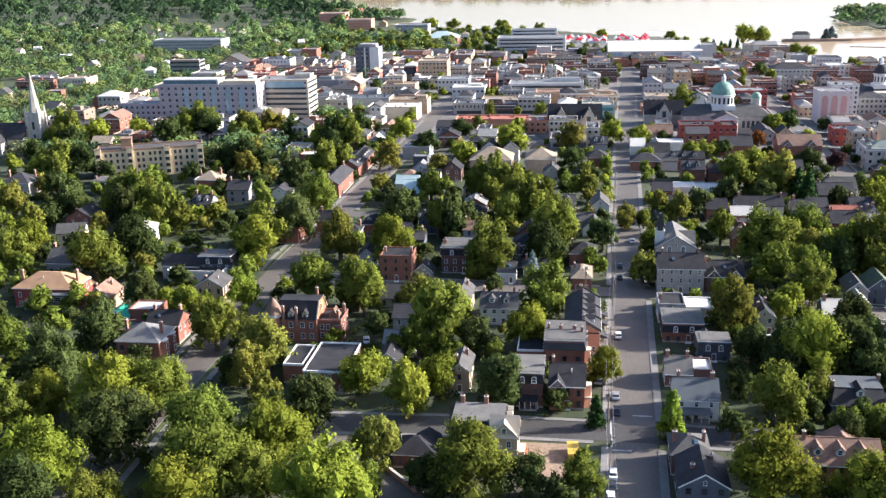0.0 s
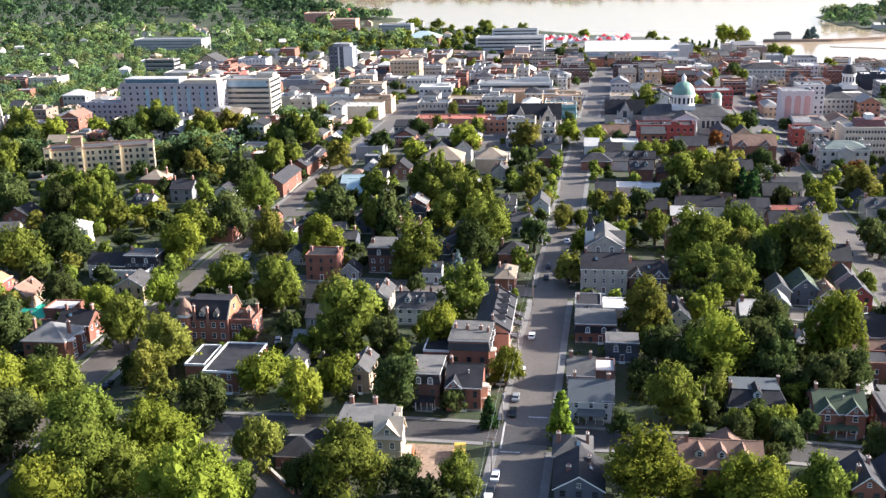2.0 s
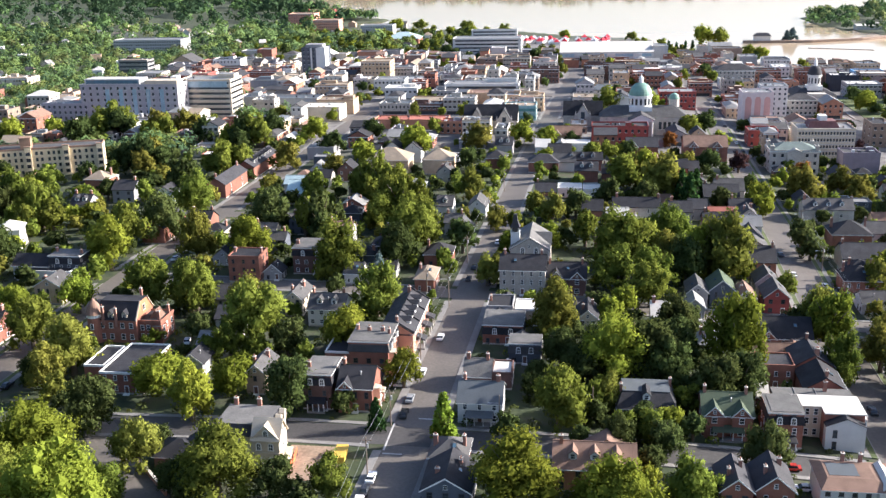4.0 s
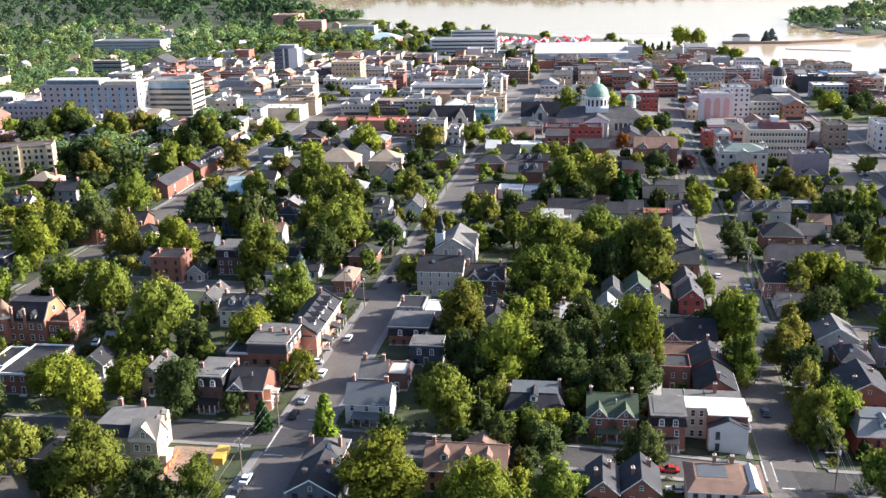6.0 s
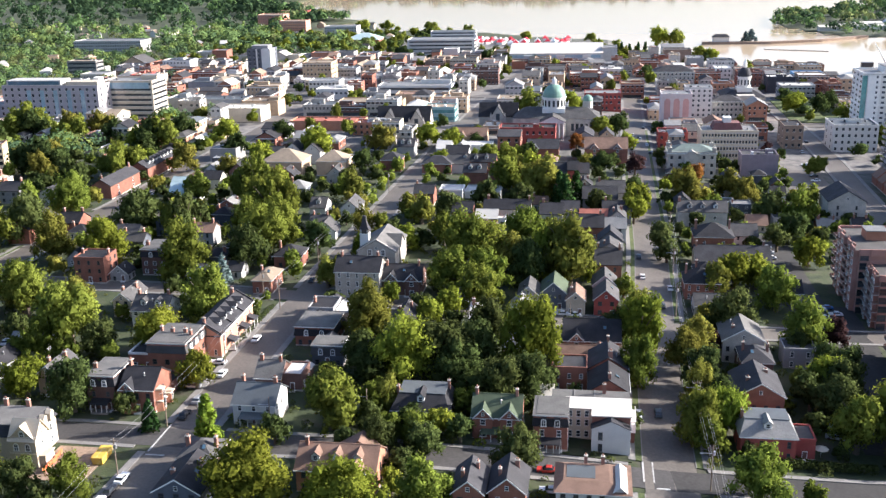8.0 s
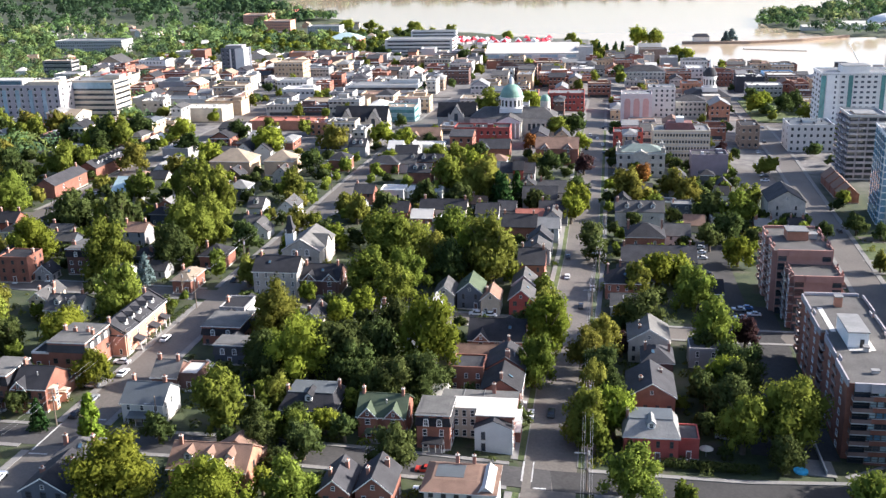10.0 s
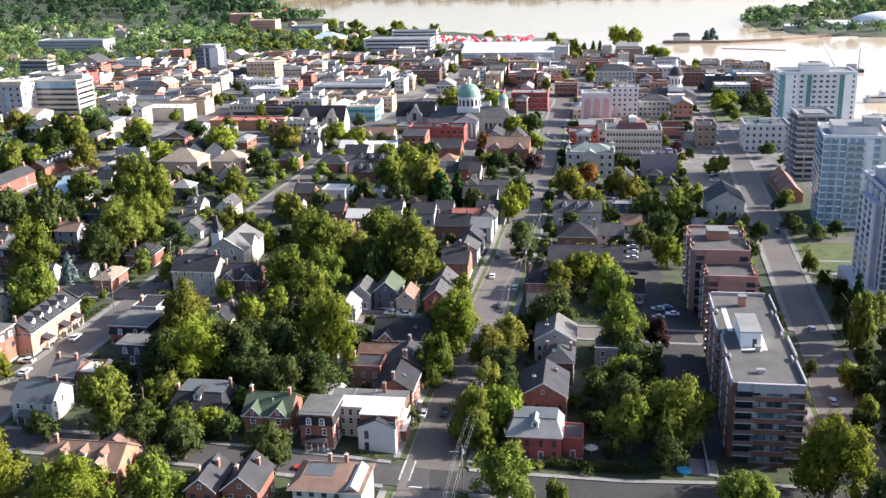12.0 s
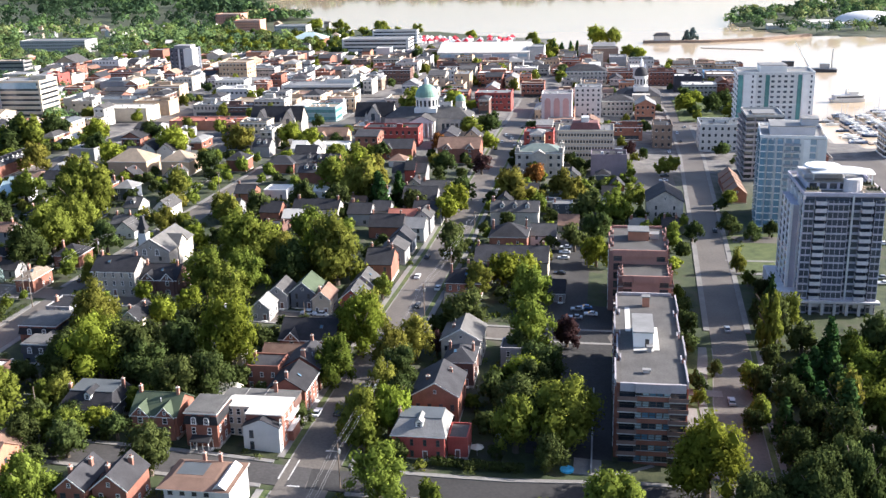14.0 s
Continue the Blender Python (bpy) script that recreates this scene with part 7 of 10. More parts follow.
def brick_midrise(x, y, w, d, h, floors, brick, label, bands=True, size=1.0):
    """A flat-roofed apartment slab with stepped sides, brick bands, ribbon windows and corner balconies."""
    mr = thing("apartment_block", pose(x, y, land(x, y)) @ Matrix.Diagonal((size, size, size, 1)), label, "apartment block", "brick apartment blocks")
    fh = h / floors
    s = Shape()
    s.box(-w / 2 + 1.4, 0, -2.0, w / 2 - 1.4, d, h)
    part("wall", s, brick, mr)
    n = 4
    CONC = WALL["mauve"][0] if bands else brick
    s = Shape()
    s.box(-w / 2 + 1.4, 0.35, h, w / 2 - 1.4, d - 0.35, h + 0.25)
    part("roof", s, ROOFGREY, mr)
    for q in range(n):
        a = d * q / n + 1.6
        for sx in (-1, 1):
            e = w / 2 - (0.5 if (q % 2) == (sx < 0) else 0)
            x0, x1 = sorted((sx * (w / 2 - 1.4), sx * e))
            s = Shape()
            s.box(x0, a, -2.0, x1, a + d / n - 2.6, h + 0.25, 0, 1)
            bay = part("bay", s, [brick, ROOFGREY], mr)
            s = Shape()
            x0, x1 = sorted((sx * (e - 0.3), sx * (e + 0.04)))
            s.box(x0, a - 0.04, h - 0.6, x1, a + d / n - 2.56, h + 1.0)
            part("parapet", s, CONC, bay)
            s = Shape()
            x0, x1 = sorted((sx * (w / 2 - 1.4), sx * (w / 2 - 1.1)))
            s.box(x0, a + d / n - 2.5, h - 0.6, x1, min(a + d / n - 0.1, d), h + 1.0)
            part("parapet", s, CONC, mr)
    for p0, p1, p2 in ((-w / 2 + 1.1, -0.12, 0.35), (-w / 2 + 1.1, d - 0.35, d + 0.1)):
        s = Shape()
        s.box(p0, p1, h - 0.9, -p0, p2, h + 1.0)
        part("parapet", s, CONC, mr, "pale concrete parapet")
    s = Shape()
    s.box(-w / 2 + 4.2, -0.62, h - 0.9, w / 2 - 4.2, -0.14, h + 1.15)
    part("parapet", s, CONC, mr, "pale concrete parapet")
    # front: brick spandrels and window ribbons between two stacks of deep balconies
    cw = w - 8.4
    s = Shape()
    s.box(-cw / 2, -0.6, 0, cw / 2, 0.05, fh * 0.42, 0)
    s.box(-cw / 2 - 0.05, -0.66, fh * 0.42, cw / 2 + 0.05, -0.5, fh * 0.42 + 0.1, 1)
    band = s.mesh("brick_band", [brick, WALL["concrete"][0]])
    b = Shape()
    b.box(-2.0, -1.5, -0.14, 2.0, 0.2, 0.1, 0)
    b.box(-2.0, -1.5, 0.1, 2.0, -1.42, 0.95, 1)
    b.box(-2.0, -1.42, 0.1, -1.92, 0.2, 0.95, 1)
    b.box(1.92, -1.42, 0.1, 2.0, 0.2, 0.95, 1)
    bal = b.mesh("balcony", [WALL["concrete"][0], BALRAIL])
    for lv in range(floors):
        z = lv * fh
        if bands:
            part("brick_band", band, None, mr, at=Matrix.Translation((0, 0, z - 0.2)))
            # The blue panes carry reflected sky in their colour
            for q in range(5):
                part("window", window_mesh(cw / 5 * 0.97, fh * 0.52, (BLUEGLASS, PALEBLIND, GLASS, PALEBLIND, BLUEGLASS, GLASS, PALEBLIND)[(q * 3 + lv * 2) % 7], DARKTRIM), None, mr, at=pose((q - 2) * cw / 5, -0.3, z + fh * 0.62))
        for u in (-w / 2 + 2.6, w / 2 - 2.6):
            if lv and bands:
                part("balcony", bal, None, mr, "pale concrete balcony with a brown rail", at=pose(u, 0, z + 0.1))
            part("window", window_mesh(3.3 if bands else 2.4, fh * 0.74, GLASS, DARKTRIM), None, mr, at=pose(u, -0.02, z + fh * 0.5))
        for q in range(n):
            v = d * q / n + d / n - 0.6
            if lv:
                part("balcony", bal, None, mr, at=pose(-w / 2 + 1.4, v, z + 0.1, 0, 0, -90))
                if not bands or q == 0:
                    part("balcony", bal, None, mr, at=pose(w / 2 - 1.4, v, z + 0.1, 0, 0, 90))
            part("window", window_mesh(1.6, fh * 0.5, GLASS, TRIM), None, mr, at=pose(-w / 2 - 0.02 + (0.5 if q % 2 else 0), d * q / n + d / n * 0.45, z + fh * 0.6, 0, 0, -90))
    return mr


mid = brick_midrise(195.9, 244.6, 15.6, 56, 17.6, 7, WALL["brick"][0], "seven-storey red brick apartment block with a grey gravel roof", size=1.106)
roof_box(mid, -3.6, 21, 0.8, 32.5, 17.9, 21.4, TRIM, label="white rooftop stair house")
for x0, y0, x1, y1 in ((0.9, 19.6, 2.2, 33.5), (-5.2, 30.5, -4.0, 46.5), (-3.6, 18.9, 0.9, 20.8)):
    s = Shape()
    s.box(x0, y0, 17.8, x1, y1, 17.91)
    part("roof_patch", s, ROOF["white"][0], mid, "white membrane patch on the gravel roof")
s = Shape()
s.box(-1.0, 20.9, 17.95, -0.1, 21.05, 19.9)
part("door", s, DARKTRIM, mid, "dark door of the stair house")
roof_box(mid, -0.8, 47.2, 0.9, 49.0, 17.9, 20.4, WALL["orange"][0], name="chimney", label="square brick chimney")
roof_box(mid, -1.8, 6.6, -0.4, 7.5, 17.9, 18.5, METAL, name="vent", label="small pale roof vent")
roof_box(mid, -0.6, 18.4, 0.4, 19.6, 17.9, 18.9, METAL, name="vent", label="small metal roof vent")
brick_midrise(197.2, 328.4, 15.2, 13, 15.5, 6, DULLPINK, "six-storey dull pink brick apartment block", bands=False, size=1.105)
mid3 = brick_midrise(195.5, 342.5, 17.5, 26, 19.0, 7, DULLPINK, "seven-storey dull pink brick apartment block", bands=False, size=1.103)
roof_box(mid3, -3, 12, 3, 18, 19.2, 22, WALL["orange"][0])
roof_box(mid3, 3.5, 14, 6, 17, 19.2, 20.6, METAL, name="roof_unit", label="grey rooftop plant box")

BRIGHTWALL = mat("bright_white_panels", (0.76, 0.75, 0.72), fine=3, var=0.08)
TOWERGLASS = mat("grey_tower_glass", (0.075, 0.085, 0.105), rough=0.12, var=0.3, bump=0.0, spec=0.6, tint=0.3)
RAILGLASS = mat("pale_rail_glass", (0.3, 0.32, 0.34), rough=0.15, var=0.15, bump=0.0, spec=0.5)
PALEGREY = mat("pale_grey_panels", (0.46, 0.44, 0.49), fine=2.5, var=0.12)
t1 = slab_tower("condo_tower", 258.7, 352.9, 22, 28, 35.0, 16, "sixteen-storey pale grey condominium tower with balconies", PALEGREY, TOWERGLASS, 7, 4, balcony_cols=(1, 5), fins=((0.05, 0.7), (4.3, 0.5)), trim=PALEGREY, rail=PALE, wf=0.96, hf=0.72, size=1.113)
for a, b in ((-10.9, -8.2), (-4.4, 1.2), (8.4, 10.9)):
    s = Shape()
    s.box(a, -0.95, 0.4, b, 0.2, 34.2, 0)
    for lv in range(16):
        s.box(a - 0.12, -1.1, lv * 2.1875 + 0.1, b + 0.12, 0.2, lv * 2.1875 + 0.62, 1)
    n = max(2, round((b - a) / 1.4))
    for q in range(n + 1):
        u = a + (b - a) * q / n
        s.box(u - 0.07, -1.02, 0.4, u + 0.07, -0.9, 34.2, 1)
    part("glazed_bay", s, [TOWERGLASS, PALEGREY], t1, "grey glazed bay with pale floor edges")
# white window bays that climb the side wall
for v in (5.0, 11.5, 18.0, 24.0):
    s = Shape()
    s.box(-11.5, v - 1.3, 3, -10.6, v - 0.9, 34.6)
    s.box(-11.5, v + 0.9, 3, -10.6, v + 1.3, 34.6)
    for lv in range(16):
        s.box(-11.45, v - 0.9, lv * 2.1875 + 0.3, -10.7, v + 0.9, lv * 2.1875 + 0.95)
    part("bay", s, TRIM, t1, "white framed window bay")
s = Shape()
s.box(-13.6, 3.5, -0.5, -10.9, 20, 31.5)
part("side_wing", s, PALEGREY, t1)
for v in (3.8, 9.0, 14.6, 19.7):
    s = Shape()
    s.box(-13.95, v - 0.3, 0, -13.62, v + 0.3, 31.9)
    part("post", s, BRIGHTWALL, t1, "white vertical post")
for u in (-13.3, -11.2):
    s = Shape()
    s.box(u - 0.25, 3.1, 0, u + 0.25, 3.48, 31.9)
    part("post", s, BRIGHTWALL, t1, "white vertical post")
for lv in range(14):
    for v in (6.2, 11.8, 17.4):
        part("window", pane_mesh(3.4, 1.3, TOWERGLASS), None, t1, at=pose(-13.65, v, lv * 2.1875 + 1.9, 0, 0, -90))
# stepped top: a set-back storey, a round lantern and planted terraces under the canopy
roof_box(t1, -9.0, 7, 4.5, 24, 35.2, 37.6, PALEGREY, name="penthouse", label="pale penthouse storey with terraces")
for u in (-7.4, -4.6, -1.8, 1.0, 3.4):
    part("window", pane_mesh(2.0, 1.7, GLASS), None, t1, at=pose(u, 6.96, 36.5))
s = Shape()
s.hull(s.ring(3.2, 5.6, 35.2, 2.6, 14), s.ring(3.2, 5.6, 39.2, 2.6, 14))
part("lantern", s, PALE, t1, "round pale stair lantern")
s = Shape()
s.box(-9.5, 11, 37.6, 1.5, 22, 39.0)
part("plant_room", s, PALE, t1, "rooftop plant room")
for u, v, w_, d_ in ((6.2, 1.2, 4.2, 3.6), (6.6, 7.0, 3.6, 5.0), (-10.4, 0.8, 4.0, 2.6)):
    s = Shape()
    s.box(u, v, 35.2, u + w_, v + d_, 36.5, 0)
    for q in range(4):
        s.hull(s.ring(u + 0.6 + q * (w_ - 1.2) / 3, v + d_ / 2, 36.5, 0.5, 6), s.ring(u + 0.6 + q * (w_ - 1.2) / 3, v + d_ / 2, 37.3 + 0.3 * (q % 2), 0.2, 6), 1)
    s.box(u + 0.25, v + 0.25, 36.5, u + w_ - 0.25, v + d_ - 0.25, 36.6, 1)
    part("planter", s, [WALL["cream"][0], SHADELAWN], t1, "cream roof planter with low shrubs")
# white canopy: a rounded disc at the back and a wide bowed wing before it
s = Shape()
s.hull(s.ring(-3.6, 15, 40.6, 5.4, 20), s.ring(-3.6, 15, 41.0, 5.0, 20))
for q in range(12):
    a, b = -7.5 + q * 1.45, -7.5 + (q + 1) * 1.45
    fa, fb = 8.6 - 3.4 * math.sin(q / 12 * 3.14), 8.6 - 3.4 * math.sin((q + 1) / 12 * 3.14)
    za, zb = 39.5 + 0.9 * math.sin(q / 12 * 3.14), 39.5 + 0.9 * math.sin((q + 1) / 12 * 3.14)
    s.hull([(a, fa, za), (b, fb, zb), (b, 13.5, zb + 0.3), (a, 13.5, za + 0.3)], [(a, fa, za + 0.35), (b, fb, zb + 0.35), (b, 13.5, zb + 0.65), (a, 13.5, za + 0.65)])
for u, v in ((-7, 9), (-6.5, 16), (1.5, 8), (9.2, 9), (9.2, 13)):
    s.box(u - 0.15, v - 0.15, 35.2, u + 0.15, v + 0.15, 39.9)
part("canopy", s, TRIM, t1, "white curved roof canopy")
s = Shape()
s.box(-17, -1, -0.5, -11.2, 24, 6.5)
for q in range(7):
    s.box(-11 + q * 3.4, -2.2, -0.5, -10.2 + q * 3.4, -1.4, 3.6)
s.box(-12, -2.4, 3.6, 12, 0, 4.3)
part("podium", s, PALE, t1, "pale podium with an open colonnade")
t2 = slab_tower("condo_tower", 259.9, 453.4, 23, 26, 34.0, 13, "white condominium tower with blue glass bays", BRIGHTWALL, HAZEGLASS, 8, 5, balcony_cols=(3, 4), fins=((0.1, 0.5), (1.5, 0.5), (3.0, 0.8), (5.1, 1.4), (8.0, 0.6)), trim=BRIGHTWALL, rail=RAILGLASS, wf=0.7, hf=0.8, blank=(5, 7), size=1.116, turn=-6)
for a, b in ((3.6, 6.0), (8.6, 11.4)):
    s = Shape()
    s.box(a, -0.2, 0, b, 0.34, 33.6)
    part("blank_wall", s, BRIGHTWALL, t2)
# glass strips that climb the front and the street side between white piers
STRIPGLASS = mat("blue_strip_glass", (0.14, 0.24, 0.31), rough=0.1, var=0.25, bump=0.0, spec=0.6)
for u, wide in ((-10.4, 1.6), (-7.6, 1.9), (-4.4, 1.9)):
    s = Shape()
    s.box(u - wide / 2, -0.34, 0.5, u + wide / 2, 0.3, 33.4, 0)
    for lv in range(13):
        s.box(u - wide / 2 - 0.05, -0.4, lv * 2.615 + 0.15, u + wide / 2 + 0.05, 0.3, lv * 2.615 + 0.55, 1)
    part("glass_strip", s, [STRIPGLASS, BRIGHTWALL], t2, "blue glass strip between white piers")
for v in (3.5, 8.2, 13.0, 17.8, 22.6):
    s = Shape()
    s.box(-11.9, v - 1.2, 0.5, -11.2, v + 1.2, 33.4, 0)
    for lv in range(13):
        s.box(-11.96, v - 1.25, lv * 2.615 + 0.15, -11.2, v + 1.25, lv * 2.615 + 0.5, 1)
    part("glass_strip", s, [STRIPGLASS, BRIGHTWALL], t2, "blue glass strip between white piers")
roof_box(t2, -8, 6, 8, 20, 34.2, 37.4, PALE, name="penthouse", label="pale penthouse storey with terraces")
roof_box(t2, 3, 8, 9, 15, 37.6, 40, PALE)
t3 = slab_tower("apartment_tower", 261.7, 541.7, 18.0, 23.0, 31.7, 11, "grey-brown apartment tower with zigzag balconies", WALL["mauve"][0], GLASS, 4, 6, balcony_cols=(0, 1, 2, 3), side_balcony=True, trim=WALL["concrete"][0])
roof_box(t3, -5, 5, 5, 17, 28.7, 32.5, WALL["brown"][0], name="penthouse", label="dark glazed penthouse with a sloped roof")
t4 = slab_tower("apartment_tower", 284.7, 659.9, 40, 22, 33.5, 12, "long white apartment tower with green glass stairs", BRIGHTWALL, TOWERGLASS, 12, 3, trim=BRIGHTWALL, wf=0.5, hf=0.42, blank=(0, 1, 2, 4, 9, 10, 11), size=1.113)
for a, b, m in ((-16.9, -10.4, "wall"), (13.6, 19.9, "wall"), (-19.9, -17.4, "glass"), (-5.6, -3.4, "glass"), (11.2, 13.3, "glass")):
    s = Shape()
    s.box(a, -0.32, 0, b, 0.3, 33)
    if m == "wall":
        part("blank_wall", s, BRIGHTWALL, t4)
        for lv in range(12):
            part("window", pane_mesh(0.9, 1.3, TOWERGLASS), None, t4, at=pose((a + b) / 2 + 1.4, -0.35, lv * 2.79 + 1.6))
    else:
        part("glass_strip", s, TEALGLASS, t4, "green glass stair strip")
roof_box(t4, -8, 5, 6, 17, 33.8, 37.4, BRIGHTWALL)
slab_tower("office_block", 343.8, 597.6, 20, 18, 15, 5, "dark office block with white floor bands", WALL["dkgrey"][0], GLASS, 6, 4, trim=TRIM)

# cream apartment house: flat brown-edged roof, window bays between cream piers
ap = thing("apartment_house", pose(-216.3, 473.5, 0, 0, 0, 20), "four-storey cream brick apartment house with brown bays", "apartment house")
CREAMBRICK = mat("cream_brick", (0.66, 0.54, 0.35), fine=6, var=0.14)
BROWNBRICK = mat("brown_roof_brick", (0.3, 0.19, 0.13), fine=6, var=0.2)
s = Shape()
s.box(-25.5, 0, -1, 25.5, 14, 13.2)
part("wall", s, CREAMBRICK, ap)
parapet(ap, 51, 14, 13.2, 0.9, BROWNBRICK)
s = Shape()
s.box(-25.2, 0.3, 13.0, 25.2, 13.7, 13.35)
part("roof", s, ROOF["grey"][0], ap)
for u in (-24.6, -9.5, 8.5, 24.6):
    s = Shape()
    s.box(u - 1.5, -0.9, -1, u + 1.5, 0.1, 14.6, 0)
    s.box(u - 1.7, -1.1, 14.6, u + 1.7, 0.3, 15.0, 1)
    bay = part("bay", s, [CREAMBRICK, BROWNBRICK], ap)
    for z in (2, 5.1, 8.2, 11.3):
        part("window", window_mesh(2.0, 1.7, GLASS, DARKTRIM), None, bay, at=pose(u, -0.92, z))
for u in (-21, -18.6, -15.6, -13, -5.6, -3.2, 0.2, 2.6, 5, 12.4, 14.8, 18, 20.6):
    for z in (2, 5.1, 8.2, 11.3):
        part("window", window_mesh(1.2, 1.7, GLASS, DARKTRIM), None, ap, at=pose(u, -0.02, z))
for v in (3.5, 7, 10.5):
    for z in (5.1, 8.2, 11.3):
        part("window", window_mesh(1.1, 1.7, GLASS, DARKTRIM), None, ap, at=pose(25.52, v, z, 0, 0, 90))
s = Shape()
s.box(-13.4, 3, 13.2, -8.4, 8.5, 18.4)
s.box(-13.6, 2.8, 18.4, -8.2, 8.7, 18.8)
part("stair_tower", s, BROWNBRICK, ap, "square brown brick stair tower")

# terraces that stand along the main streets
row = house(3.1, 276.6, 27, 9.4, 6.8, "gx", "row", "slate", "dorm,chim", turn=90)
for u, wide in ((-7.4, 3.2), (2.4, 3.4), (9.2, 3.0)):
    sh = Shape()
    sh.box(u - wide / 2, -2.4, -0.3, u + wide / 2, 0, 0.5, 0)
    for a in (-0.45, 0.45):
        sh.box(u + wide * a - 0.1, -2.3, 0.5, u + wide * a + 0.1, -2.1, 3.0, 1)
    sh.box(u - wide / 2, -2.35, 2.75, u + wide / 2, -2.05, 3.0, 1)
    sh.hull([(u - wide / 2 - 0.3, -2.7, 3.0), (u + wide / 2 + 0.3, -2.7, 3.0), (u + wide / 2 + 0.3, 0.05, 3.0), (u - wide / 2 - 0.3, 0.05, 3.0)],
            [(u - wide / 2, -2.4, 3.2), (u + wide / 2, -2.4, 3.2), (u + wide / 2 - 0.2, 0.05, 4.1), (u - wide / 2 + 0.2, 0.05, 4.1)], 2)
    part("porch", sh, [CONCRETE, TRIM, ROOF["slate"][0]], row, "white-posted street porch with a dark roof")
for u in (-13.4, -4.6, 4.4, 13.4):
    sh = Shape()
    sh.box(u - 0.16, 0.0, 6.0, u + 0.16, 4.7, 6.4)
    lo = [(u - 0.16, -0.5, 6.7), (u + 0.16, -0.5, 6.7), (u + 0.16, 4.7, 9.9), (u - 0.16, 4.7, 9.9)]
    sh.hull(lo, [(a, b, c + 0.45) for a, b, c in lo])
    part("party_wall", sh, ROOF["slate"][0], row)
house(-110.0, 446, 30, 9, 6.4, "gx", "brick", "slate", "chim", turn=90, near=False)
house(-109.0, 487, 38, 9, 6.2, "gx", "brick", "slate", "dorm,chim", turn=90, near=False)
house(-109.2, 372, 22, 9, 6.4, "gx", "brick", "slate", "chim", turn=90, near=False)


# the white corner building: a gabled front wing, a flat white roof behind, a dark link and a brick side
cb = thing("corner_house", pose(107.5, 228.2, land(107.5, 228.2)) @ Matrix.Diagonal((0.9, 0.9, 1.02, 1)), "white corner house with a gabled front and flat white roof", "house", "houses")
s = Shape()
s.box(-4.8, 0, -2.4, 4.8, 2.6, 6.2)
s.face([(-4.8, 0, 6.2), (4.8, 0, 6.2), (0, 0, 8.1)])
part("front_wing", s, WALL["white"][0], cb)
s = Shape()
slab_gable(s, 0.1, 2.2, 4.8, 6.28, 1.85, along="y", th=0.14, over=0.25)
part("front_roof", s, ROOF["dark"][0], cb)
s = Shape()
s.box(-4.7, 2.6, -2.4, 4.9, 13, 8.0, 0)
s.box(-11.4, 6.5, -2.4, -4.7, 13, 8.0, 1)
s.box(4.9, 7, -2.4, 6.2, 12.5, 2.9, 0)
part("wall", s, [WALL["brick"][0], WALL["cream"][0]], cb)
s = Shape()
s.box(-4.9, 2.3, 8.0, 5.3, 13, 8.25)
s.box(-11.6, 6.2, 8.0, -4.9, 13, 8.25)
part("roof", s, ROOF["white"][0], cb, "flat white membrane roof")
s = Shape()
s.box(-15.2, 13.2, -2.4, 4.9, 19.5, 7.0, 0)
s.box(-15.4, 13.1, 7.0, 5.1, 19.7, 7.25, 1)
for u in (-9.6, -4.2):
    s.box(u, 13.1, 7.25, u + 0.2, 19.7, 7.4, 2)
part("back_wing", s, [WALL["dkbrick"][0], ROOF["felt"][0], ROOF["ltgrey"][0]], cb, "brick back wing with a grey felt roof")
s = Shape()
for z in (2.9, 5.6):
    s.box(4.9, 5.6, z, 6.4, 12.6, z + 0.15, 0)
    for q in range(15):
        s.box(6.3, 5.6 + q * 0.5, z + 0.15, 6.36, 5.66 + q * 0.5, z + 0.95, 0)
    s.box(6.28, 5.6, z + 0.95, 6.4, 12.66, z + 1.02, 0)
part("balcony", s, TRIM, cb, "white timber side balconies")
for u, z in ((-2.6, 1.5), (-2.6, 4.3)):
    part("window", window_mesh(1.1, 1.9, GLASS, DARKTRIM), None, cb, at=pose(u, -0.02, z))
for v in (1.3, 4.6, 8.0, 11.4):
    for z in (1.7, 4.4, 6.9):
        part("window", window_mesh(1.0, 1.6, GLASS, TRIM), None, cb, at=pose(4.92 if v > 2 else 4.82, v, z, 0, 0, 90))
for u in (-10.3, -8.2, -6.1):
    for z in (1.8, 4.6, 6.8):
        part("window", window_mesh(1.1, 1.6, GLASS, TRIM), None, cb, at=pose(u, 6.47, z))
part("chimney", chimney_mesh(2), None, cb, "brick chimney with clay pots", at=pose(-1.6, 18, 8.0))
house(-122.9, 247.2, 12.2, 11, 6.2, "hip", "brick", "ltgrey", "chim,sidebay")
house(-131.2, 257.5, 5.2, 8, 5, "flat", "brick", "slate", "")
house(-121.5, 261, 9.5, 9, 6, "gx", "brick", "dark", "chim")
house(-133.2, 274, 9, 8, 5, "flat", "brick", "white", "")
house(51.4, 198.2, 16.6, 10.6, 5.6, "gx", "orange", "brown", "fgab2,dorm,chim")
house(94.0, 226.4, 7.6, 9.8, 8.5, "man", "brick", "dark", "dorm,porch")
house(81.6, 228.4, 11.2, 10.3, 6.0, "gx", "brick", "green", "fgable,fgab2,chim,porch")
house(63.5, 230.1, 13.2, 12.1, 4.3, "deck", "slateblue", "dark", "dorm,chim")
house(112.0, 254.0, 11.5, 9.6, 6.6, "gx", "brick", "dark", "chim", turn=90)
house(112.0, 267.2, 11.5, 9.6, 6.9, "gx", "brick", "slate", "chim", turn=90)
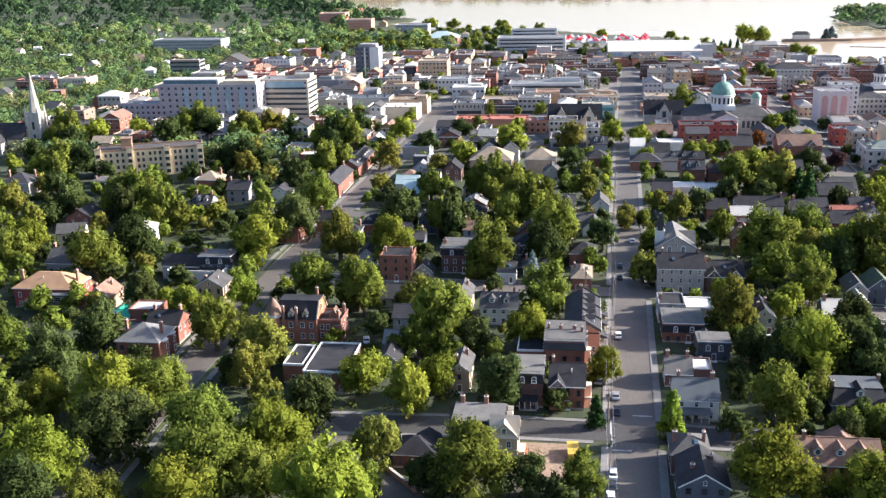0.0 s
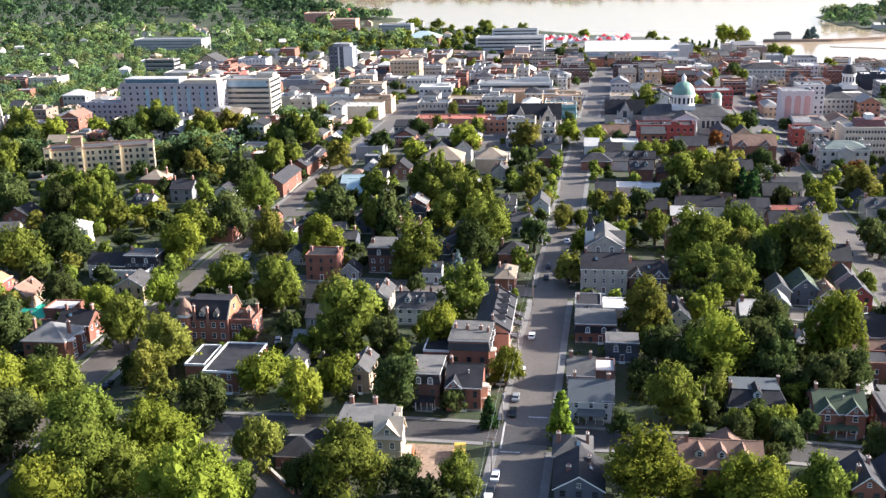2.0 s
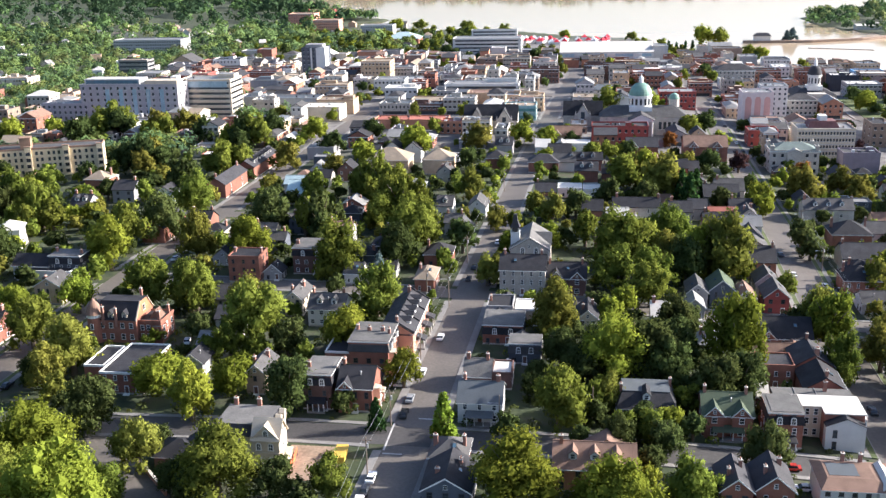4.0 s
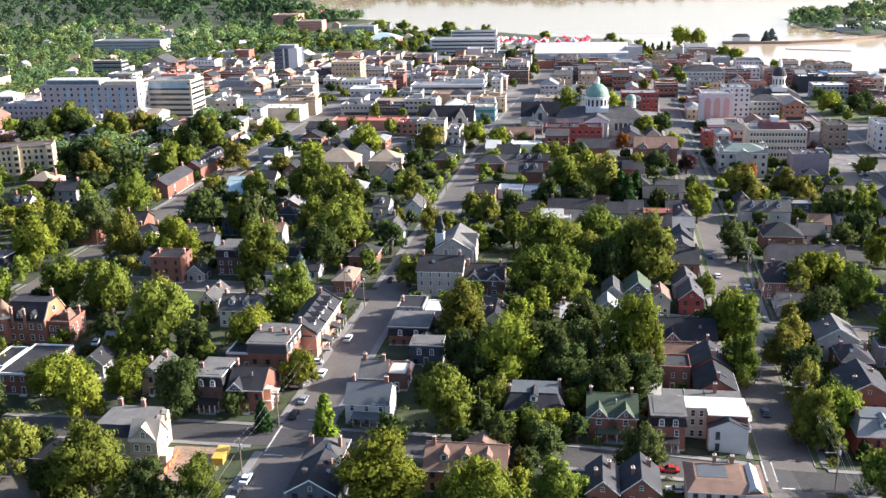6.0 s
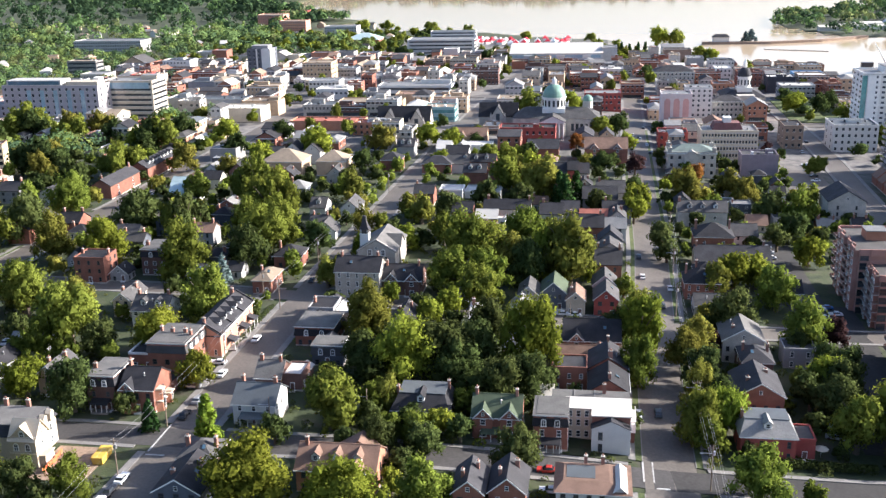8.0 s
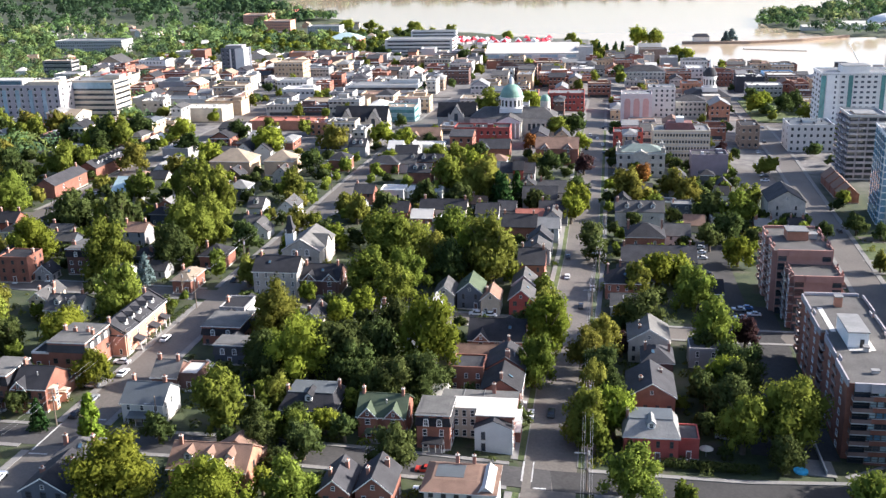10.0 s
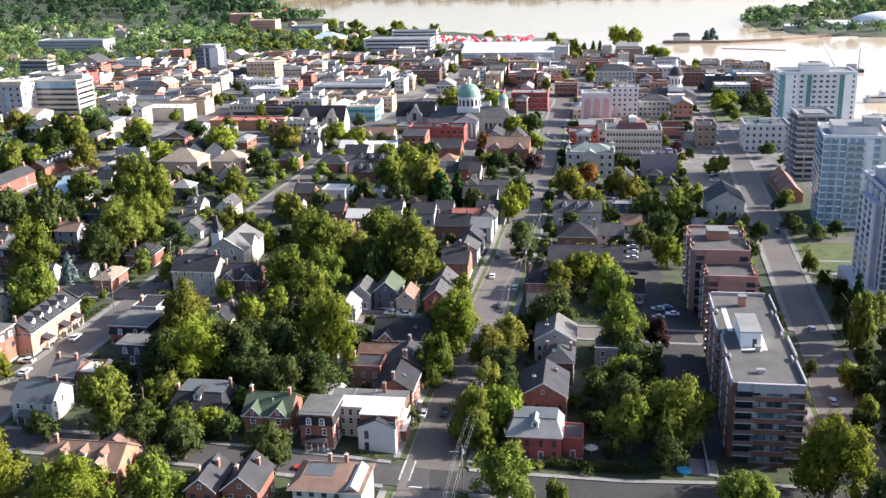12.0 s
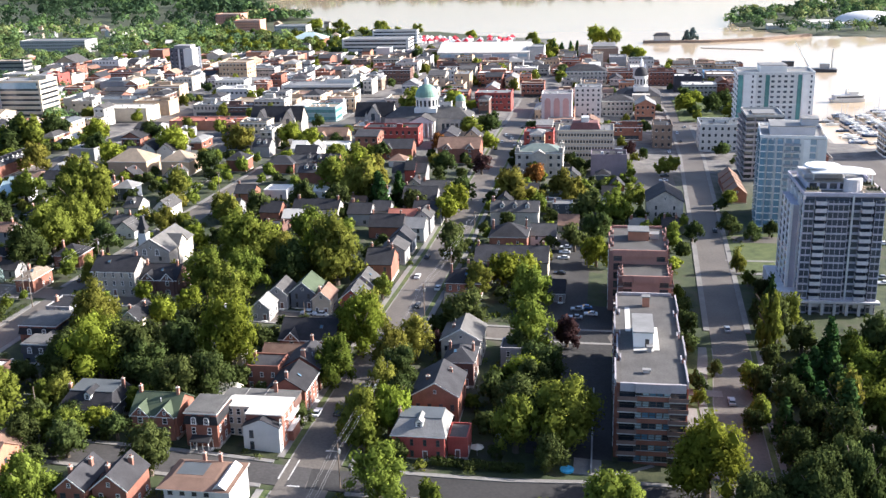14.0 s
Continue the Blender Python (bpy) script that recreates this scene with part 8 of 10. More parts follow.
house(97.4, 258.6, 9.0, 8.3, 6.4, "flat", "brick", "slate", "chim")
for q in range(4):
    house(244.3, 493.2 + q * 10.8, 8.5, 8.6, 4.6, "gy", "brick", "brown", "chim", near=False)
# white house with a brown roof round a sunken grey deck
wh = thing("house", pose(103.6, 200.4, land(103.6, 200.4) + 0.6) @ Matrix.Diagonal((1.0, 1.0, 1.03, 1)), "white house with a brown low roof round a grey deck", "house", "houses")
s = Shape()
s.box(-7.4, 0, -2.4, 7.2, 9.5, 6.0)
part("wall", s, WALL["white"][0], wh)
s = Shape()
lo = [(-7.9, -2.4, 6.0), (7.7, -2.4, 6.0), (7.7, 10, 6.0), (-7.9, 10, 6.0)]
up = [(-6.0, 1.4, 7.0), (3.2, 1.4, 7.0), (3.2, 8.2, 7.0), (-6.0, 8.2, 7.0)]
s.hull(lo, [(a, b, 6.18) for a, b, c in lo], 1)
s.hull([(a, b, 6.18) for a, b, c in lo], up, 0)
s.box(-5.4, 2.4, 6.9, 0.4, 7.4, 7.06, 2)
part("roof", s, [ROOF["brown"][0], TRIM, ROOF["bluegrey"][0]], wh)
s = Shape()
s.box(3.4, -1.4, -2.4, 7.35, 6, 5.9, 0)
s.face([(3.4, -1.4, 5.9), (7.35, -1.4, 5.9), (5.37, -1.4, 7.4)], 0)
slab_gable(s, -1.4, 8, 1.9, 6.0, 1.5, along="y", cy=5.3, k=1, over=0.3, th=0.15)
part("side_wing", s, [WALL["white"][0], ROOF["white"][0]], wh)
for u in (-6, -3.4, -0.8, 1.8):
    for z in (1.6, 4.5):
        part("window", window_mesh(1.0, 1.6, GLASS, DARKTRIM), None, wh, at=pose(u, -0.02, z))
for u in (-1.6, 1.9):
    part("chimney", chimney_mesh(1), None, wh, "brick chimney with clay pots", at=pose(u, 8.6, 7.0))

# cream villa: mansard body behind a tall gabled bay with arched openings
vi = thing("villa", pose(-16.0, 201, 0), "cream three-storey villa with flared gables and arched openings", "house", "houses")
CREAM = WALL["cream"][0]
s = Shape()
s.box(-15, 1.2, -0.5, -1.8, 12.5, 6.4)
part("wall", s, CREAM, vi)
s = Shape()
s.hull([(-15.4, 0.8, 6.4), (-1.4, 0.8, 6.4), (-1.4, 12.9, 6.4), (-15.4, 12.9, 6.4)], [(-14.2, 2.2, 8.8), (-2.6, 2.2, 8.8), (-2.6, 11.6, 8.8), (-14.2, 11.6, 8.8)], 0, 1)
part("roof", s, [ROOF["slate"][0], ROOF["felt"][0]], vi)
s = Shape()
s.box(-5.4, -0.4, -0.5, 0.6, 4.6, 7.4)
for x0, y0, x1, y1 in ((-5.6, -0.6, 0.8, 4.8),):
    s.box(x0, y0, 3.3, x1, y1, 3.55)
    s.box(x0, y0, 7.2, x1, y1, 7.45)
s.face([(0.6, -0.2, 7.4), (0.6, 4.4, 7.4), (0.6, 2.1, 10.7)])
s.face([(-4.8, -0.4, 7.4), (0.2, -0.4, 7.4), (-2.3, -0.4, 10.2)])
bay = part("gabled_bay", s, CREAM, vi)
for z in (1.6, 4.9, 7.9):
    part("window", arch_window_mesh(), None, bay, "cream arched opening", at=pose(0.62, 2.1, z, 0, 0, 90))
    for u in (-4.0, -1.3) if z < 7 else (-2.3,):
        part("window", arch_window_mesh(), None, bay, "cream arched opening", at=pose(u, -0.42, z))
s = Shape()
slab_gable(s, -5.2, 0.7, 2.5, 7.5, 3.2, cy=2.1, th=0.25, over=0.7)
slab_gable(s, -0.5, 3.0, 2.6, 7.45, 2.7, along="y", cy=-2.3, th=0.25, over=0.6)
part("bay_roof", s, WALL["cream"][0], vi, "steep cream gable roofs with flared eaves")
s = Shape()
s.box(0.6, 0.4, -0.3, 2.0, 4.0, 2.6, 0)
s.box(0.5, 0.2, 2.6, 2.2, 4.2, 2.85, 0)
part("porch", s, CREAM, vi, "cream entrance porch")
for v in (4.5, 7.2, 10.0):
    s = Shape()
    s.box(-1.9, v - 0.7, 6.5, -1.0, v + 0.7, 8.3)
    s.hull([(-2.2, v - 0.9, 8.3), (-0.9, v - 0.9, 8.3), (-0.9, v + 0.9, 8.3), (-2.2, v + 0.9, 8.3)], [(-2.2, v - 0.1, 9.0), (-0.9, v - 0.1, 9.0), (-0.9, v + 0.1, 9.0), (-2.2, v + 0.1, 9.0)])
    part("dormer", s, CREAM, vi)
    for z in (1.7, 4.6):
        part("window", window_mesh(1.0, 1.7, GLASS, TRIM), None, vi, at=pose(-1.78, v, z, 0, 0, 90))
for u in (-12.6, -7.2):
    part("chimney", chimney_mesh(2), None, vi, "brick chimney with clay pots", at=pose(u, 11.4, 8.8))
fn = thing("construction_fence", pose(-13.4, 198.5, 0), "orange plastic construction fence round the dirt lot", "fence")
ORANGENET = mat("orange_plastic_net", (0.7, 0.16, 0.06), fine=6, var=0.2)
for q in range(5):
    s = Shape()
    s.box(-0.03, q * 1.9 + 0.06, 0.15, 0.03, q * 1.9 + 1.86, 1.25)
    part("panel", s, ORANGENET, fn, at=pose(0.25 * math.sin(q * 1.7), 0, 0, 0, 0, 4 * math.sin(q * 2.1)))
    s = Shape()
    s.hull(s.ring(0.25 * math.sin(q * 1.7), q * 1.9, -0.2, 0.05, 6), s.ring(0.25 * math.sin(q * 1.7), q * 1.9, 1.4, 0.05, 6))
    part("post", s, DARKMETAL, fn)

# churches and domes
def church(x, y, w, d, h, label, gables=2):
    ch = thing("church", pose(x, y, land(x, y)), label, "church")
    s = Shape()
    s.box(-w / 2, 0, -1, w / 2, d, h)
    rise = d * 0.55
    s.face([(w / 2, 0, h), (w / 2, d, h), (w / 2, d / 2, h + rise)])
    s.face([(-w / 2, d, h), (-w / 2, 0, h), (-w / 2, d / 2, h + rise)])
    part("wall", s, WALL["stone"][0], ch)
    r = Shape()
    slab_gable(r, -w / 2, w / 2, d / 2, h + 0.2, rise, cy=d / 2)
    part("roof", r, ROOF["dark"][0], ch)
    for q in range(gables):
        u = (q - (gables - 1) / 2) * w * 0.52
        g = Shape()
        g.box(u - 4, -2, -1, u + 4, 0.2, h)
        g.face([(u - 4, -2, h), (u + 4, -2, h), (u, -2, h + 6.5)])
        slab_gable(g, -2, 5, 4, h + 0.2, 6.5, along="y", cy=u, k=1)
        for v in (-4.2, 4.2):
            g.box(u + v - 0.5, -2.6, -1, u + v + 0.5, -1.4, h + 0.6)
            g.hull(g.ring(u + v, -2, h + 0.6, 0.7, 4, 0.785), g.ring(u + v, -2, h + 2.6, 0.05, 4, 0.785))
        ga = part("gable", g, [WALL["stone"][0], ROOF["slate"][0]], ch)
        part("window", pane_mesh(2.2, 4.5, GLASS), None, ga, at=pose(u, -2.03, h - 0.5))
    return ch


church(-7, 592, 31, 14, 8, "grey limestone church with a steep black roof")
church(46, 618, 23, 13, 7, "grey limestone church hall with a slate roof", 1)

sp = thing("church", pose(-308, 528, 0), "limestone church with a tall pointed spire", "church")
s = Shape()
s.box(-3.6, 0, -1, 3.6, 7.2, 22.5)
for u in (-3.6, 3.6):
    for v in (0, 7.2):
        s.box(u - 0.7, v - 0.7, -1, u + 0.7, v + 0.7, 22)
        s.hull(s.ring(u, v, 22, 0.8, 4, 0.785), s.ring(u, v, 26.5, 0.05, 4, 0.785))
part("tower", s, WALL["stone"][0], sp)
s = Shape()
s.hull(s.ring(0, 3.6, 22.5, 3.3, 8), s.ring(0, 3.6, 44.5, 0.08, 8))
part("spire", s, WALL["stone"][0], sp, "pointed stone spire")
for zz in (8, 15):
    part("window", pane_mesh(1.4, 4.5, GLASS), None, sp, at=pose(0, -0.03, zz))
s = Shape()
s.box(-34, -6, -1, -4, 9, 9)
s.box(-22, -12, -1, -14, -6, 8)
part("nave", s, WALL["stone"][0], sp)
s = Shape()
slab_gable(s, -34, -4, 7.5, 9.2, 7.5, cy=1.5)
slab_gable(s, -12, 1, 4, 8.2, 6, along="y", cy=-18)
part("roof", s, ROOF["slate"][0], sp)

dm = thing("cathedral", pose(79.4, 599.7, land(79.4, 599.7)) @ Matrix.Diagonal((1.017, 1.017, 1.017, 1)), "grey limestone cathedral with a green copper dome", "cathedral")
s = Shape()
s.box(-23, 4, -1.5, 26, 26, 9.5)
s.box(-7, -4, -1.5, 7, 6, 9)
part("wall", s, WALL["stone"][0], dm)
s = Shape()
o = [(-23.5, 3.5), (26.5, 3.5), (26.5, 26.5), (-23.5, 26.5)]
s.hull([(p, q, 9.5) for p, q in o], [(-16, 14, 14.5), (19, 14, 14.5), (19, 16, 14.5), (-16, 16, 14.5)])
slab_gable(s, -5, 10, 7, 9.3, 3.2, along="y", k=0)
part("roof", s, ROOF["grey"][0], dm)
s = Shape()
s.face([(-7, -4.9, 9.1), (7, -4.9, 9.1), (0, -4.9, 12.2)])
s.box(-7.2, -5.2, 8.2, 7.2, -4, 9.1)
po = part("portico", s, TRIM, dm, "white pedimented portico with columns")
for q in range(6):
    s = Shape()
    s.hull(s.ring(-6 + q * 2.4, -4.8, -1, 0.45, 8), s.ring(-6 + q * 2.4, -4.8, 8.2, 0.38, 8))
    part("column", s, TRIM, po)
s = Shape()
s.box(-6.5, 8.5, 10, 6.5, 21.5, 14.5)
s.hull(s.ring(0, 15, 14.5, 6.6, 24), s.ring(0, 15, 20, 6.6, 24))
s.hull(s.ring(0, 15, 20, 7.1, 24), s.ring(0, 15, 20.6, 7.1, 24))
dr = part("drum", s, TRIM, dm, "white drum with arched windows")
for q in range(16):
    a = 22.5 * q
    part("window", pane_mesh(1.3, 3.6, GLASS), None, dr, at=pose(0, 15, 17.2, 0, 0, a) @ pose(0, -6.62, 0))
s = Shape()
s.lathe(0, 15, [(6.6 * math.cos(q / 9 * 1.5), 20.6 + 7.2 * math.sin(q / 9 * 1.5)) for q in range(10)], 24)
part("dome", s, COPPER, dm, "green copper dome")
s = Shape()
s.hull(s.ring(0, 15, 27.6, 1.3, 10), s.ring(0, 15, 29.8, 1.2, 10))
s.hull(s.ring(0, 15, 29.8, 1.5, 10), s.ring(0, 15, 32, 0.1, 10))
part("lantern", s, TRIM, dm)
for q in range(6):
    part("window", pane_mesh(1.6, 4.2, GLASS), None, dm, at=pose(11 + q * 2.6, 3.97, 4.5))
ct = thing("clock_tower", pose(99.0, 617.8, land(99.0, 617.8)) @ Matrix.Diagonal((1.031, 1.031, 1.031, 1)), "stone clock tower with a green copper cap", "clock tower")
s = Shape()
s.box(-3, -3, -1.5, 3, 3, 15)
s.hull(s.ring(0, 0, 15, 3, 12), s.ring(0, 0, 19, 2.8, 12))
part("tower", s, WALL["stone"][0], ct)
s = Shape()
s.lathe(0, 0, [(3.0 * math.cos(q / 6 * 1.5), 19 + 3.4 * math.sin(q / 6 * 1.5)) for q in range(7)], 14)
part("cap", s, COPPER, ct)
tw = thing("town_hall", pose(208.4, 749.7, land(208.4, 749.7)), "limestone town hall with a white drum and grey dome", "town hall")
s = Shape()
s.box(-16, 4, -2, 14, 34, 9)
s.box(-6, -2, -2, 6, 6, 11)
part("wall", s, WALL["stone"][0], tw)
s = Shape()
s.hull([(-16.5, 3.5, 9), (14.5, 3.5, 9), (14.5, 34.5, 9), (-16.5, 34.5, 9)], [(-9, 11, 13), (7, 11, 13), (7, 27, 13), (-9, 27, 13)])
part("roof", s, ROOF["slate"][0], tw)
s = Shape()
s.box(-5.2, 9, 10, 5.2, 19, 15)
s.hull(s.ring(0, 14, 15, 4.6, 16), s.ring(0, 14, 22, 4.6, 16))
s.hull(s.ring(0, 14, 22, 5.2, 16), s.ring(0, 14, 22.6, 5.2, 16))
dr = part("drum", s, TRIM, tw, "white drum with arched windows")
for q in range(12):
    part("window", pane_mesh(1.1, 3.8, GLASS), None, dr, at=pose(0, 14, 18.6, 0, 0, 30 * q) @ pose(0, -4.62, 0))
s = Shape()
s.lathe(0, 14, [(4.8 * math.cos(q / 8 * 1.5), 22.6 + 6.4 * math.sin(q / 8 * 1.5)) for q in range(9)], 18)
part("dome", s, ROOF["slate"][0], tw, "grey ribbed dome")
s = Shape()
s.hull(s.ring(0, 14, 28.8, 1.3, 8), s.ring(0, 14, 31.2, 1.2, 8))
s.hull(s.ring(0, 14, 31.2, 1.4, 8), s.ring(0, 14, 35.2, 0.06, 8))
part("lantern", s, TRIM, tw)

# cupola over the limestone school
cu = thing("cupola", pose(24.8, 347.5, 9.0) @ Matrix.Diagonal((1.0, 1.0, 1.25, 1)), "white wooden cupola with a flared dark cap", "cupola")
s = Shape()
s.box(-1.5, -1.5, -2.5, 1.5, 1.5, 1.8, 0)
s.box(-1.65, -1.65, 1.8, 1.65, 1.65, 2.05, 0)
s.box(-1.3, -1.3, 2.05, 1.3, 1.3, 3.3, 1)
for sx in (-1.2, 1.0):
    for sy in (-1.38, 1.3):
        s.box(sx, sy, 2.05, sx + 0.2, sy + 0.08, 3.3, 0)
part("base", s, [TRIM, DARKTRIM], cu)
s = Shape()
for (r0, z0), (r1, z1) in (((1.75, 3.3), (1.2, 4.1)), ((1.2, 4.1), (0.75, 5.4)), ((0.75, 5.4), (0.6, 6.9))):
    s.hull([(-r0, -r0, z0), (r0, -r0, z0), (r0, r0, z0), (-r0, r0, z0)], [(-r1, -r1, z1), (r1, -r1, z1), (r1, r1, z1), (-r1, r1, z1)])
part("cap", s, ROOF["slate"][0], cu, "flared square cap of dark slate")
# maroon attic on the beige office block, green-capped block beside it
at = thing("roof_attic", pose(173.2, 566.5, land(173.2, 566.5) + 18.0), "maroon hipped attic on the office block's roof", "roof attic")
s = Shape()
s.hull([(-8, 0, 0), (8, 0, 0), (8, 12, 0), (-8, 12, 0)], [(-6.5, 1.5, 3.4), (6.5, 1.5, 3.4), (6.5, 10.5, 3.4), (-6.5, 10.5, 3.4)])
part("roof", s, mat("maroon_metal", (0.17, 0.08, 0.075), fine=3), at)
s = Shape()
s.box(-2, 3, 3.4, 2, 9, 6)
part("lantern", s, TRIM, at)

# ---- yards, lots and lake shore ----
flat_patch("parking_lot", 166.7, 243.4, 187.0, 312.0, LOTASPHALT, "dark asphalt driveway and parking lot", "parking lot", 0.05)
flat_patch("parking_lot", 158.1, 343.9, 179.1, 427.2, LOTASPHALT, "grey asphalt parking lot behind houses", "parking lot", 0.05)
flat_patch("driveway", 166.7, 308.9, 187.4, 346.8, LOTASPHALT, "asphalt driveway between two blocks", "driveway", 0.06)
flat_patch("parking_lot", 196.9, 500.7, 218.7, 559.8, ASPHALT, "grey asphalt parking lot", "parking lot", 0.05)
flat_patch("parking_lot", 284.6, 521.6, 329.3, 588.6, ASPHALT, "grey asphalt parking lot by the towers", "parking lot", 0.05)
flat_patch("dirt_lot", -16.0, 196.0, -3.0, 211.0, DIRT, "bare brown dirt lot beside a house", "dirt lot", 0.05)
flat_patch("lawn", 232.0, 394.0, 256.2, 443.3, LAWN, "mown green lawn between drives", "lawn", 0.06)
flat_patch("lawn", 232.4, 704.7, 271.7, 798.8, LAWN, "green park lawn with paths", "lawn", 0.3)
flat_patch("forecourt", 235.5, 429.9, 273.8, 438.9, ASPHALT, "curved asphalt forecourt drive", "forecourt", 0.09)
flat_patch("path", 229.6, 389.5, 254.3, 391.8, CONCRETE, "pale concrete garden path", "path", 0.1)
flat_patch("path", 230.1, 405.2, 254.8, 407.0, CONCRETE, "pale concrete garden path", "path", 0.1)
flat_patch("lawn", 206.3, 247.7, 212.5, 330.4, LAWN, "grass strip beside the apartment block", "lawn", 0.08)
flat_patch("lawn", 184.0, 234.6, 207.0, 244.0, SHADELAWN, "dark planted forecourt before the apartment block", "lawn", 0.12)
strip("path", [(186.6, 236.6), (190.2, 239.0), (196.6, 243.6)], -0.55, 0.55, 0, 0.22, CONCRETE, "pale concrete path to the entrance", "path")
flat_patch("lawn", -67.5, 271.5, -55.0, 285.5, LAWN, "sunlit back lawn beside a brick house", "lawn", 0.06)
# These lawns have their shade put into the colour
flat_patch("lawn", 86.0, 225.4, 112.2, 229.0, SHADELAWN, "front lawns along the side street with shade in their colour", "lawn", 0.1)
flat_patch("terrace", 178.2, 236.2, 184.6, 243.6, CONCRETE, "pale concrete garden terrace behind trees", "terrace", 0.16)
strip("path", [(208.4, 243.0), (210.6, 262.0), (210.2, 285.0), (213.5, 318.0)], -0.7, 0.7, 0, 0.2, CONCRETE, "pale concrete path beside the apartment block", "path")
flat_patch("driveway", 205.4, 256.0, 209.0, 276.0, CONCRETE, "pale curved ramp beside the apartment block", "driveway", 0.14)
flat_patch("driveway", 207.0, 284.0, 216.6, 288.0, CONCRETE, "pale driveway between street and block", "driveway", 0.16)
flat_patch("parking_lot", 250.5, 259.5, 300.0, 272.0, ASPHALT, "grey asphalt lane through the park", "parking lot", 0.1)

# low brick wall along the lane
bw = thing("garden_wall", pose(-47.2, 199.6, 0, 0, 0, -47.5), "low weathered brick garden wall beside the lane", "wall")
s = Shape()
s.box(0, -0.25, -0.4, 17, 0.25, 1.1, 0)
s.box(-0.05, -0.32, 1.1, 17.05, 0.32, 1.25, 1)
part("wall", s, [WALL["orange"][0], WALL["stone"][0]], bw)
cw = thing("low_wall", pose(182.3, 237.1, land(182.3, 237.1)) @ Matrix.Diagonal((1.099, 1.099, 1.099, 1)), "thin pale concrete wall beside the driveway", "wall")
s = Shape()
s.box(-0.12, 0, -0.3, 0.12, 40, 1.0, 0)
s.box(-0.18, 0, 1.0, 0.18, 40, 1.1, 0)
part("wall", s, WALL["concrete"][0], cw)
ct = thing("container", pose(-3.4, 206, 0, 0, 0, 4), "yellow steel waste container on the dirt lot", "container")
s = Shape()
s.hull([(-1.1, -2.6, 0.1), (1.1, -2.6, 0.1), (1.1, 2.6, 0.1), (-1.1, 2.6, 0.1)], [(-1.3, -3.0, 1.9), (1.3, -3.0, 1.9), (1.3, 3.0, 1.9), (-1.3, 3.0, 1.9)])
part("skip", s, mat("yellow_steel", (0.55, 0.36, 0.06), rough=0.5, fine=4), ct)
um = thing("parasol", pose(155.8, 239.4, land(155.8, 239.4)), "cream garden parasol behind a red brick house", "parasol")
s = Shape()
s.hull(s.ring(0, 0, 0, 0.05, 6), s.ring(0, 0, 2.4, 0.05, 6))
part("pole", s, METAL, um)
s = Shape()
s.hull(s.ring(0, 0, 2.2, 1.7, 8), s.ring(0, 0, 2.9, 0.05, 8))
part("canopy", s, WALL["cream"][0], um)
pl = thing("pool", pose(176.8, 237.6, land(176.8, 237.6)) @ Matrix.Diagonal((1.095, 1.095, 1.095, 1)), "small blue garden pool behind trees", "pool")
s = Shape()
s.hull(s.ring(0, 0, -0.1, 1.5, 14), s.ring(0, 0, 0.4, 1.5, 14))
part("basin", s, mat("pool_blue", (0.1, 0.45, 0.75), rough=0.1, fine=2, bump=0.05), pl)

for x, y, z in ((4.4, 197.5, 10), (4.6, 222.5, 9), (5.8, 258.8, 10), (7.6, 302, 11), (-0.7, 311.5, 9), (8.3, 345, 10), (10.5, 400, 10), (12.5, 450, 10)):
    utility_pole(x, y, z, arm=True, lamp=(y > 250 and y < 310))
for x, y, z in ((128.6, 217.4, 11), (128.6, 252.4, 10), (128.8, 282.1, 11), (128.9, 321.4, 11), (131.1, 364.0, 10), (133.2, 413.5, 10)):
    utility_pole(x, y, z, lamp=True)
for x, y in ((51.1, 230.0), (82.3, 232.9), (96.6, 300.0), (30.0, 222.2)):
    utility_pole(x, y, 9, arm=False, lamp=True)
wires([(128.6, 167.9, 10.4), (128.6, 217.4, 10.4), (128.6, 252.4, 9.4), (128.8, 282.1, 10.4), (128.9, 321.4, 10.4), (131.1, 364.0, 9.4), (133.2, 413.5, 9.4)], (-1.1, -0.6, 0.6, 1.1))
wires([(4.2, 160, 9.4), (4.4, 197.5, 9.4), (4.6, 222.5, 8.4), (5.8, 258.8, 9.4), (7.6, 302, 10.4), (8.3, 345, 9.4), (10.5, 400, 9.4), (12.5, 450, 9.4)], (-0.8, 0.8))

# crossing marks at the junctions
mk = Shape()
for a, b, c, d in ((5.2, 208.8, 9.6, 209.3), (10.5, 226.2, 15.0, 226.7), (5.0, 223.5, 5.4, 210.5), (114.4, 226.4, 114.8, 217.6), (116.6, 226.6, 116.9, 217.8), (115.4, 215.2, 120.0, 215.6)):
    zg = land((a + c) / 2, b) + 0.1 * step(20, 60, a)
    mk.box(min(a, c), min(b, d), zg - 0.2, max(a, c), max(b, d), zg + 0.075)
tagged(part("road_marking", mk, PAINT), "worn white stop lines at the junctions", "road marking", kind="structure")

# waterfront: breakwater, pier, pavilion, ships and boats
strip("breakwater", [(225, 1228), (300, 1228), (360, 1250), (420, 1290)], -4, 4, -3, 1.6, WALL["brown"][0], "low stone breakwater across the bay", "breakwater")
for q in range(2):
    s = Shape()
    s.box(0, 0, -1.0, 34, 3, 0.4)
    for k in range(9):
        s.box(k * 4, -0.4, -3, k * 4 + 0.5, 0, 1.4)
    jt = thing("jetty", pose(285 + 30 * q, 1165 - 12 * q, WATER, 0, 0, -22), "dark wooden jetty on the lake", "jetty", "jetties")
    part("deck", s, WOODPOLE, jt)
pv = thing("pavilion", pose(246, 1230, -9.6), "small lakeside pavilion with a dark hipped roof", "pavilion")
s = Shape()
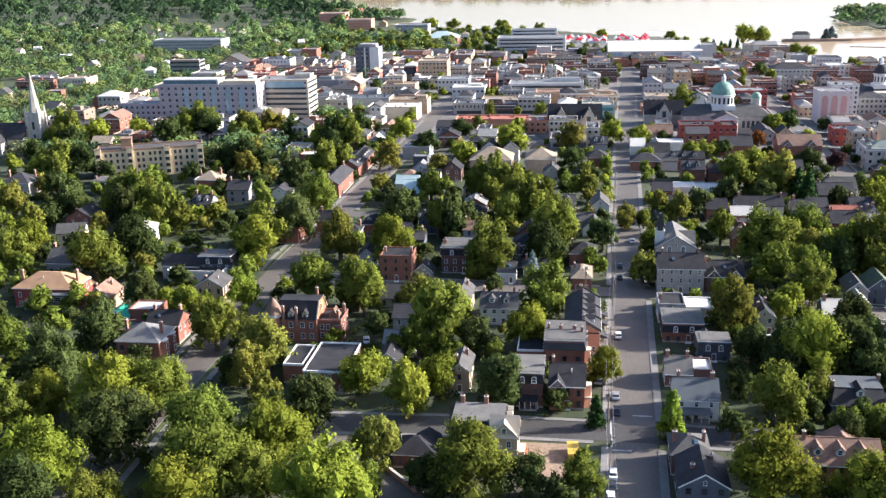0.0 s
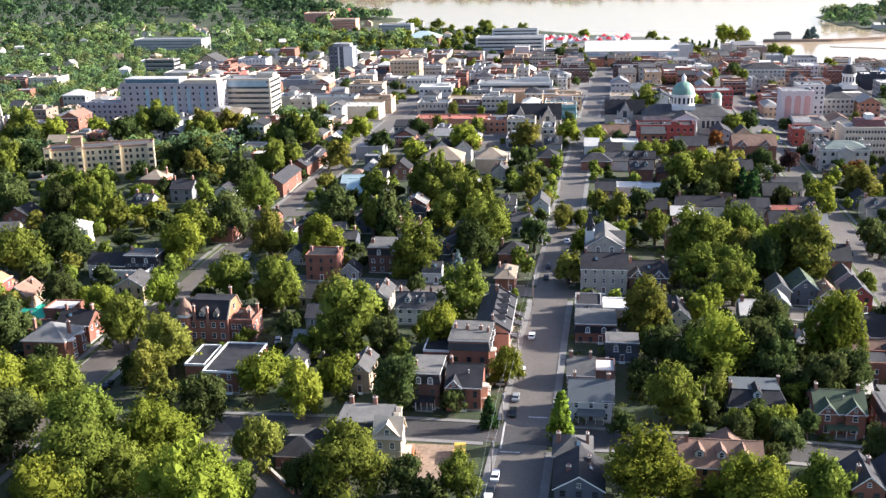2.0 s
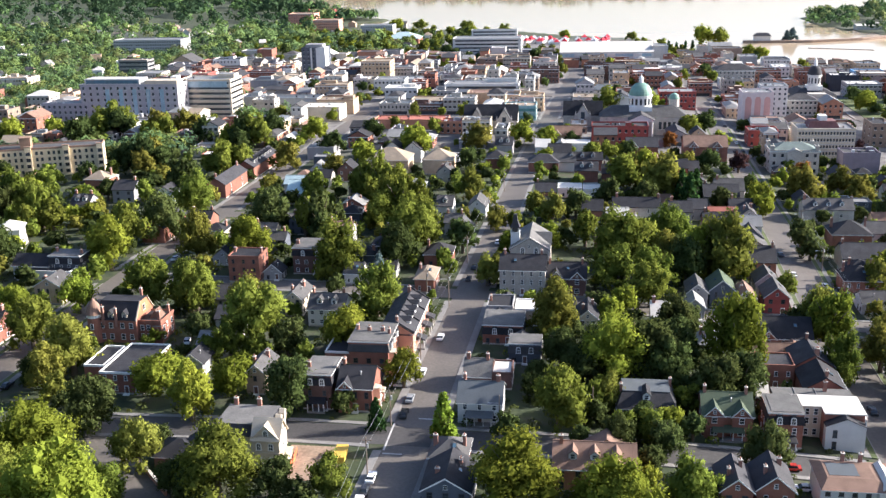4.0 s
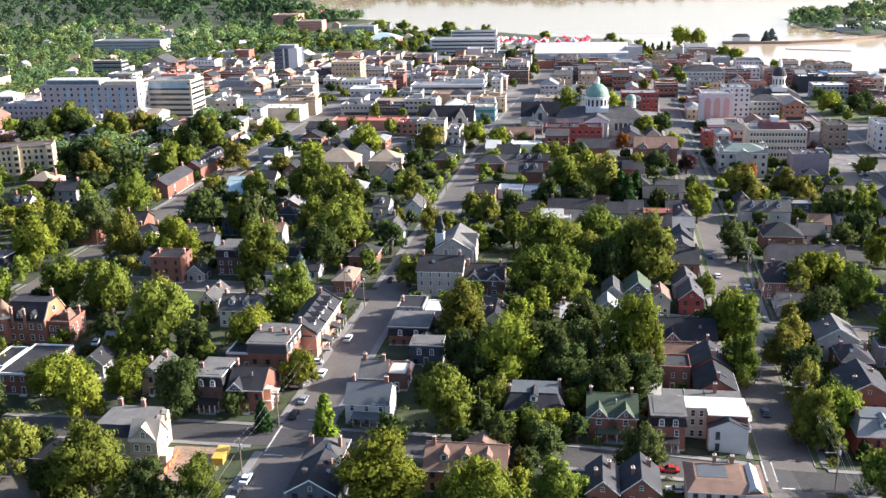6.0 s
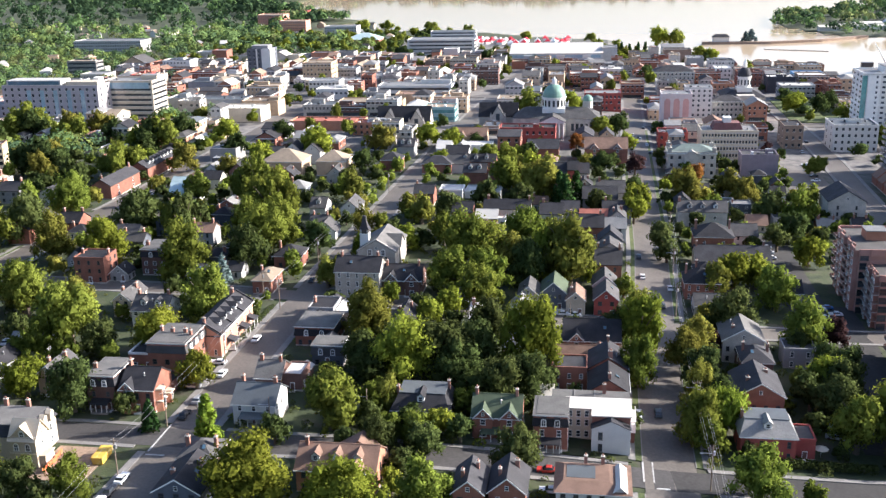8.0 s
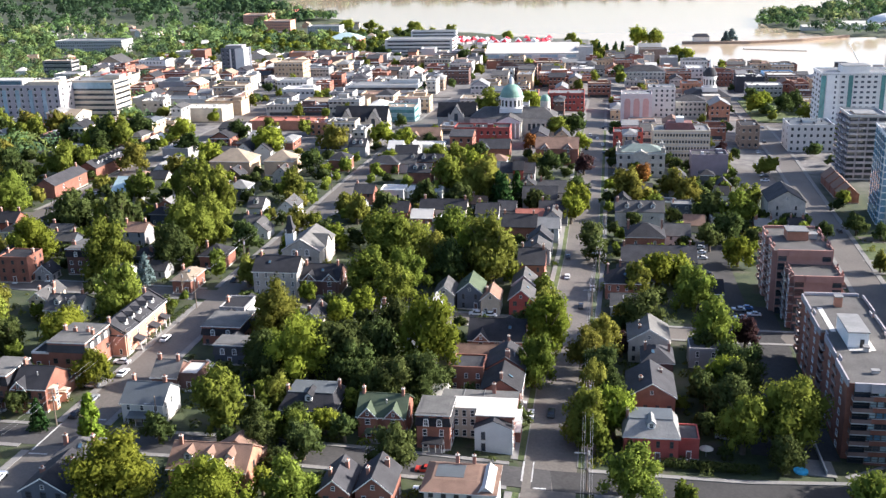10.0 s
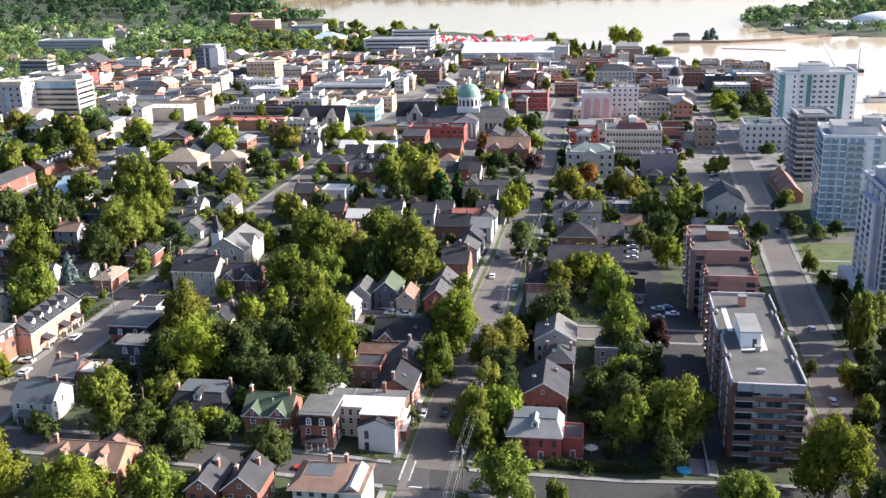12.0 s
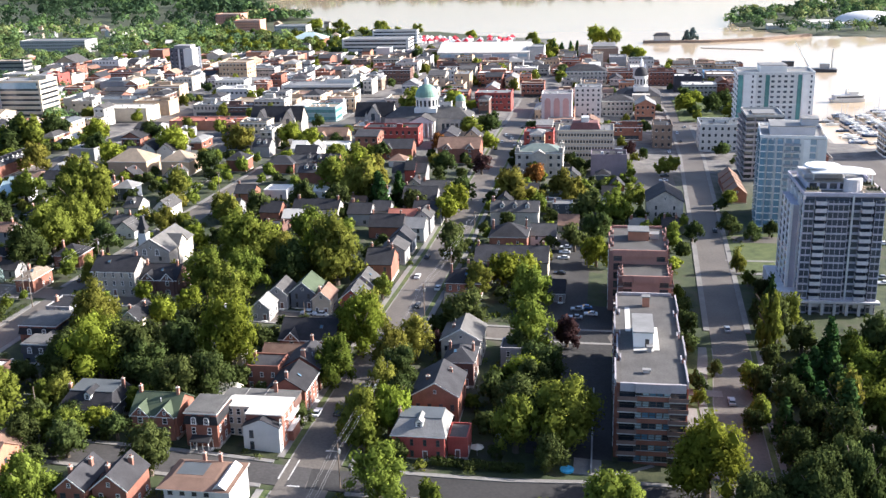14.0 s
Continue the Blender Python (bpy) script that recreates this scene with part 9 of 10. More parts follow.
s.box(-9, -4, -1.5, 9, 4, 4)
part("wall", s, WALL["white"][0], pv)
s = Shape()
s.hull([(-10, -5, 4), (10, -5, 4), (10, 5, 4), (-10, 5, 4)], [(-6, -0.5, 7.5), (6, -0.5, 7.5), (6, 0.5, 7.5), (-6, 0.5, 7.5)])
part("roof", s, ROOF["slate"][0], pv)
tree(281, 1238, 8, 15, "b")
tree(274, 1232, 6, 13, "b")


def boat(x, y, turn, L, label, colour, mast=0.0):
    ob = thing("boat", pose(x, y, WATER, 0, 0, turn), label, "boat", "moored boats")
    s = Shape()
    wd = L * 0.16
    s.hull([(-wd * 0.7, -L / 2, -0.3), (wd * 0.7, -L / 2, -0.3), (wd * 0.8, L * 0.2, -0.3), (0.05, L / 2 * 0.9, -0.3), (-0.05, L / 2 * 0.9, -0.3), (-wd * 0.8, L * 0.2, -0.3)],
           [(-wd, -L / 2, 1.1), (wd, -L / 2, 1.1), (wd, L * 0.2, 1.2), (0.05, L / 2, 1.5), (-0.05, L / 2, 1.5), (-wd, L * 0.2, 1.2)])
    part("hull", s, colour, ob)
    s = Shape()
    s.hull([(-wd * 0.6, -L * 0.25, 1.1), (wd * 0.6, -L * 0.25, 1.1), (wd * 0.5, L * 0.12, 1.1), (-wd * 0.5, L * 0.12, 1.1)], [(-wd * 0.5, -L * 0.22, 2.1), (wd * 0.5, -L * 0.22, 2.1), (wd * 0.35, L * 0.05, 2.1), (-wd * 0.35, L * 0.05, 2.1)])
    part("cabin", s, TRIM, ob)
    if mast:
        s = Shape()
        s.hull(s.ring(0, 0, 1.2, 0.09, 6), s.ring(0, 0, mast, 0.05, 6))
        s.box(-0.06, -L * 0.3, 2.6, 0.06, 0, 2.8)
        part("mast", s, METAL, ob)
    return ob


rb = random.Random(5)
HULLS = [(TRIM, "white"), (TRIM, "white"), (mat("navy_hull", (0.03, 0.05, 0.1), rough=0.3), "navy blue"), (mat("tan_boat_cover", (0.3, 0.24, 0.17)), "tan-covered"), (mat("grey_boat_cover", (0.16, 0.17, 0.19)), "grey-covered")]
for row in range(4):
    x0, y0 = 337 + row * 14.5, 640 + row * 9
    for q in range(17):
        for side in (-1, 1):
            if rb.random() < 0.2:
                continue
            paint, word = rb.choice(HULLS)
            L = rb.uniform(7.5, 11.5)
            boat(x0 + side * (L / 2 + 1.4) - q * 0.35, y0 + q * 5.4, 90 * side + rb.uniform(-6, 6), L, f"{word} sailing boat moored in the marina", paint, rb.choice((0, 0, 11, 13)))
    s = Shape()
    s.box(-1.0, 0, -0.4, 1.0, 94, 0.5)
    dk = thing("dock", pose(x0, y0 - 4, WATER, 0, 0, 3.7), "long grey floating dock in the marina", "dock", "docks")
    part("deck", s, WOODPOLE, dk)
fb = thing("ferry", pose(360, 797, WATER, 0, 0, -80), "white two-deck tour boat at the wharf", "ferry")
s = Shape()
s.hull([(-3, -14, -0.5), (3, -14, -0.5), (3.2, 8, -0.5), (0.2, 15, -0.5), (-0.2, 15, -0.5), (-3.2, 8, -0.5)], [(-4, -15, 2.4), (4, -15, 2.4), (4, 9, 2.6), (0.2, 17, 3.2), (-0.2, 17, 3.2), (-4, 9, 2.6)])
part("hull", s, TRIM, fb)
s = Shape()
s.box(-3.5, -13, 2.5, 3.5, 8, 5.0, 0)
s.box(-3.52, -12, 3.2, 3.52, 7, 4.3, 1)
s.box(-3.2, -12, 5.0, 3.2, 4, 5.3, 0)
s.box(-2.4, -2, 5.3, 2.4, 4, 7.6, 0)
s.hull(s.ring(0, -4, 5.3, 0.8, 10), s.ring(0, -4, 9.5, 0.6, 10), 0)
part("decks", s, [TRIM, GLASS], fb)
tg = thing("work_barge", pose(358, 968, WATER, 0, 0, 84), "dark work barge with a crane and tugs", "barge")
s = Shape()
s.box(-6, -26, -0.5, 6, 26, 2.6, 0)
s.box(-3, 10, 2.6, 3, 20, 9, 0)
s.box(-2, -20, 2.6, 2, -12, 7, 1)
part("hull", s, [DARKMETAL, METAL], tg)
s = Shape()
s.hull(s.ring(0, -4, 2.6, 1.2, 6), s.ring(0, 10, 26, 0.4, 6))
s.hull(s.ring(0, -22, 2.6, 0.7, 6), s.ring(0, -22, 20, 0.6, 6))
part("crane", s, METAL, tg)
# fairground tents by the shore
rt = random.Random(8)
REDCLOTH = mat("red_canvas", (0.6, 0.05, 0.07), fine=2, var=0.2)
for q in range(46):
    x, y = rt.uniform(-45, 80), rt.uniform(1205, 1262)
    if in_lake(x, y):
        continue
    tn = thing("tent", pose(x, y, land(x, y), 0, 0, rt.uniform(0, 90)), "red and white peaked fairground tent", "tent", "fairground tents")
    s = Shape()
    s.box(-3.3, -3.3, 0, 3.3, 3.3, 2.8, 1)
    s.hull([(-3.6, -3.6, 2.8), (3.6, -3.6, 2.8), (3.6, 3.6, 2.8), (-3.6, 3.6, 2.8)], [(-0.1, -0.1, 6.4), (0.1, -0.1, 6.4), (0.1, 0.1, 6.4), (-0.1, 0.1, 6.4)], 0)
    part("canvas", s, [rt.choice((REDCLOTH, REDCLOTH, TRIM)), TRIM], tn)
# white sports dome and sheds across the bay
sd = thing("sports_dome", pose(522, 1450, -11), "large white inflated sports dome across the bay", "sports dome")
s = Shape()
s.lathe(0, 0, [(42 * math.cos(q / 7 * 1.5), 14 * math.sin(q / 7 * 1.5)) for q in range(8)], 28)
part("shell", s, TRIM, sd, smooth=True)
for q, (x, y) in enumerate(((430, 1390), (400, 1370), (455, 1420), (470, 1380))):
    building("shed", x, y, 34, 14, 5, "white", "white", "gx", "none", group="sheds across the bay")


# ---- filling blocks between the landmarks ----
taken = []
for ob in list(scene.collection.objects):
    if ob.parent is None and ob.type == "EMPTY" and ob.name.split(".")[0] not in ("tree", "car", "utility_pole", "boat"):
        wall = [c for c in ob.children if c.name.split(".")[0] in ("wall", "core", "nave")]
        for c in wall:
            bb = [ob.matrix_basis @ Vector(v) for v in c.bound_box]
            taken.append((min(v.x for v in bb), min(v.y for v in bb), max(v.x for v in bb), max(v.y for v in bb)))
ROADS = [(STREET_A, 9), (STREET_B, 9), (STREET_C, 9), (STREET_D, 10), (CROSS_1, 6.5), (CROSS_2, 6.5), (CROSS_3, 6), (CROSS_4, 8), (CROSS_5, 8), (LANE, 6)]


def road_gap(x, y):
    best = 99.0
    for line, half in ROADS:
        for (ax, ay), (bx, by) in zip(line, line[1:]):
            f = ((x - ax) * (bx - ax) + (y - ay) * (by - ay)) / ((bx - ax) ** 2 + (by - ay) ** 2)
            f = min(1, max(0, f))
            best = min(best, math.hypot(x - ax - f * (bx - ax), y - ay - f * (by - ay)) - half)
    return best


def clear(x0, y0, x1, y1, m=1.0):
    return all(x1 + m < a or x0 - m > c or y1 + m < b or y0 - m > d for a, b, c, d in taken)


rf = random.Random(11)
y = 545.0
while y < 1075:
    x = -330.0
    while x < 300:
        w, d = (rf.choice((7, 8.5, 10, 12, 15, 19)) * rf.uniform(0.9, 1.15), rf.uniform(12, 21)) if y < 780 else (rf.choice((9, 11, 14, 18, 24)) * rf.uniform(0.9, 1.15), rf.uniform(14, 23))
        h = rf.choice((4.5, 6.5, 6.5, 7, 8, 9, 9.5, 10.5, 12))
        west = x < -170 or (x > 235 and y > 600)
        if not (west and rf.random() < 0.45) and clear(x - w / 2, y, x + w / 2, y + d) and min(road_gap(x - w / 2, y), road_gap(x + w / 2, y), road_gap(x, y + d), road_gap(x, y)) > 0.5 and not in_lake(x, y + 20) and not in_lake(x + 15, y) and not (232 < x < 276 and y < 800) and not (196 < x < 224 and y < 600):
            building("commercial_block" if w > 13 else "shop" if rf.random() < 0.6 else "town_house", x, y, w, d, h, rf.choice(("brick", "brick", "dkbrick", "brown", "mauve", "tan", "cream", "white", "grey", "stone", "stone", "concrete", "tan", "brick", "orange")),
                     rf.choice(("ltgrey", "ltgrey", "tan", "grey", "slate", "white", "ltgrey", "dark", "bluegrey", "slate", "brown")), rf.choice(("flat", "flat", "flat", "gx", "gy", "hip")) if w < 14 else "flat", "few" if y < 960 else "none")
            taken.append((x - w / 2, y, x + w / 2, y + d))
            x += w * 0.5 + rf.choice((0.4, 0.4, 0.4, 1.5, 6))
        x += w * 0.5 + 0.5
    y += rf.uniform(21, 27)

# houses scattered through the western wooded streets
for q in range(225):
    x, y = rf.uniform(-900, -135), rf.uniform(330, 1500)
    if x > -0.5 * y + 60 or x < -0.68 * y - 20:
        if not (x > -0.5 * y and x < -120 and y > 560):
            continue
    w, d = rf.uniform(7, 11), rf.uniform(8, 12)
    if not clear(x - w / 2, y, x + w / 2, y + d, 3) or road_gap(x, y) < 3 or in_lake(x, y):
        continue
    house(x, y, w, d, rf.choice((5.5, 6.5, 7.5)), rf.choice(("gx", "gy", "hip", "flat")), rf.choice(("brick", "white", "cream", "cream", "tan", "white")), rf.choice(("slate", "grey", "tan", "white", "ltgrey")), rf.choice(("", "chim")), turn=rf.uniform(-12, 25), near=False)
    taken.append((x - w / 2, y, x + w / 2, y + d))

# plain houses that fill the blocks behind the street fronts
n = 0
tree_spots = [(o.matrix_basis.translation.x, o.matrix_basis.translation.y) for o in scene.collection.objects if o.name.split(".")[0] == "tree"] + [q[:2] for k in FAR_TREES for q in FAR_TREES[k]]
for q in range(2600):
    x, y = (rf.uniform(-95, 212), rf.uniform(228, 545)) if q % 4 else (rf.uniform(136, 214), rf.uniform(396, 500)) if q % 8 else (rf.uniform(-95, 0), rf.uniform(330, 540))
    w, d = rf.uniform(6.5, 9.5), rf.uniform(7, 10)
    if (162 < x < 222 and y < 430) or (190 < x < 226 and y > 450) or not clear(x - w / 2, y, x + w / 2, y + d, 1.6 if y > 300 else 2.5):
        continue
    if min(road_gap(x - w / 2, y), road_gap(x + w / 2, y), road_gap(x, y + d)) < 1.0 or any(abs(x - a) < w / 2 + 1.2 and -1.5 < b - y < d + 1.5 for a, b in tree_spots):
        continue
    house(x, y, w, d, rf.choice((3.2, 4.8, 5.4, 5.8)), rf.choice(("gx", "gy", "hip", "gx", "flat")), rf.choice(("brick", "grey", "white", "stone", "dkbrick", "cream", "slateblue")), rf.choice(("slate", "dark", "grey", "dark", "brown", "ltgrey")), rf.choice(("", "chim", "chim")), near=False)
    taken.append((x - w / 2, y, x + w / 2, y + d))
    n += 1
    if n > 58:
        break
# tall trees of the park beside the towers; unseen outer ones added for shade
for q in range(150):
    x, y = rf.uniform(232, 312), rf.uniform(180, 338)
    r = rf.uniform(3.6, 6.2)
    if not (242 < x < 276 and 322 < y) and all(math.hypot(x - a, y - b) > 6.2 for a, b in tree_spots):
        tree(x, y, r, rf.uniform(13, 20), rf.choice("dgcgod"))
        tree_spots.append((x, y))
for x, y, r, h, c in ((210.2, 288.0, 2.6, 6, "d"), (209.1, 311.3, 3.4, 8, "d"), (209.7, 326.9, 3.8, 9, "d"), (209.1, 340.0, 3.6, 9, "d"), (208.5, 353.6, 3.2, 8, "g"), (233.7, 344.5, 3.5, 8, "d"), (237.3, 365.0, 3.6, 8, "d"), (234.8, 377.4, 2.8, 6, "g"), (232.7, 331.4, 4.0, 9, "d"), (238.7, 350.8, 3.8, 9, "d"), (164.5, 243.1, 5.6, 15, "g"), (168.8, 254.6, 4.4, 11, "d"), (158.1, 263.8, 4.6, 11, "d"), (165.6, 282.4, 4.6, 12, "d"), (161.3, 296.8, 4.2, 10, "d")):
    if all(math.hypot(x - a, y - b) > 3.5 for a, b in tree_spots):
        tree(x, y, r, h, c)
        tree_spots.append((x, y))
trees_at = [(o.matrix_basis.translation.x, o.matrix_basis.translation.y) for o in scene.collection.objects if o.name.split(".")[0] == "tree"] + [q[:2] for k in FAR_TREES for q in FAR_TREES[k]]


def roomy(x, y, r, gap):
    return road_gap(x, y) > -1.5 + r * 0.3 and clear(x - r * 0.45, y - r * 0.45, x + r * 0.45, y + r * 0.45, 0) and all(abs(x - a) > gap or abs(y - b) > gap for a, b in trees_at)


# garden trees that stand in the yards between the houses
n = 0
yard = {k: [] for k in "gdoy"}
for q in range(17000):
    x, y = (rf.uniform(-300, 240), rf.uniform(150, 560)) if q % 6 > 1 else (rf.uniform(136, 214), rf.uniform(360, 560)) if q % 6 else (rf.uniform(-310, 5), rf.uniform(225, 545))
    if x < -0.62 * y - 25 or x > 0.36 * y + 165:
        continue
    if (164 < x < 190 and 236 < y < 436) or (-18 < x < 0 and 194 < y < 212) or (16 < x < 37 and 222 < y < 302) or (187 < x < 221 and 230 < y < 386) or (236 < x < 316 and 325 < y < 640) or (198 < x < 226 and 480 < y < 600):
        continue
    r = rf.uniform(1.8, 3.9) if x > -130 else rf.uniform(2.6, 5.5)
    if roomy(x, y, r, r + 1.6):
        # Nearer yards get mostly the dark leaves, which carry shade in their colour
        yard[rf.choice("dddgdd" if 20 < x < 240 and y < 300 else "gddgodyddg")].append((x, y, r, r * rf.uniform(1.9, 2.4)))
        trees_at.append((x, y))
        n += 1
    if n > 640:
        break
# added dark trees that close the near block's middle, standing in for deep shade
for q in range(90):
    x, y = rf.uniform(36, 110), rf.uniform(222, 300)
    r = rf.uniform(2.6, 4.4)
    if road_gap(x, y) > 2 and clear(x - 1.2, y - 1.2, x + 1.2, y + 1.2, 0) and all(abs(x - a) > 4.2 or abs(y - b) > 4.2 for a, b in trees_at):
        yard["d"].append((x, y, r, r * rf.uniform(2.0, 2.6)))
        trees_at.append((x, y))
# street trees along the two western streets
for line, y0, y1 in ((STREET_A, 325, 575), (STREET_B, 250, 560)):
    for (ax, ay), (bx, by) in zip(line, line[1:]):
        y = ay
        while y < by:
            for side in (-1, 1):
                x = ax + (bx - ax) * (y - ay) / (by - ay) + side * rf.uniform(8.2, 10)
                if y0 < y < y1 and rf.random() < 0.62 and all(abs(x - a) > 4 or abs(y - b) > 4 for a, b in trees_at) and clear(x - 1.5, y - 1.5, x + 1.5, y + 1.5, 0):
                    r = rf.uniform(2.4, 4.2)
                    yard[rf.choice("gdgoy")].append((x, y, r, r * rf.uniform(2.0, 2.5)))
                    trees_at.append((x, y))
            y += rf.uniform(8, 13)
n = 0
town = {k: [] for k in "gdoy"}
for q in range(1800):
    x, y = rf.uniform(-200, 290), rf.uniform(560, 1120)
    r = rf.uniform(3, 6)
    if roomy(x, y, r, 9) and not in_lake(x, y) and (rf.random() < 0.4 or y > 1000 or (232 < x < 272 and y < 800)):
        town[rf.choice("godyd")].append((x, y, r, r * 2.2))
        trees_at.append((x, y))
        n += 1
    if n > 190:
        break
for q in range(900):
    x, y = rf.uniform(-330, 215), rf.uniform(1020, 1345)
    r = rf.uniform(3.5, 7.0)
    if roomy(x, y, r, 7) and not (-75 < x < 95 and y > 1110) and not in_lake(x, y) and not in_lake(x + 12, y) and rf.random() < (0.75 if x < -40 else 0.4):
        town[rf.choice("gogydd")].append((x, y, r, r * 2.1))
        trees_at.append((x, y))
for x, y, r, h, c in ((172, 1160, 12, 27, "y"), (190, 1158, 11, 24, "g"), (-108, 1340, 11, 20, "g"), (-212, 1396, 12, 20, "y"), (-180, 1402, 9, 16, "g"), (-60, 1340, 8, 14, "g"), (20, 1275, 7, 12, "y"),
                     (98, 1225, 7, 13, "g"), (204, 1048, 8, 16, "g"), (214, 1032, 8, 17, "y"), (130, 1085, 4, 15, "c"), (138, 1086, 4, 13, "c"), (147, 1085, 4, 14, "c"), (154, 1082, 4, 15, "c")):
    tree(x, y, r, h, c)


# ---- woods and shrubs that nobody could count ----
def grove(name, spots, colour, level, label):
    """Many small yard trees of one foliage joined in one mesh, each turned and stretched its own way."""
    g = random.Random(len(spots))
    out, facing = [], []
    for x, y, r, h in spots:
        m = crown(colour, level, g.randrange(3))
        co = np.empty(len(m.vertices) * 3, np.float32)
        m.vertices.foreach_get("co", co)
        co = co.reshape(-1, 3)
        a = g.uniform(0, 6.28)
        f = FACING[m.name]
        facing.append(np.c_[f[:, 0] * math.cos(a) - f[:, 1] * math.sin(a), f[:, 0] * math.sin(a) + f[:, 1] * math.cos(a), f[:, 2]])
        c, s = math.cos(a) * r * 1.15, math.sin(a) * r * 1.15
        rz = h * 0.52
        out.append(np.c_[co[:, 0] * c - co[:, 1] * s + x, co[:, 0] * s + co[:, 1] * c + y, co[:, 2] * rz + h - rz * 0.95 + land(x, y)])
    m = clumps_mesh(name, np.concatenate(out), np.concatenate(facing))
    m.materials.append(LEAF[colour][0])
    return tagged(new(name, m), label, "trees", kind="stuff")


for k in FAR_TREES:
    grove("distant_trees", FAR_TREES[k], k, 1, "tall leafy trees between the far streets and the town")
for k in town:
    grove("town_trees", town[k], k, 2, "leafy trees between the town's buildings")
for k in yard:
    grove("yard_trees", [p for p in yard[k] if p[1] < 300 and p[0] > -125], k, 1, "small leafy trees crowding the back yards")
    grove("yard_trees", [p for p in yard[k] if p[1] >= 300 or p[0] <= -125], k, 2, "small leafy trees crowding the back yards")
def woods(name, spots, colour, per, size, label):
    g = np.random.default_rng(len(spots) + ord(colour))
    sp = np.array(spots)
    n = len(sp)
    c = np.repeat(sp[:, :3], per, 0)
    r = np.repeat(sp[:, 3], per)[:, None]
    u = g.normal(size=(n * per, 3))
    u /= np.linalg.norm(u, axis=1)[:, None]
    u[:, 2] = np.abs(u[:, 2]) * 1.1 - 0.25
    lump = 1 + 0.13 * np.sin(u[:, :1] * 7 + c[:, :1]) * np.cos(u[:, 1:2] * 6 + c[:, 1:2])
    out = c + u * r * lump * g.uniform(0.75, 1.05, (n * per, 1))
    away = u + g.normal(size=u.shape) * 0.5
    away /= np.linalg.norm(away, axis=1)[:, None]
    side = np.cross(away, g.normal(size=u.shape))
    side /= np.linalg.norm(side, axis=1)[:, None]
    up = np.cross(away, side)
    sz = r * size * g.uniform(0.6, 1.3, (n * per, 1))
    v = np.stack([out - side * sz, out + side * sz - up * sz * 0.5, out + up * sz * 1.2], 1).reshape(-1, 3)
    # Far woods before the last belt lean normals sunward, flattening contrast as haze does
    m = clumps_mesh(name, v, (u + g.normal(size=u.shape) * 0.3) if "shrub" in name else (u * 0.6 + np.array([0.25, 0.06, 0.4]) if per > 60 else u) + g.normal(size=u.shape) * 0.15)
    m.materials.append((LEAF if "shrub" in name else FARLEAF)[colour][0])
    return tagged(new(name, m), label, "woods" if "shrub" not in name else "shrubs", kind="stuff")


# Far foliage colours hold some bluish distance haze
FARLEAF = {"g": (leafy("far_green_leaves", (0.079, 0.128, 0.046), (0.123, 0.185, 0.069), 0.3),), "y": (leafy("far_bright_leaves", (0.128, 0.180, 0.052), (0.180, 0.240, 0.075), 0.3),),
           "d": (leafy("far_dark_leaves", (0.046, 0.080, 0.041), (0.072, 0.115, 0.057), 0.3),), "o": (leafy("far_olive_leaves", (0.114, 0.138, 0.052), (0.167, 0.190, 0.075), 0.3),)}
rw = random.Random(21)
spots = {k: [] for k in "gydo"}
used = set()
for q in range(17000):
    y = rw.uniform(500, 1400) if q < 7500 else rw.uniform(1250, 3400)
    x = rw.uniform(-0.72 * y - 60, 0.25 * y + 60) if y > 1250 else rw.uniform(-0.72 * y - 60, -150)
    if y > 1250 and x > -330 and y < 2350:
        continue
    if y < 1150 and x > -0.5 * y + 150 and rw.random() < 0.6:
        continue
    if in_lake(x, y) or in_lake(x + 14, y):
        continue
    r = rw.choice((3.2, 4.2, 5.2, 6.5)) * rw.uniform(0.9, 1.1) if y < 1200 else rw.uniform(6, 11) if y < 1700 else rw.uniform(9, 16)
    if y < 1250 and not clear(x - 4, y - 3, x + 4, y + 13, 1.5):
        continue
    cell = (int(x / (1.5 * r)), int(y / (2.1 * r)))
    if cell in used:
        continue
    used.add(cell)
    patch = math.sin(x * 0.013 + 2) + math.cos(y * 0.011 + x * 0.004)
    if y < 1500 and patch > 1.15 and rw.random() < 0.8:
        continue
    spots[rw.choice("ddgd" if y > 1500 else "ggdydogy" if patch > -0.3 else "ddgdgoy")].append((x, y, land(x, y) + r * rw.uniform(0.6, 1.05), r))
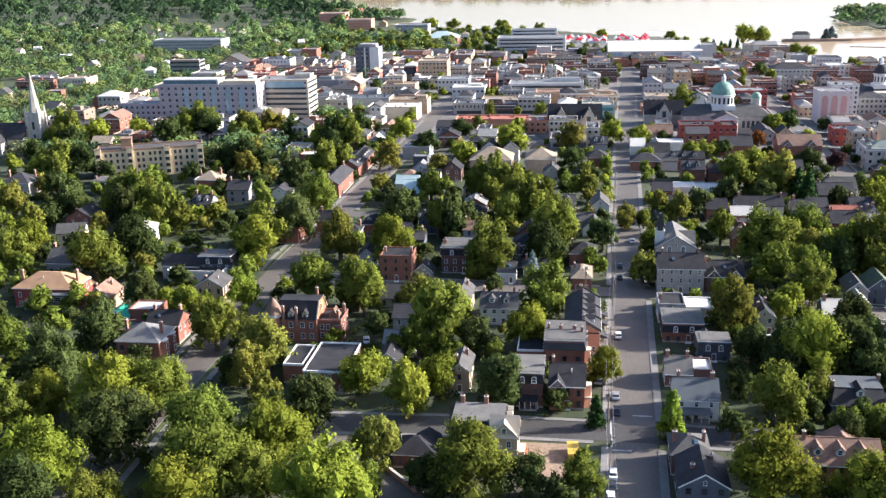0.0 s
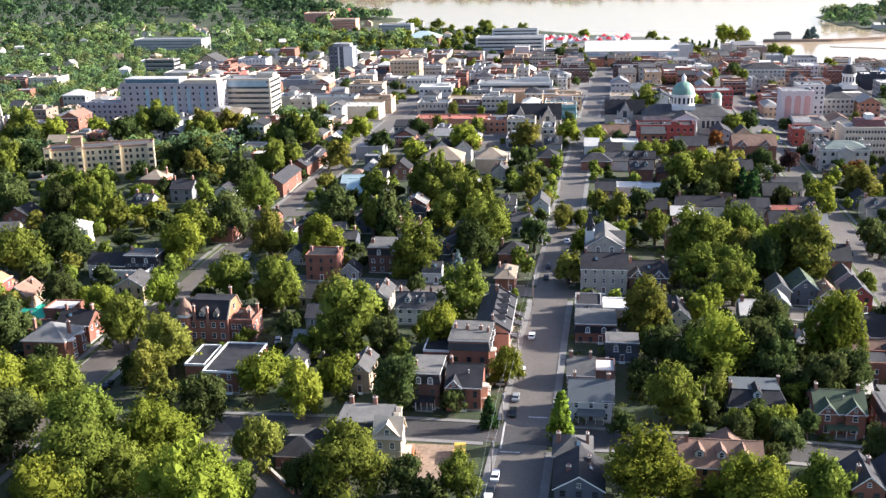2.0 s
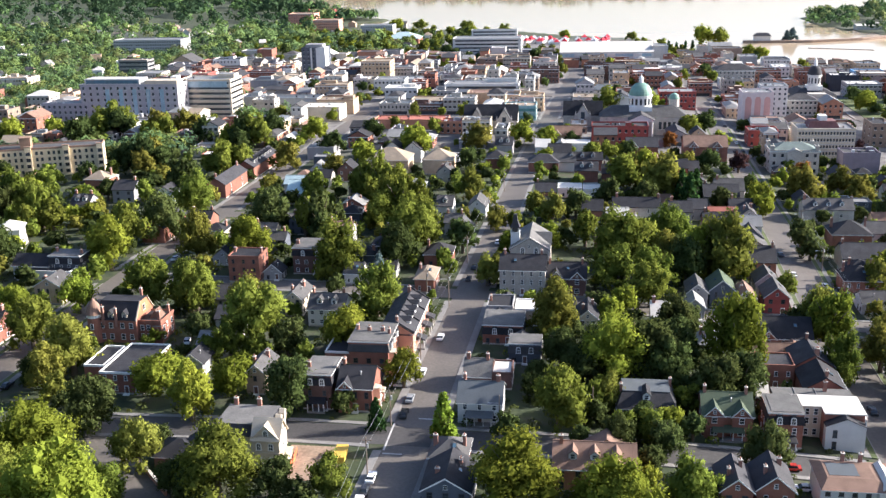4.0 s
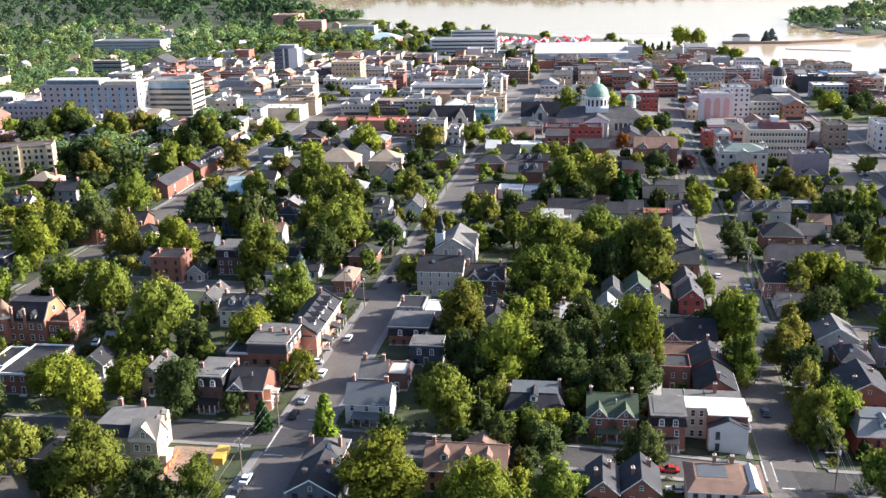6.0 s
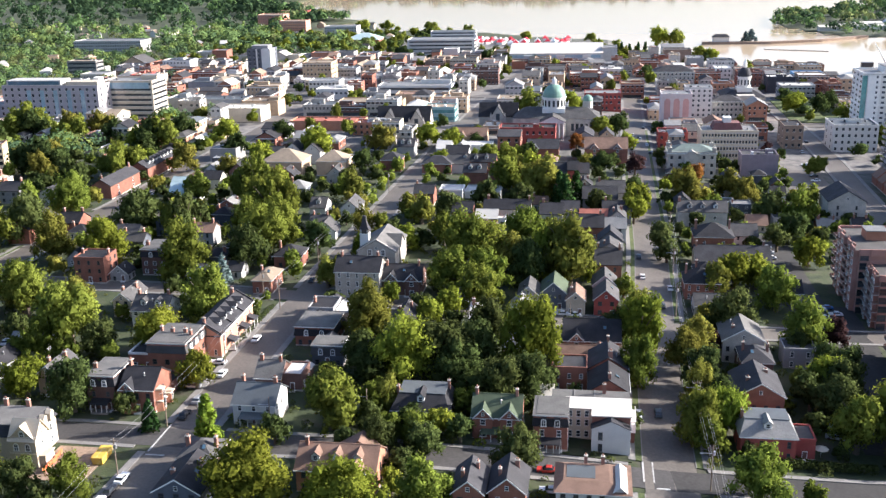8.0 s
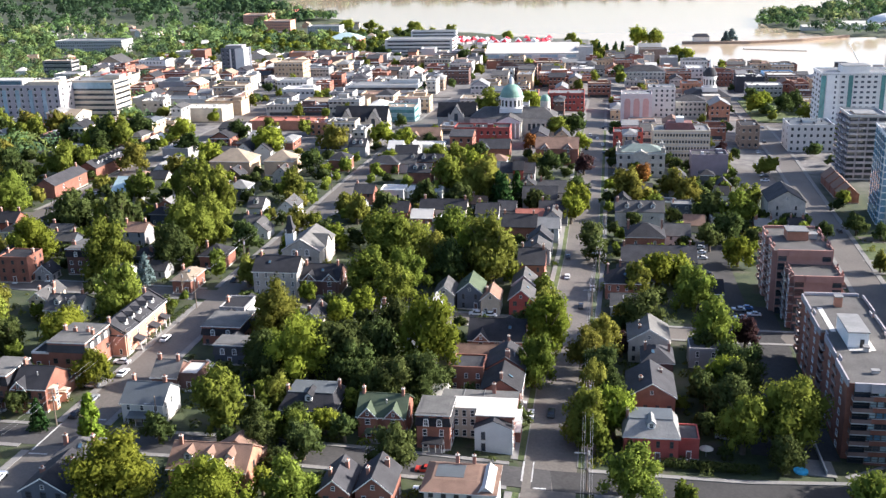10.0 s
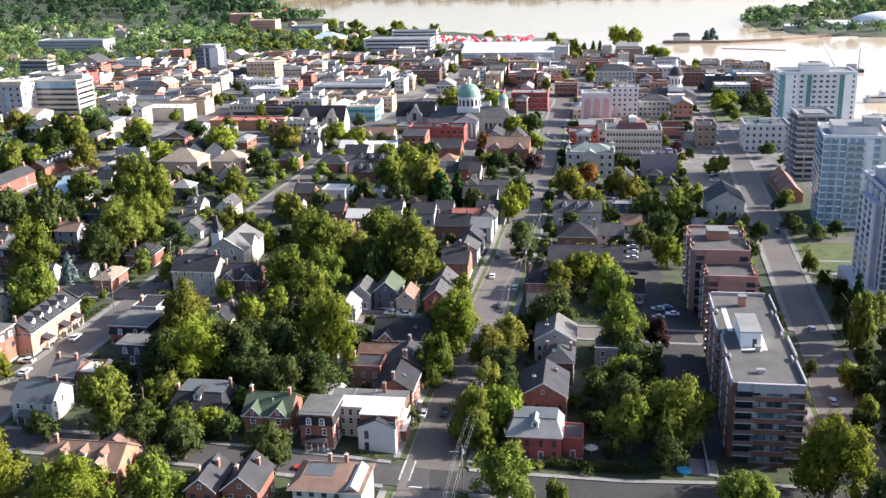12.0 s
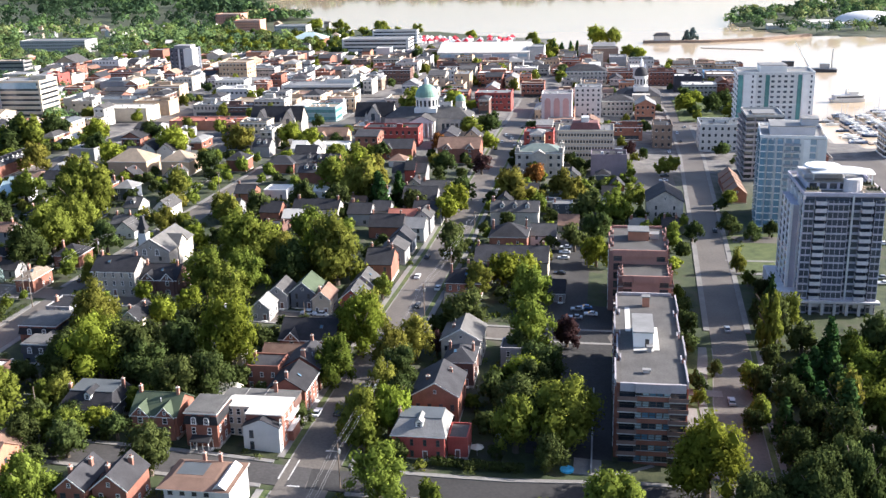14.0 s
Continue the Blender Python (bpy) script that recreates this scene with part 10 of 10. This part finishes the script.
for q in range(1500):
    x, y = rw.uniform(345, 1000), rw.uniform(1240, 2300)
    if in_lake(x, y) or y > 1.35 * x + 1100:
        continue
    if (x - 522) ** 2 + (y - 1450) ** 2 < 60 ** 2 or (385 < x < 495 and 1360 < y < 1440):
        continue
    r = rw.uniform(5, 10)
    spots[rw.choice("gdgdo")].append((x, y, -11 + r * 0.7, r))
for q in range(46):
    x, y = rw.uniform(-400, -290), rw.uniform(1585, 1660)
    spots[rw.choice("gdo")].append((x, y, -11 + 7, rw.uniform(7, 11)))
for q in range(900):
    x, y = rw.uniform(-900, 2600), rw.uniform(2350, 3300)
    if in_lake(x, y):
        continue
    spots[rw.choice("gd")].append((x, y, -11 + 8, rw.uniform(10, 18)))
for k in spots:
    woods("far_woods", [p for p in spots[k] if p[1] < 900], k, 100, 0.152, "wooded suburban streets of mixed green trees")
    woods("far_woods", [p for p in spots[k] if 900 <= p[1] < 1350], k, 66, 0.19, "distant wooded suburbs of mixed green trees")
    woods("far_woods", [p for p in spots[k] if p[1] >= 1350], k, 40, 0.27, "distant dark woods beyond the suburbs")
woods("garden_shrubs", [(4.0 + 0.5 * math.sin(q * 2.3) + (q % 26) * 0.035, 276 + (q % 26) * 1.05, 0.5, 0.9) for q in range(26) if q % 6 != 4], "d", 70, 0.16, "dark garden shrubs before the brick terrace")
woods("hedge_shrubs", [(146.0 + q * 0.75, 232.2 + 0.2 * math.sin(q) + q * 0.07, land(146.0 + q * 0.75, 230) + 1.0, 1.5) for q in range(28)], "d", 90, 0.17, "clipped dark green hedge beside the side street")
shr = {k: [] for k in "gdo"}
for q in range(3400):
    x, y = rw.uniform(-260, 240), rw.uniform(150, 440)
    r = rw.uniform(0.6, 1.7)
    if x < -0.62 * y - 25 or x > 0.36 * y + 165 or road_gap(x, y) < -2 + r or not clear(x - r * 0.5, y - r * 0.5, x + r * 0.5, y + r * 0.5, 0):
        continue
    if (164 < x < 190 and 236 < y < 436) or (-17 < x < -2 and 195 < y < 212) or (187 < x < 221 and 230 < y < 386):
        continue
    shr[rw.choice("gdd" "o")].append((x, y, land(x, y) + r * 0.45, r))
for k in shr:
    woods("shrubs", shr[k], k, 46, 0.23, "low green shrubs and hedges in the yards")
